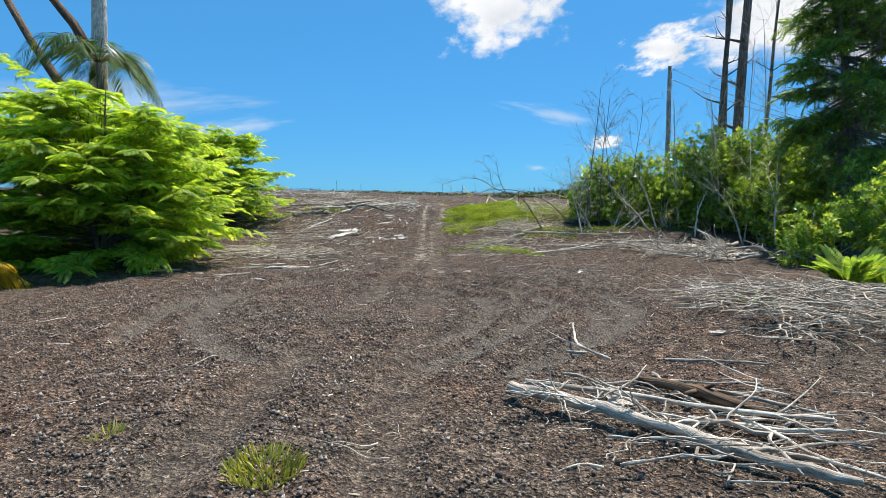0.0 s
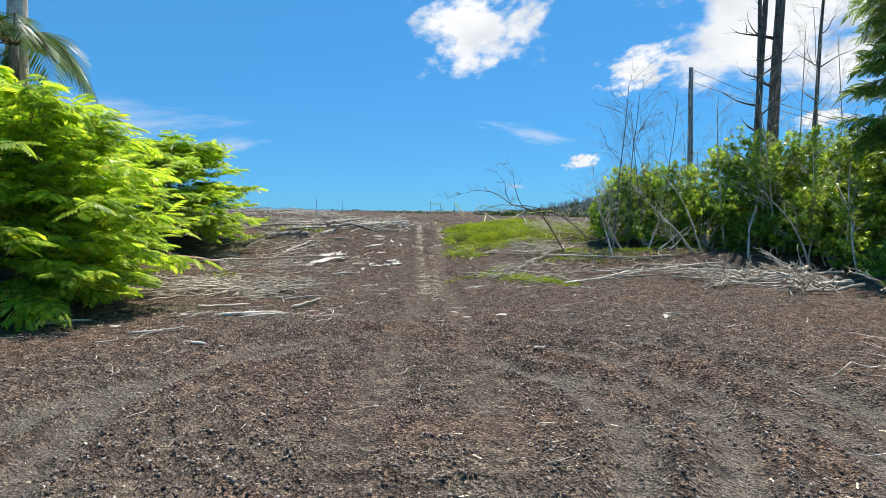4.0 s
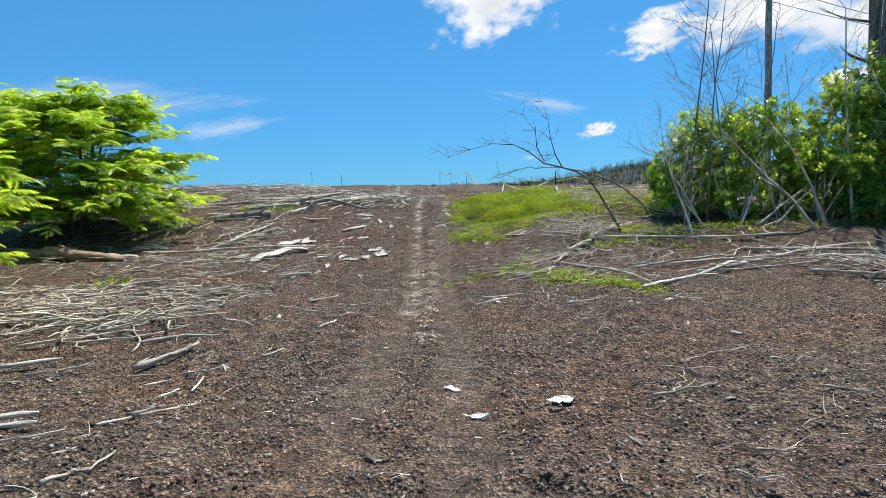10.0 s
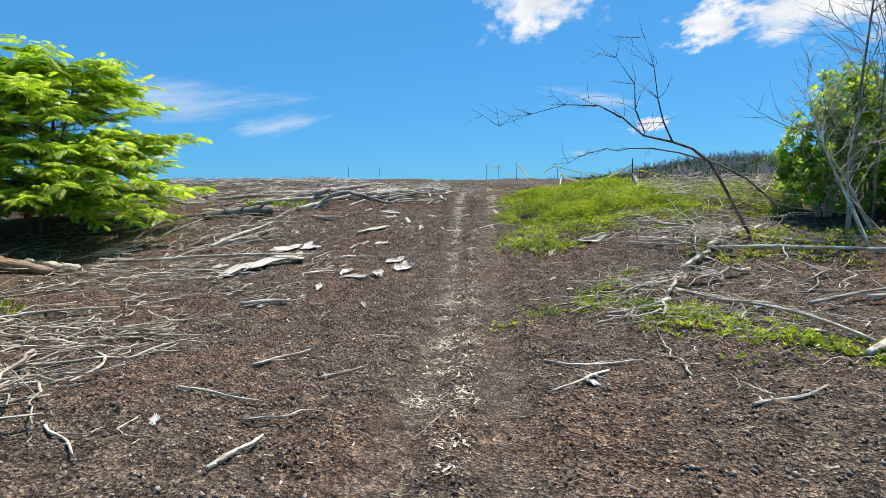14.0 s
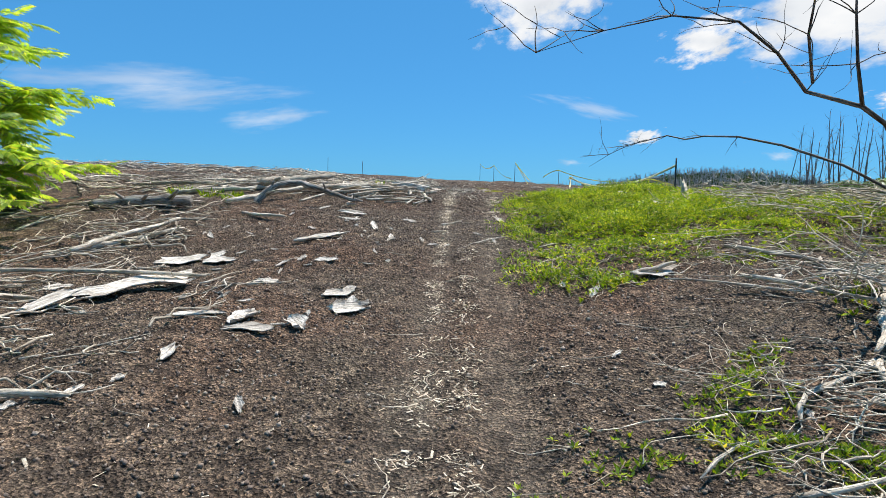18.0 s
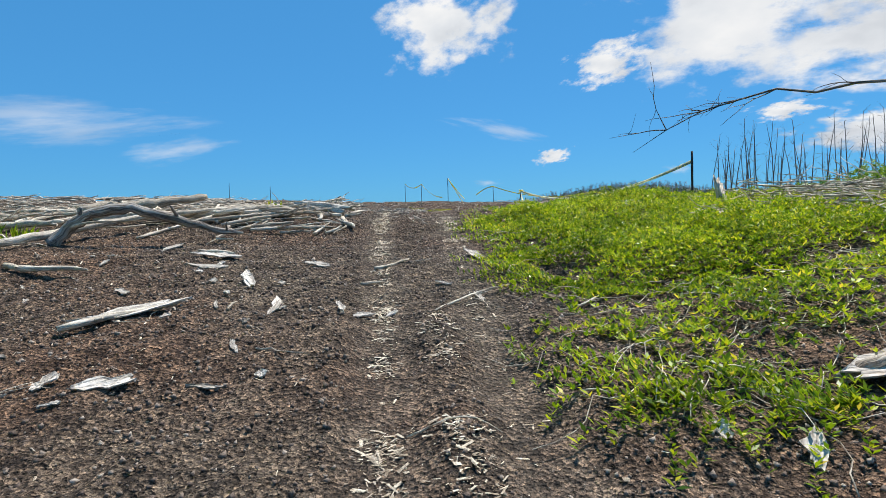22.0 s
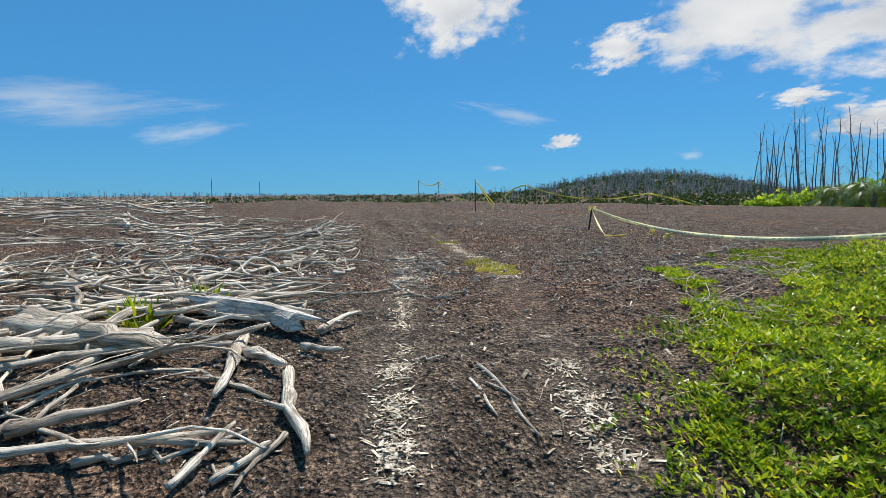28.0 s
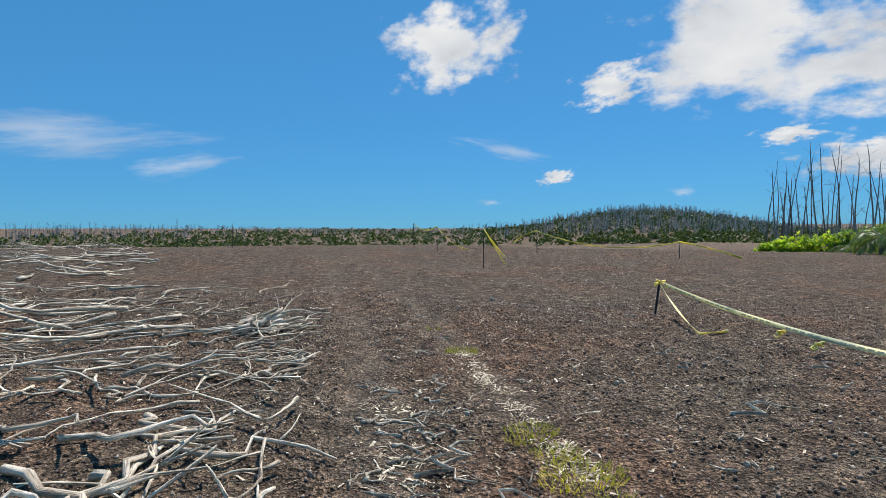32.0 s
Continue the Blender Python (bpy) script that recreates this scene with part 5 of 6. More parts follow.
LOGS_JAM = (
    (-2.95, 36.4, -2.77, 35.35, 0, 0.95, 0.06), (-2.88, 36.1, -2.5, 35.72, 1, 0.95, 0.06), (-2.5, 35.75, -2.22, 34.9, 1, 0.95, 0.04), (-2.78, 34.75, -2.6, 35.12, 1, 0.5, 0.07),
    (-2.62, 34.8, -2.4, 35, 1, 0.5, 0.04), (-2.45, 36.54, -2.2, 36.97, 2, 0.6, 0.08), (-2.5, 36.2, -2.2, 36, 0, 0.6, 0.05), (-2.35, 35.1, -2.5, 34.72, 2, 0.35, 0.03),
    (-3.01, 35.09, -2.5, 35, 1, 0.5, 0.04), (-1.33, 35.8, -1.12, 35, 1, 0.32, 0.02), (-1.4, 35.6, -1.3, 35.2, 1, 0.25, 0.02), (-1.32, 35.55, -1.15, 35.3, 1, 0.2, 0.03),
)
LOGS_JAM_BACK = (
    (-3.75, 35, -2.65, 35.12, 3, 0.7, 0.04), (-3.75, 35.15, -3.2, 35.4, 0, 0.75, 0.05), (-3.6, 37.1, -2.5, 36.6, 2, 1, 0.15), (-4.5, 36.5, -3.3, 35.85, 1, 2.2, 0.08),
    (-4.5, 36.45, -3.6, 37.2, 4, 0.9, 0.1), (-4.3, 38.2, -3.6, 37.3, 2, 0.9, 0.08), (-3.8, 37.64, -2.7, 37.47, 3, 0.8, 0.06), (-3.9, 33.3, -3.35, 32.9, 0, 0.7, 0.03),
    (-3.4, 38.9, -5.8, 38.3, 3, 0.5, 0.05),
)
LOGS_FAR = (
    (-6.6, 35.6, -5.05, 36.9, 1, 2.3, 0.22), (-6.2, 35.3, -4.6, 35.9, 1, 1.6, 0.1),
    (-4.6, 36.4, -3.3, 35.95, 1, 2.1, 0.08), (-4.9, 36.9, -2.7, 37.3, 4, 0.9, 0.1), (-4.9, 36, -3.5, 36.2, 2, 1.5, 0.06), (-5.6, 35.6, -4.1, 35.9, 1, 1.7, 0.07),
    (-8.6, 35.3, -6.4, 34.9, 3, 1.6, 0.09), (-6.3, 33.2, -4.4, 36.1, 3, 1.3, 0.15), (-9.5, 33.8, -7, 33.1, 1, 1.5, 0.1),
    (-10.5, 36.5, -7.7, 36, 2, 1.7, 0.1),
)
LOGS_LEFT = (
    (-3.82, 18.59, -3.32, 19.19, 1, 0.9, 0.03), (-2.77, 17.77, -2.84, 18.21, 2, 0.35, 0.03), (-3, 17.58, -2.9, 17.81, 0, 0.35, 0.03), (-3.32, 17.94, -3.16, 18.17, 2, 0.3, 0.03),
    (-2.08, 20.07, -1.96, 20.62, 0, 0.45, 0.03), (-4.23, 19.34, -4.87, 20.47, 4, 0.35, 0.03), (-4.34, 19.6, -3.24, 19.59, 4, 0.5, 0.03), (-4.77, 20.62, -3.87, 21, 1, 0.4, 0.03),
    (-3.55, 20.55, -3, 20.15, 2, 0.3, 0.03), (-8.01, 23.13, -5.87, 24.67, 4, 0.6, 0.03), (-8.42, 25.11, -6.66, 26.1, 1, 0.5, 0.03), (-4.83, 22.75, -3.97, 21.34, 4, 0.4, 0.03),
    (-2.99, 21.33, -2.21, 21.29, 2, 0.3, 0.03), (-2.45, 18.9, -2.24, 19.16, 2, 0.3, 0.03), (-6.18, 21.27, -5.27, 21.35, 3, 0.8, 0.03),
)
HEAP = ((-4.6, 44.1, -3.9, 44.15, 1, 0.4, 0.04), (-4.1, 44.0, -3.55, 44.2, 1, 0.9, 0.12), (-3.9, 44.35, -3.5, 44.15, 0, 0.8, 0.18), (-4.0, 44.3, -3.6, 44.0, 2, 0.6, 0.25), (-3.8, 44.1, -3.35, 44.35, 0, 0.7, 0.1), (-3.6, 44.2, -3.4, 44.5, 4, 0.25, 0.4), (-3.85, 43.95, -3.6, 44.25, 0, 0.7, 0.22))
LOGS_NEAR = (
    (1.1, 6.05, 2.85, 4.3, 1, 1.25, 0.08), (2.53, 6.9, 2.51, 5.27, 2, 0.35, 0.06), (2.43, 5.65, 3.29, 5.08, 1, 0.5, 0.06), (2.29, 4.81, 2.68, 4.86, 4, 0.8, 0.06), (2.64, 4.79, 2.84, 4.41, 1, 0.7, 0.06), (3.18, 5.59, 2.6, 4.4, 4, 0.35, 0.06), (2.8, 5.69, 2.95, 4.59, 2, 0.4, 0.06), (2.04, 5.64, 2.07, 5.26, 0, 0.8, 0.06),
)
NAMED_LOGS = HEAP + LOGS_NEAR + LOGS_LEFT + LOGS_FOOT + LOGS_LOWER + LOGS_RIGHT + LOGS_BANK + LOGS_SLOPE + LOGS_JAM + LOGS_JAM_BACK + LOGS_FAR


def log_between(k, x1, y1, x2, y2, r, lift, bent, forks):
    """A weathered log with a slow bend, stubs and broken ends."""
    rng = random.Random(800 + k)
    a, c = Vector((x1, y1, surf(x1, y1) + r * 0.8 + lift * 0.4)), Vector((x2, y2, surf(x2, y2) + r * 0.8 + lift))
    d = c - a
    ln = d.length
    side = d.cross(Vector((0, 0, 1))).normalized()
    n = max(8, min(22, int(ln / 0.12)))
    ph, ph2 = rng.uniform(0, 6), rng.uniform(0, 6)
    pts, rad = [], []
    for i in range(n + 1):
        t = i / n
        off = bent * ln * (math.sin(ph + 3.0 * t) - math.sin(ph) * (1 - t) - math.sin(ph + 3.0) * t) + 0.012 * ln * math.sin(ph2 + 9 * t)
        kink = side * rng.uniform(-0.3, 0.3) * r + Vector((0, 0, rng.uniform(-0.15, 0.25) * r))
        pts.append(tuple(a.lerp(c, t) + side * off + kink + Vector((0, 0, 0.01 * ln * math.sin(ph2 + 5 * t)))))
        rad.append(r * (1.05 - 0.4 * t) * (1 + 0.1 * math.sin(ph + 17 * t) + rng.uniform(-0.08, 0.08) + (0.22 if rng.random() < 0.1 else 0)))
    rad[0] *= 0.85
    rad[-1] *= 0.6
    b = Builder()
    b.tube(pts, rad, 11, 0.1, rng)
    for _ in range(rng.randint(0, 2)):
        i = rng.randint(1, n - 1)
        s = side * rng.choice((-1, 1)) * 1.2 + d.normalized() * rng.uniform(0.1, 0.9) + Vector((0, 0, rng.uniform(0, 0.7)))
        q, rr = limb(rng, pts[i], s, rad[i] * rng.uniform(2.2, 5), rad[i] * 0.55, rad[i] * 0.35, 0.12, 0, 4)
        b.fork(i * 11, q, rr, 7, 0.1, rng)
    for _ in range(forks):
        i = rng.randint(2, n - 2)
        s = side * rng.choice((-1, 1)) + d.normalized() * rng.uniform(0.3, 1.2) + Vector((0, 0, rng.uniform(0, 0.3)))
        q, rr = limb(rng, pts[i], s, ln * rng.uniform(0.12, 0.35), rad[i] * 0.6, rad[i] * 0.15, 0.18, -0.03, 6)
        b.fork(i * 11, q, rr, 7, 0.08, rng)
    tagged(new("log", b.mesh("log", DRIFT)), LB, "log", "scattered logs")


for k, (x1, y1, x2, y2, mi, th, lift) in enumerate(NAMED_LOGS):
    log_between(k, x1, y1, x2, y2, 0.04 * th, lift, (0.01, 0.03, 0.06, 0.04, 0.12, 0.05)[mi], (0, 0, 1, 2, 1, 3)[mi])

# the log jam beside the track, and thinner limbs behind it
rl = random.Random(950)
for k in range(46):
    far_row = k >= 26
    x, y = (rl.uniform(-10.5, -4.2), rl.uniform(38.2, 44.8)) if far_row else (rl.uniform(-8.5, -3.4), rl.uniform(35.4, 38.4))
    ln = rl.uniform(0.7, 2.2)
    a = radians(rl.gauss(8, 48))
    dx, dy = math.cos(a) * ln / 2, math.sin(a) * ln / 2
    edge = float(np.interp(y, RUT_Y, RUT_L)) - 0.75
    x = min(x, edge - abs(dx))
    log_between(100 + k, x - dx, y - dy, x + dx, y + dy, rl.uniform(0.011, 0.021) if far_row else rl.uniform(0.022, 0.055), rl.uniform(0.0, 0.16), rl.choice((0.02, 0.05, 0.09)), rl.choice((0, 1, 2, 3)))


def big_log(pts, radii, label, mat, name="fallen_log"):
    b = Builder()
    rng = random.Random(len(pts))
    line, rad = [], []
    for i in range(len(pts) - 1):
        for j in range(4):
            t, r = j / 4, radii[i] + (radii[i + 1] - radii[i]) * j / 4
            jog = Vector((rng.uniform(-0.22, 0.22), rng.uniform(-0.22, 0.22), rng.uniform(-0.22, 0.22))) * r
            line.append(tuple(Vector(pts[i]).lerp(Vector(pts[i + 1]), t) + jog))
            rad.append(r * rng.uniform(0.8, 1.12))
    b.tube(line + [pts[-1]], rad + [radii[-1]], 14, 0.12, rng)
    for _ in range(3):
        i = rng.randint(2, len(line) - 3)
        q, rr = limb(rng, line[i], (rng.uniform(-1, 1), rng.uniform(-1, 0.4), rng.uniform(0.1, 0.8)), rad[i] * rng.uniform(2, 5), rad[i] * 0.45, rad[i] * 0.2, 0.2, 0, 4)
        b.fork(i * 14, q, rr, 7, 0.1, rng)
    tagged(new(name, b.mesh(name, mat)), label, "log")


big_log([(px, py, surf(px, py) + pz) for px, py, pz in ((-13.8, 28.9, 0.16), (-12.4, 28.3, 0.19), (-11, 27.75, 0.18), (-9.8, 27.2, 0.14), (-8.7, 26.8, 0.07))], [0.19, 0.21, 0.2, 0.16, 0.07], "thick fallen log with peeling reddish-tan bark", BARK_TAN)
big_log([(px, py, surf(px, py) + pz) for px, py, pz in ((-8.7, 32.35, 0.1), (-8.1, 32.5, 0.12), (-7.5, 32.65, 0.13), (-6.85, 32.75, 0.12))], [0.1, 0.115, 0.12, 0.125], "thick grey-brown log with a dark broken end", BARK_PALE)
big_log([(2.3, 6.59, surf(2.3, 6.59) + 0.05), (2.675, 6.12, surf(2.675, 6.09) + 0.09), (3.05, 5.59, surf(3.05, 5.59) + 0.05)], [0.035, 0.06, 0.03], "split dark brown log lying in pale sticks", BARK_BROWN)
_z = surf(-5.7, 33.9)
big_log([(-5.95, 33.8, _z + 0.02), (-5.75, 33.85, _z + 0.22), (-5.45, 33.9, _z + 0.42), (-5.0, 34.0, _z + 0.46), (-4.5, 34.2, _z + 0.3), (-4.0, 34.45, _z + 0.14), (-3.75, 34.6, _z + 0.1)], [0.1, 0.085, 0.075, 0.07, 0.06, 0.045, 0.02], "arched dead root rising from the cinders", BARK_PALE, "arched_root")


def bark_piece(x, y, length, wide, turn, curl, seed, label="curled sheet of pale bark lying on cinders", mat=None, lift=0.0):
    """A curled, torn sheet of bark with thickness."""
    rng = random.Random(seed)
    nx, ny, th = 15, 6, 0.007
    verts, faces = [], []
    ph = [rng.uniform(0, 6.3) for _ in range(6)]
    knots = [0, 3, 6, 9, 12, nx - 1]
    ends = (0.5, 0.85, 1.0, 1.0, 0.85, 0.4)
    left = np.interp(range(nx), knots, [e * rng.uniform(0.4, 1.25) for e in ends])
    right = np.interp(range(nx), knots, [e * rng.uniform(0.35, 1.3) for e in ends[::-1]])
    tear = [[rng.uniform(-0.12, 0.12) for _ in range(ny)] for _ in (0, 1)]
    lumps = [[rng.uniform(-1, 1) for _ in range(ny)] for _ in range(nx)]
    for lay_ in (0, 1):
        for i in range(nx):
            for j in range(ny):
                u, w = i / (nx - 1) - 0.5, j / (ny - 1) - 0.5
                end = smooth_step(0.3, 0.5, abs(u)) * tear[0 if u < 0 else 1][j]
                ww = wide * (left[i] if w < 0 else right[i])
                bow = 0.07 * length * math.sin(2.6 * u + ph[0]) * (1 if length > 2.5 * wide else 0.3)
                z = curl * (w * w - (0.25 if curl < 0 else 0)) * wide * 0.75 + 0.06 * length * u * u * math.sin(ph[1]) + 0.04 * wide * math.sin(5 * u + ph[2]) * w + 0.003 * lumps[i][j] + lay_ * th
                verts.append((u * length * (1 + end * 2), w * ww + bow, max(z, 0.0) + lay_ * 0.003))
    m = nx * ny
    for i in range(nx - 1):
        for j in range(ny - 1):
            a = i * ny + j
            faces.append((a, a + 1, a + ny + 1, a + ny))
            faces.append((m + a, m + a + ny, m + a + ny + 1, m + a + 1))
    ring = [i * ny for i in range(nx)] + [(nx - 1) * ny + j for j in range(1, ny)] + [i * ny + ny - 1 for i in range(nx - 2, -1, -1)] + [j for j in range(ny - 2, 0, -1)]
    for p, q in zip(ring, ring[1:] + ring[:1]):
        faces.append((p, p + m, q + m, q))
    me = bpy.data.meshes.new("bark_sheet")
    me.from_pydata(verts, [], faces)
    me.materials.append(mat or BARK_WHITE)
    set_grain(me, [(p[1], p[2], p[0] * 0.11 + seed) for p in verts])
    me.update()
    ob = new("bark_sheet", me)
    e = 0.15
    slope = math.degrees(math.atan2(surf(x, y + e) - surf(x, y - e), 2 * e))
    # sheets lie propped on lumps, uphill edge raised
    tilt = rng.uniform(5, 15)
    half = 0.5 * (length * abs(math.sin(radians(turn))) + wide * abs(math.cos(radians(turn))))
    lift += 0.7 * half * math.sin(radians(tilt))
    ob.matrix_world = Matrix.Translation((x, y, surf(x, y) + 0.004 + lift)) @ pose(0, 0, 0, slope + tilt, 0, 0) @ pose(0, 0, 0, 0, 0, turn)
    tagged(ob, label, "bark", "bark sheets")


bark_piece(-4.85, 27.9, 1.3, 0.72, 40, 0.35, 1, "broad sheet of pale bark lying on cinders")
bark_piece(-5.35, 27.0, 0.8, 0.2, 55, 0.5, 2)
bark_piece(-2.98, 36.62, 1.05, 0.24, -20, -2.2, 3, "broad curled bark slab lying over logs", None, 0.02)
bark_piece(2.75, 34.15, 0.5, 0.22, 15, 0.4, 4, "broad slab of pale bark lying on green creepers", None, 0.16)
bark_piece(3.35, 34.7, 0.6, 0.26, -20, 0.5, 5, "broad slab of pale bark lying on green creepers", None, 0.14)
bark_piece(2.2, 35.6, 0.36, 0.2, 40, 0.6, 6, "small pale bark sheet lying on green creepers", None, 0.18)
# x, y, length, width, turn, curl
BARK_SHEETS_A = ((-3.55, 30.85, 0.75, 0.16, 38, 0.3), (-2.55, 28.3, 0.42, 0.2, 30, 0.6), (-2.3, 27.75, 0.4, 0.26, 10, 0.8), (-4.75, 29.7, 0.4, 0.25, 20, 0.5), (-4.9, 29.95, 0.3, 0.14, 60, 0.6), (-5.3, 29.6, 0.6, 0.3, 10, 0.3), (-3.1, 26.9, 0.4, 0.17, 70, 1.3), (-2.95, 26.6, 0.42, 0.12, 12, 0.5), (-2.6, 26.9, 0.28, 0.16, -40, 1.4), (-3.6, 26.9, 0.5, 0.16, 20, 0.5), (-3.3, 25.9, 0.2, 0.1, 80, 1.4), (0.55, 28.7, 0.24, 0.1, 55, 0.4), (1.5, 29.35, 0.75, 0.2, 8, 0.5), (-0.65, 32.7, 0.3, 0.1, -60, 0.5))
BARK_SHEETS_B = ((-3.1, 29.6, 0.35, 0.13, 15, 0.6), (-2.85, 31.7, 0.25, 0.1, -50, 0.8), (-3.5, 32.5, 0.5, 0.1, -12, 0.3), (-2.4, 30.8, 0.3, 0.07, 85, 0.4), (-3.56, 32.9, 0.62, 0.14, -22, 0.3), (-2.86, 31.73, 0.36, 0.14, -60, 0.4), (-2.4, 30.94, 0.34, 0.1, -72, 0.4), (-1.88, 30.82, 0.25, 0.06, -80, 0.4), (-1.72, 30.8, 0.22, 0.09, 5, 0.3), (-1.48, 30.9, 0.13, 0.05, 60, 0.5), (-1.02, 31.74, 0.17, 0.05, -20, 0.3), (-4.35, 33.66, 0.3, 0.12, 60, 0.4), (-2.35, 32.48, 0.32, 0.1, -20, 0.5), (-0.72, 31.3, 0.2, 0.07, -70, 0.5))
BARK_SHEETS_C = ((-3.7, 44.25, 0.35, 0.14, 5, 0.6), (-3.95, 44.2, 0.4, 0.12, 30, 0.4), (-3.75, 44.55, 0.3, 0.16, -50, 0.8), (-4.15, 44.15, 0.35, 0.1, -15, 0.5), (-3.6, 43.95, 0.25, 0.12, 60, 0.6), (-4, 44.4, 0.4, 0.15, 20, 0.5), (-3.8, 44.1, 0.3, 0.12, -40, 0.6), (-4.2, 44.7, 0.3, 0.1, 70, 0.6), (-3.6, 28.6, 0.3, 0.16, -20, 0.7), (2.9, 24.6, 0.28, 0.2, 30, 0.6), (0.87, 13.44, 0.16, 0.12, 20, 0.6), (0.7, 17.2, 0.2, 0.13, 20, 0.4), (3.94, 8.73, 0.22, 0.12, 15, 0.4), (2, 6, 0.26, 0.2, 50, 0.9))
BARK_SHEETS_D = ((3.55, 16.2, 0.2, 0.12, 75, 0.6), (-6.2, 28.3, 0.35, 0.14, 15, 0.4), (3.5, 35.3, 0.45, 0.3, 25, 0.7), (3.9, 35.6, 0.4, 0.25, -30, 0.8))
for k, (bx, by, bl_, bw, bt, bc) in enumerate(BARK_SHEETS_A + tuple((q[0], q[1], q[2] * 0.9, q[3] * 0.65, q[4], q[5]) for q in BARK_SHEETS_B) + BARK_SHEETS_C + BARK_SHEETS_D):
    bark_piece(bx, by, bl_, bw * 1.3, bt, bc * 0.8, 10 + k)

rk = random.Random(870)
for k in range(95):
    bx, by = (rk.uniform(-5.6, -2.1), rk.uniform(24.5, 33.5)) if k < 60 else (rk.uniform(-0.3, 3.2), rk.uniform(15, 29)) if k < 78 else (rk.uniform(-6, -2.6), rk.uniform(13, 24))
    bark_piece(bx, by, rk.uniform(0.06, 0.2), rk.uniform(0.03, 0.09), rk.uniform(0, 180), rk.uniform(0.2, 0.9), 900 + k, "small pale flake of bark lying on cinders")


def stump():
    b = Builder()
    z = surf(3.6, 35.3)
    m = Matrix.Translation((3.6, 35.3, z - 0.05)) @ pose(0, 0, 0, 90, 0, 0) @ pose(0, 0, 0, 0, 0, 14)
    b.slab([(-0.06, 0), (0.07, 0), (0.08, 0.3), (0.065, 0.5), (0.045, 0.47), (0.03, 0.6), (0.0, 0.52), (-0.03, 0.66), (-0.05, 0.5), (-0.07, 0.25)], 0.045, m)
    tagged(new("leaning_stump", b.mesh("leaning_stump", DRIFT)), "broken pale stump leaning out of green creepers", "stump")


stump()

# loose sticks, counted singly near the track
rs = random.Random(400)
ZONES = (
    # x range, y range, count, length range, thickness, main direction
    ((-6.0, -2.3), (34.8, 40.5), 44, (0.5, 1.7), 1.2, 10), ((-5.6, -2.5), (40.0, 44.5), 42, (0.4, 1.0), 0.9, 25), ((-7.5, -3.6), (24.5, 29.0), 26, (0.3, 1.2), 0.7, 15), ((-9.5, -5.8), (29.0, 33.2), 24, (0.5, 1.6), 0.9, 12),
    ((-8.5, -4.4), (19.5, 24.2), 60, (0.5, 1.9), 0.8, 8), ((-5.5, -1.9), (13.0, 21.0), 16, (0.3, 0.9), 0.6, 30), ((1.7, 3.8), (4.6, 6.6), 9, (0.6, 1.6), 0.55, -28),
    ((1.5, 4.6), (13.5, 22.0), 16, (0.3, 0.9), 0.5, 0), ((1.0, 3.2), (22.4, 24.6), 6, (0.5, 1.4), 0.5, 20),
)
for (xr, yr, cnt, lr, th, main) in ZONES:
    for _ in range(cnt):
        x, y = rs.uniform(*xr), rs.uniform(*yr)
        ln = rs.uniform(*lr)
        a = radians(main + rs.gauss(0, 32))
        dx, dy = math.cos(a) * ln / 2, math.sin(a) * ln / 2
        edge = float(np.interp(y, RUT_Y, RUT_L)) - 0.5
        if xr[0] < -1.8 and x + abs(dx) > edge:
            x = edge - abs(dx) - rs.random() * 0.4
        lay(x - dx, y - dy, x + dx, y + dy, rs.choice(STICKS), th * rs.uniform(0.6, 1.5), "stick", SB, "stick", "loose sticks", rs.uniform(0.012, 0.07), None, rs.uniform(-20, 20))


for _ in range(150):
    if rs.random() < 0.4:
        x, y, ln = rs.gauss(-1.85, 0.25), rs.uniform(37.8, 42.0), rs.uniform(0.08, 0.3)
    else:
        x, y, ln = rs.uniform(-2.4, 2.5), rs.uniform(35.5, 48), rs.uniform(0.06, 0.18)
    a = radians(rs.gauss(20, 50))
    dx, dy = math.cos(a) * ln / 2, math.sin(a) * ln / 2
    lay(x - dx, y - dy, x + dx, y + dy, STICKS[rs.choice((0, 3, 5))], rs.uniform(0.4, 0.9), "splinter", "pale splinter of wood lying on the cinders", "stick", "wood splinters", 0.008)


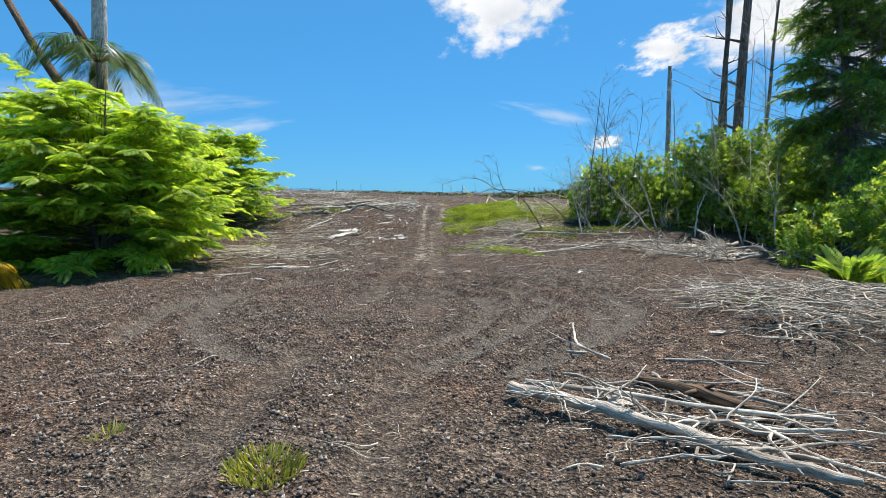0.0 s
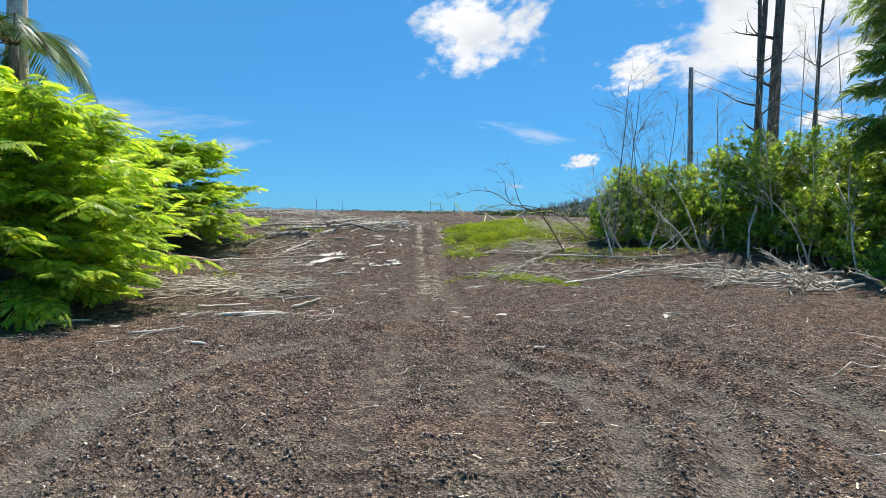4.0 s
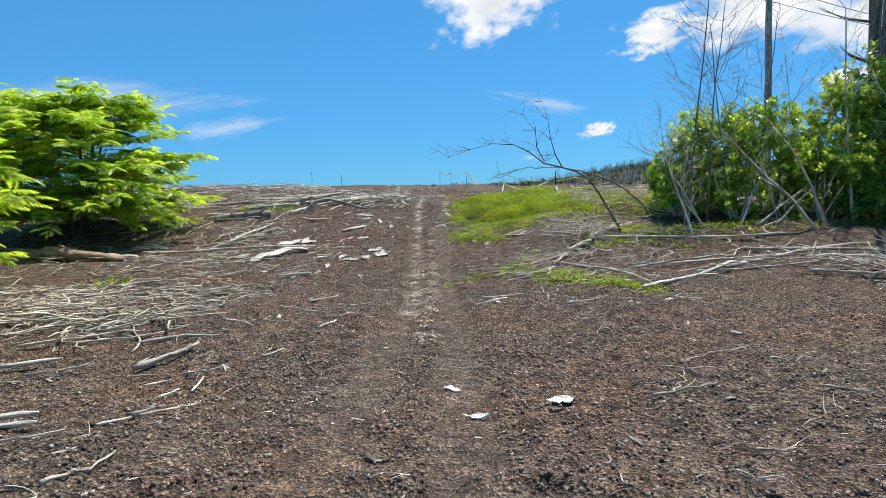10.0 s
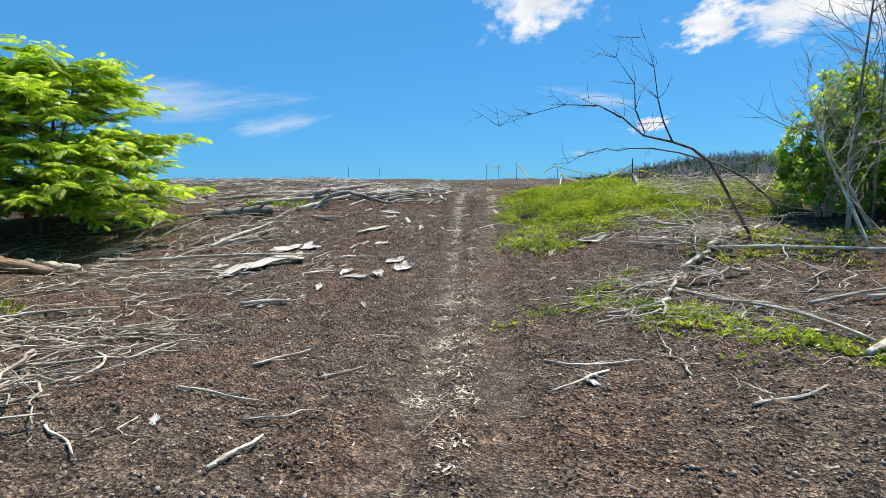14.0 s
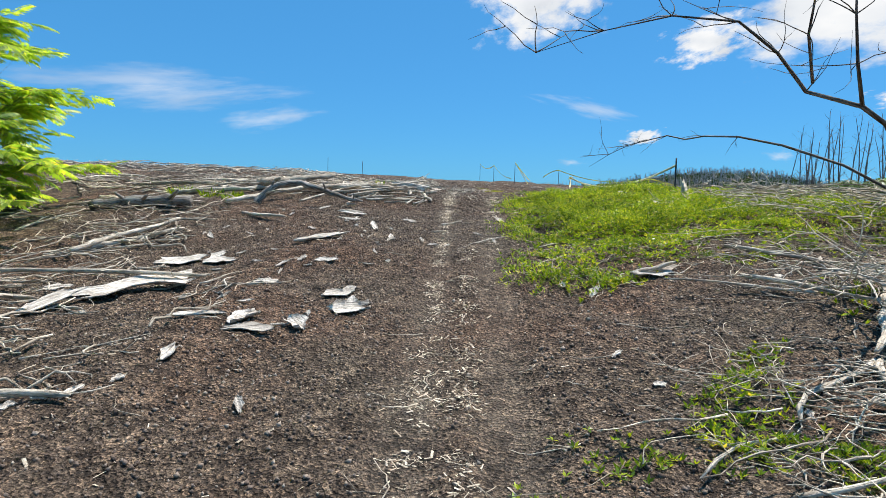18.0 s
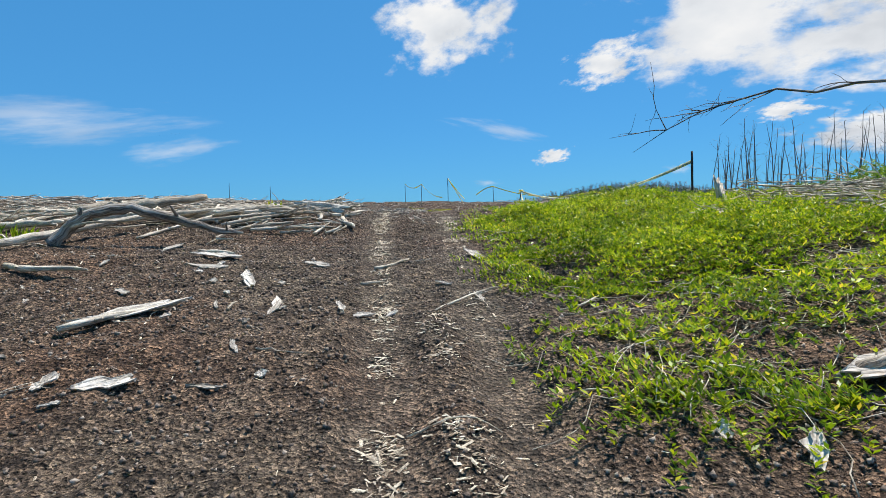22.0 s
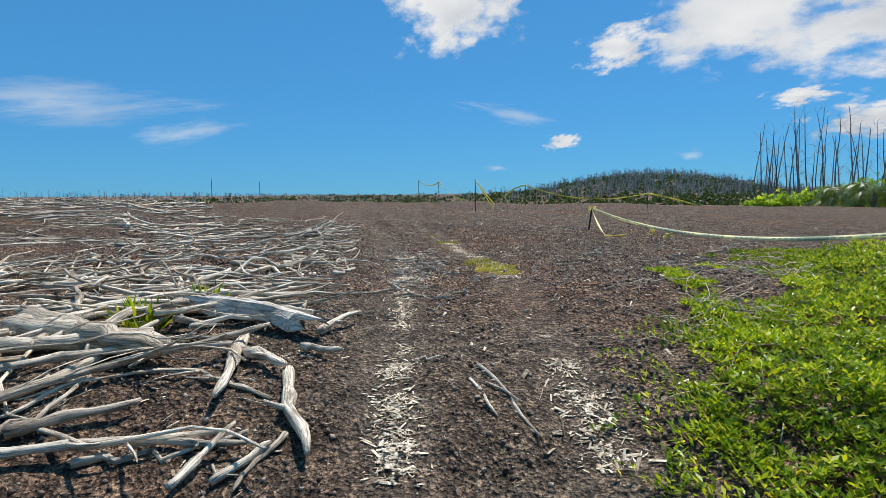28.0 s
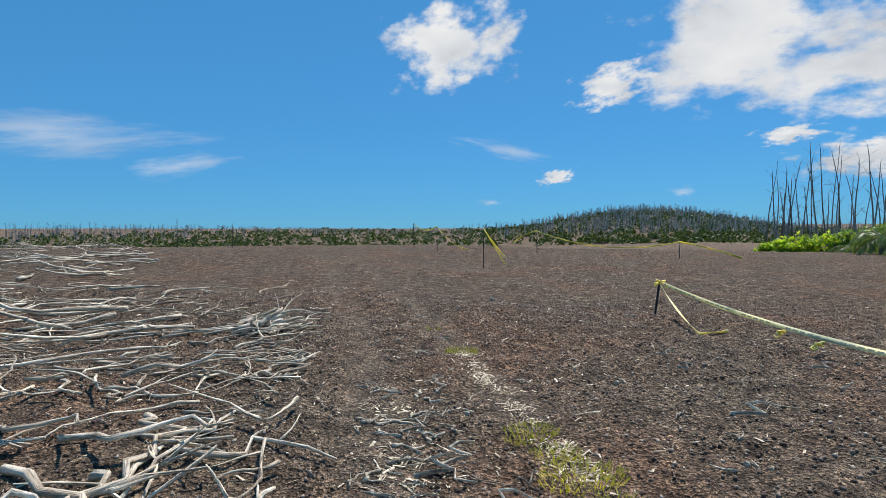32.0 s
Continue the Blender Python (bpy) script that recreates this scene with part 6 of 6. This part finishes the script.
def stick_stuff(name, xr, yr, count, lr, rr, main, seed, label, spread_a=35, lift=0.12, mat=None, power=1.0, keep=None, kinky=0.38):
    """Sticks past counting, each with its own bends, joined."""
    rng = random.Random(seed)
    b = Builder()
    for _ in range(count):
        x = xr[0] + (xr[1] - xr[0]) * rng.random() ** power
        y = rng.uniform(*yr)
        if keep and not keep(x, y):
            continue
        ln = rng.uniform(*lr)
        a = radians(main + rng.gauss(0, spread_a)) + (math.pi if rng.random() < 0.5 else 0)
        n = 8
        if keep and not keep(x + math.cos(a) * ln, y + math.sin(a) * ln):
            a += math.pi
        up = rng.uniform(0.0, lift)
        tilt = rng.uniform(-0.06, 0.12)
        pts, rad = [], []
        r0 = rng.uniform(*rr)
        for i in range(n):
            t = i / (n - 1)
            pts.append((x, y, surf(x, y) + r0 + up + tilt * t * ln))
            rad.append(r0 * (1 - 0.6 * t) * rng.uniform(0.8, 1.2))
            a += rng.gauss(0, kinky)
            x += math.cos(a) * ln / (n - 1)
            y += math.sin(a) * ln / (n - 1)
        b0 = len(b.v)
        b.tube(pts, rad, 5, 0.1, rng)
        if rng.random() < 0.5:
            i = rng.randint(1, 3)
            q, r2 = limb(rng, pts[i], (math.cos(a + rng.choice((-1, 1)) * 0.9), math.sin(a + 0.8), 0.12), ln * 0.35, rad[i] * 0.7, 0.003, 0.25, -0.03, 4)
            b.fork(b0 + i * 5, q, r2, 4)
    tagged(new(name, b.mesh(name, mat or DRIFT_STUFF)), label, "dead wood", kind="stuff")


def off_track(x, y):
    return x < float(np.interp(y, RUT_Y, RUT_L)) - 0.5


def patchy(x, y):
    return off_track(x, y) and math.sin(x * 1.7 + 1.3 * math.sin(y * 0.9)) + math.sin(y * 1.9 + x * 0.6) > -0.35


stick_stuff("stick_field", (-13, -2.6), (35.6, 38.8), 300, (0.3, 1.7), (0.006, 0.03), 8, 501, "dense field of bleached sticks and limbs on the slope", keep=off_track)
stick_stuff("thin_stick_field", (-12, -2.6), (38.5, 48), 560, (0.3, 1.2), (0.005, 0.019), 12, 511, "bleached crooked twigs strewn over the upper slope", 60, 0.08, keep=patchy, kinky=0.24)
stick_stuff("far_stick_field", (-24, -4.0), (44, 62), 420, (0.8, 2.6), (0.012, 0.04), 8, 502, "bleached sticks strewn along the far slope", keep=lambda x, y: x < -4.5 - (y - 44) * 0.5)
stick_stuff("slope_sticks", (-13, -3.0), (25, 33.5), 640, (0.2, 1.1), (0.004, 0.016), 10, 503, "bleached sticks strewn over the lower slope", 50, keep=lambda x, y: x < -5.6 or (y < 29.2 and x < -3.4 and math.sin(x * 2.3 + y * 3.1) > -0.1))
stick_stuff("lower_sticks", (-10.0, -4.2), (19.8, 24.2), 400, (0.3, 1.3), (0.005, 0.02), 6, 504, "tangle of thin bleached twigs on dark cinders", 70, 0.1)
stick_stuff("near_twigs", (1.5, 3.9), (4.4, 6.6), 34, (0.2, 0.9), (0.004, 0.012), -25, 505, "tangle of pale twigs heaped beside the track", 30, 0.14)
stick_stuff("brush_heap", (4.4, 7.6), (8.4, 11.8), 320, (0.6, 1.7), (0.006, 0.016), 12, 506, "heap of tangled pale brush on dark cinders", 60, 0.35)
stick_stuff("branch_tangle", (0.9, 3.7), (23.5, 26.4), 150, (0.25, 1.1), (0.003, 0.009), 35, 512, "tangle of pale twigs over sparse creepers beside the track", 60, 0.3)
stick_stuff("limb_twigs", (2.0, 5.2), (27.4, 30.2), 70, (0.4, 1.5), (0.003, 0.008), -8, 513, "fine pale twigs lying over the green creepers", 30, 0.35)
stick_stuff("brush_edge", (3.6, 9.5), (24.4, 28.6), 30, (0.4, 1.6), (0.005, 0.02), 14, 508, "pale twigs and limbs below the shrubs", 75, 0.15)
stick_stuff("brush_field", (4.0, 9.5), (30.5, 37), 420, (0.6, 2.2), (0.006, 0.018), 20, 509, "tangled dry brush beyond the green creepers", 45, 0.45)
stick_stuff("stray_twigs", (-7, 6), (4, 50), 620, (0.1, 0.5), (0.003, 0.007), 0, 510, "thin stray twigs on bare cinders", 60, 0.02)


def chip_stuff():
    """Pale wood chips along the wheel ruts, and stray ones elsewhere."""
    nr = np.random.default_rng(600)
    t = np.array([(-0.5, -0.2, 0), (0.5, -0.25, 0), (0.55, 0.2, 0.02), (-0.45, 0.22, 0.03), (-0.4, -0.15, 0.04), (0.44, -0.2, 0.05), (0.36, 0.18, 0.06), (-0.4, 0.16, 0.06)], float)
    f = np.array([(0, 1, 5, 4), (1, 2, 6, 5), (2, 3, 7, 6), (3, 0, 4, 7), (4, 5, 6, 7)])
    X, Y = [], []

    def strip(n, y0, y1, line, off, wide, power=1.0):
        y = y0 + (y1 - y0) * nr.random(n) ** power
        clump = (np.sin(y * 2.7 + off * 9) + np.sin(y * 6.1 + 1.3) + np.sin(y * 13.7 + off * 5)) * 0.3 + 0.42
        k = nr.random(n) < clump
        y = y[k]
        X.append(np.interp(y, RUT_Y, line) + off + nr.normal(0, wide, len(y)))
        Y.append(y)

    mid = [(a + b) / 2 for a, b in zip(RUT_L, RUT_R)]
    strip(3800, 21.5, 28, RUT_L, 0.05, 0.1)
    strip(5600, 19.5, 30.8, mid, 0.02, 0.075)
    strip(5200, 28, 36, RUT_L, 0.0, 0.06)
    strip(900, 29, 36, RUT_R, -0.02, 0.1)
    strip(4600, 33.5, 39.5, RUT_L, 0.05, 0.055)
    strip(2400, 33.8, 36, RUT_R, 0.0, 0.08)
    strip(4200, 38.8, 43.8, RUT_R, 0.0, 0.08)
    strip(700, 36, 46, mid, 0.0, 0.35)
    strip(1500, 38.4, 41.6, RUT_L, 0.15, 0.2)
    strip(500, 4, 21, mid, 0.0, 0.7)
    big = 4600
    X.append(nr.uniform(-6, 7, big))
    Y.append(nr.uniform(35, 60, big))
    n = 9000
    X.append(nr.uniform(-7, 4.5, n))
    Y.append(nr.uniform(3, 56, n))
    x, y = np.concatenate(X), np.concatenate(Y)
    n = len(x)
    a = nr.uniform(0, 6.3, n)
    fwd = np.stack([np.cos(a), np.sin(a), nr.normal(0, 0.2, n)], -1)
    up = np.array([0, 0, 1.0]) + 0.25 * nr.normal(0, 1, (n, 3))
    M = frames(np.stack([x, y, surface(x, y) + 0.006], -1), fwd, up, 0.009 + 0.05 * nr.random(n) ** 3.0)
    M[:, :, 0] *= nr.uniform(0.5, 1.9, (n, 1))
    M[:, :, 1] *= nr.uniform(0.25, 1.0, (n, 1))
    v, fc = spread(t, f, M)
    tagged(new("wood_chips", array_mesh("wood_chips", v, fc, CHIPS)), "pale wood chips strewn in the wheel ruts", "wood chips", kind="stuff")


chip_stuff()


def leaning_limb():
    """A dead limb that leans out over the track's side."""
    rng = random.Random(12)
    ob = thing("leaning_limb", 4.2, 28.2, surf(4.2, 28.2), "dead leafless limb leaning from the ground over creepers", "dead limb")
    o = Vector((4.2, 28.2, surf(4.2, 28.2)))
    main = [(4.2, 28.2, 0.28), (4.0, 28.05, 0.8), (3.71, 27.9, 1.25), (3.4, 27.65, 1.7), (3.1, 27.4, 2.05), (2.7, 26.95, 2.24), (2.3, 26.6, 2.33), (1.85, 26.6, 2.45), (1.5, 26.35, 2.7), (1.1, 26.1, 2.87), (0.6, 26.05, 2.9), (0.1, 26.0, 2.78), (-0.4, 26.0, 2.62)]
    b = Builder()
    b.tube([tuple(Vector(p) - o) for p in main], [0.038, 0.033, 0.029, 0.026, 0.024, 0.022, 0.02, 0.016, 0.013, 0.01, 0.007, 0.004, 0.002], 8, 0.06, rng)
    part("stem", b.mesh("stem", BARK_DARK), ob)
    up = [(2.3, 26.6, 2.33), (2.1, 26.35, 2.62), (1.98, 26.2, 2.95), (1.9, 26.1, 3.4), (1.75, 26.0, 3.8)]
    up2 = [(1.85, 26.5, 2.5), (1.65, 26.2, 2.8), (1.6, 26.0, 3.15), (1.3, 25.8, 3.5)]
    t = Builder()
    t.tube([tuple(Vector(p) - o) for p in up], [0.017, 0.013, 0.009, 0.006, 0.002], 6, 0.05, rng)
    part("side_branch", t.mesh("side_branch", BARK_DARK), ob)
    t = Builder()
    t.tube([tuple(Vector(p) - o) for p in up2], [0.013, 0.01, 0.007, 0.003], 6, 0.05, rng)
    part("side_branch", t.mesh("side_branch", BARK_DARK), ob)
    for src in (main[7:], up[1:], up2[1:]):
        for i, p in enumerate(src):
            for _ in range(3):
                t = Builder()
                q, rr = limb(rng, Vector(p) - o, (rng.uniform(-1.1, 0.5), rng.uniform(-0.7, 0.5), rng.uniform(-0.25, 0.7)), rng.uniform(0.25, 0.8), 0.005, 0.0012, 0.32, 0.0, 7)
                t.tube(q, rr, 4)
                if rng.random() < 0.7:
                    q2, r2 = limb(rng, q[3], (rng.uniform(-1, 0.6), rng.uniform(-0.6, 0.6), rng.uniform(-0.3, 0.6)), rng.uniform(0.2, 0.5), 0.0035, 0.001, 0.32, 0.0, 5)
                    t.fork(3 * 4, q2, r2, 4)
                part("twig", t.mesh("twig", BARK_DARK), ob)


leaning_limb()


def overhanging_limb():
    """A long thin dead limb that reaches out of the shrubs over the creepers."""
    rng = random.Random(33)
    o = Vector((5.6, 30.2, surf(5.6, 30.2)))
    ob = thing("overhanging_limb", *o, "long thin dead limb reaching from shrubs over creepers", "dead limb")
    main = [(5.6, 30.2, 0.6), (5.3, 30.2, 1.3), (4.8, 30.3, 1.8), (4.3, 30.5, 2.13), (3.5, 30.65, 2.42), (2.9, 30.75, 2.55), (2.48, 31.0, 2.58), (2.27, 31.2, 2.55), (2.04, 31.4, 2.63), (1.81, 31.6, 2.58), (1.5, 31.7, 2.5), (1.19, 31.8, 2.34), (0.89, 31.9, 2.14)]
    b = Builder()
    b.tube([tuple(Vector(p) - o) for p in main], [0.028, 0.026, 0.023, 0.02, 0.018, 0.015, 0.013, 0.012, 0.01, 0.008, 0.006, 0.004, 0.002], 7, 0.06, rng)
    part("stem", b.mesh("stem", BARK_DARK), ob)
    for i in (5, 6, 8, 9, 9, 9, 10, 10, 11, 11):
        t = Builder()
        q, rr = limb(rng, Vector(main[i]) - o, (rng.uniform(-1.2, -0.2), rng.uniform(-0.3, 0.6), rng.uniform(-0.6, 0.9)), rng.uniform(0.25, 0.7), 0.006, 0.0015, 0.32, 0.0, 7)
        t.tube(q, rr, 4)
        for _ in range(2):
            j = rng.randint(1, 4)
            q2, r2 = limb(rng, q[j], (rng.uniform(-1, 0.3), rng.uniform(-0.4, 0.5), rng.uniform(-0.7, 0.8)), rng.uniform(0.12, 0.3), 0.003, 0.001, 0.35, 0.0, 5)
            t.fork(j * 4, q2, r2, 4)
        part("twig", t.mesh("twig", BARK_DARK), ob)


overhanging_limb()


def dead_branch(x, y, ax, ay, az, ln, r, seed, label="pale dead branch propped among the shrubs"):
    rng = random.Random(seed)
    ob = thing("dead_branch", x, y, surf(x, y), label, "branch", "dead branches")
    b = Builder()
    pts, rad = limb(rng, (0, 0, 0.02), (ax, ay, az), ln, r, r * 0.25, 0.14, 0.0, 9)
    b.tube(pts, rad, 7, 0.08, rng)
    part("stem", b.mesh("stem", DRIFT), ob)
    for _ in range(6):
        t = Builder()
        i = rng.randint(3, 8)
        q, rr = limb(rng, pts[i], (ax + rng.uniform(-0.8, 0.8), ay + rng.uniform(-0.8, 0.8), az + rng.uniform(-0.4, 0.6)), ln * rng.uniform(0.15, 0.4), rad[i] * 0.6, 0.003, 0.25, 0, 5)
        t.tube(q, rr, 5)
        part("twig", t.mesh("twig", DRIFT), ob)


def fallen_branch(x, y, turn, ln, r, seed, twigs=30, lift=0.3, thin=0.009, label="fallen pale branch with a fan of bare twigs"):
    """A branch lying on the ground whose twigs fan out and stand up."""
    rng = random.Random(seed)
    ob = thing("fallen_branch", x, y, surf(x, y), label, "branch", "fallen branches")
    a = radians(turn)
    pts, rad = limb(rng, (0, 0, 0.06), (math.cos(a), math.sin(a), 0.03), ln, r, r * 0.2, 0.16, 0.0, 10)
    pts = [(px, py, max(0.04, surf(x + px, y + py) - surf(x, y) + 0.05 + lift * 0.4 * rng.random())) for px, py, pz in pts]
    b = Builder()
    b.tube(pts, rad, 7, 0.08, rng)
    part("stem", b.mesh("stem", DRIFT), ob)
    for _ in range(twigs):
        i = rng.randint(2, 9)
        a2 = a + rng.gauss(0, 0.65)
        t = Builder()
        q, rr = limb(rng, pts[i], (math.cos(a2), math.sin(a2), rng.uniform(-0.1, lift * 2)), ln * rng.uniform(0.15, 0.45), max(thin, rad[i] * 0.62), thin * 0.5, 0.4, -0.03, 8)
        t.tube(q, rr, 5)
        for _ in range(2):
            j = rng.randint(2, 5)
            a3 = a2 + rng.gauss(0, 0.8)
            q2, r2 = limb(rng, q[j], (math.cos(a3), math.sin(a3), rng.uniform(-0.15, lift)), ln * rng.uniform(0.06, 0.22), thin * 0.75, thin * 0.3, 0.45, -0.03, 6)
            t.fork(j * 5, q2, r2, 4)
        part("twig", t.mesh("twig", DRIFT), ob)


BRANCHES_A = ((10.8, 22, 205, 3.6, 0.04), (10.2, 20.6, 190, 3.2, 0.035), (9.6, 22.6, 240, 3, 0.035), (11.6, 23.5, 185, 3.4, 0.04), (8.6, 24.6, 200, 2.8, 0.035), (12, 21.2, 215, 3, 0.035), (7.4, 10.4, 170, 2.6, 0.025), (7.6, 9.6, 195, 2.8, 0.028), (7, 11.4, 200, 2.4, 0.022), (7.9, 10.9, 182, 2.9, 0.025), (3.4, 29.2, 255, 2.6, 0.02), (4.6, 29, 215, 3, 0.025), (5.8, 31.4, 150, 2.6, 0.02), (6.4, 33.2, 190, 2.6, 0.02))
BRANCHES_B = ((5, 34.4, 200, 2.4, 0.018), (9, 26.6, 195, 2.6, 0.03), (2.9, 5.2, 160, 1.6, 0.02), (9.9, 23.4, 170, 3, 0.05), (10.6, 21.6, 160, 2.6, 0.05), (8.9, 22.2, 200, 2.4, 0.045), (7.6, 25.6, 185, 2.6, 0.04), (6.2, 26.6, 195, 2.4, 0.04), (9.6, 24.6, 215, 3.2, 0.05), (3.4, 26.4, 220, 2, 0.03), (4.6, 25.2, 175, 2.2, 0.03), (5.4, 27.4, 190, 2.4, 0.035), (11.3, 24.8, 200, 3, 0.05))
for k, (bx, by, turn, ln, br) in enumerate(BRANCHES_A + BRANCHES_B):
    bank = bx > 7 and by > 19
    if (bank and bx < 9.5) or (4.5 < bx < 7 and 25 < by < 28):
        continue
    fallen_branch(bx, by, turn, ln, br * (1.5 if bank else 1.0), 760 + k, 9 if bank else 20, 0.4 if bank else 0.28, 0.014 if bank else 0.01)
rb = random.Random(830)
for k in range(4):
    fallen_branch(rb.uniform(9.0, 11.5), rb.uniform(19.4, 23.6), rb.uniform(150, 235), rb.uniform(1.8, 3.2), rb.uniform(0.04, 0.07), 831 + k, 10, 0.5, 0.018)
for k, row in enumerate(((8.6, 27.2, -0.5, 0.2, 0.8, 3.4, 0.05), (9.0, 27.3, -0.3, 0.3, 0.9, 3.0, 0.04), (10.4, 26.8, 0.15, 0.4, 0.9, 3.6, 0.045), (6.4, 28.6, -0.35, 0.1, 0.9, 1.9, 0.04), (7.3, 28.3, 0.3, 0.2, 0.6, 1.6, 0.035), (7.6, 28.0, 0.7, 0.3, 0.5, 1.5, 0.04), (11.8, 25.4, -0.2, 0.2, 0.9, 3.3, 0.045), (6.1, 28.8, 0.2, 0.1, 0.9, 1.6, 0.03), (12.6, 24.3, 0.1, 0.3, 0.9, 3.5, 0.04), (8.0, 27.9, 0.6, 0.1, 0.5, 1.3, 0.035))):
    dead_branch(*row, 700 + k)
for k in range(6):
    dead_branch(rb.uniform(5.6, 9.6), rb.uniform(27.2, 29.0), rb.uniform(-0.8, 0.6), rb.uniform(-0.5, 0.2), rb.uniform(0.4, 1.0), rb.uniform(1.3, 2.6), rb.uniform(0.014, 0.024), 850 + k, "thin pale dead stem leaning out of the shrubs")
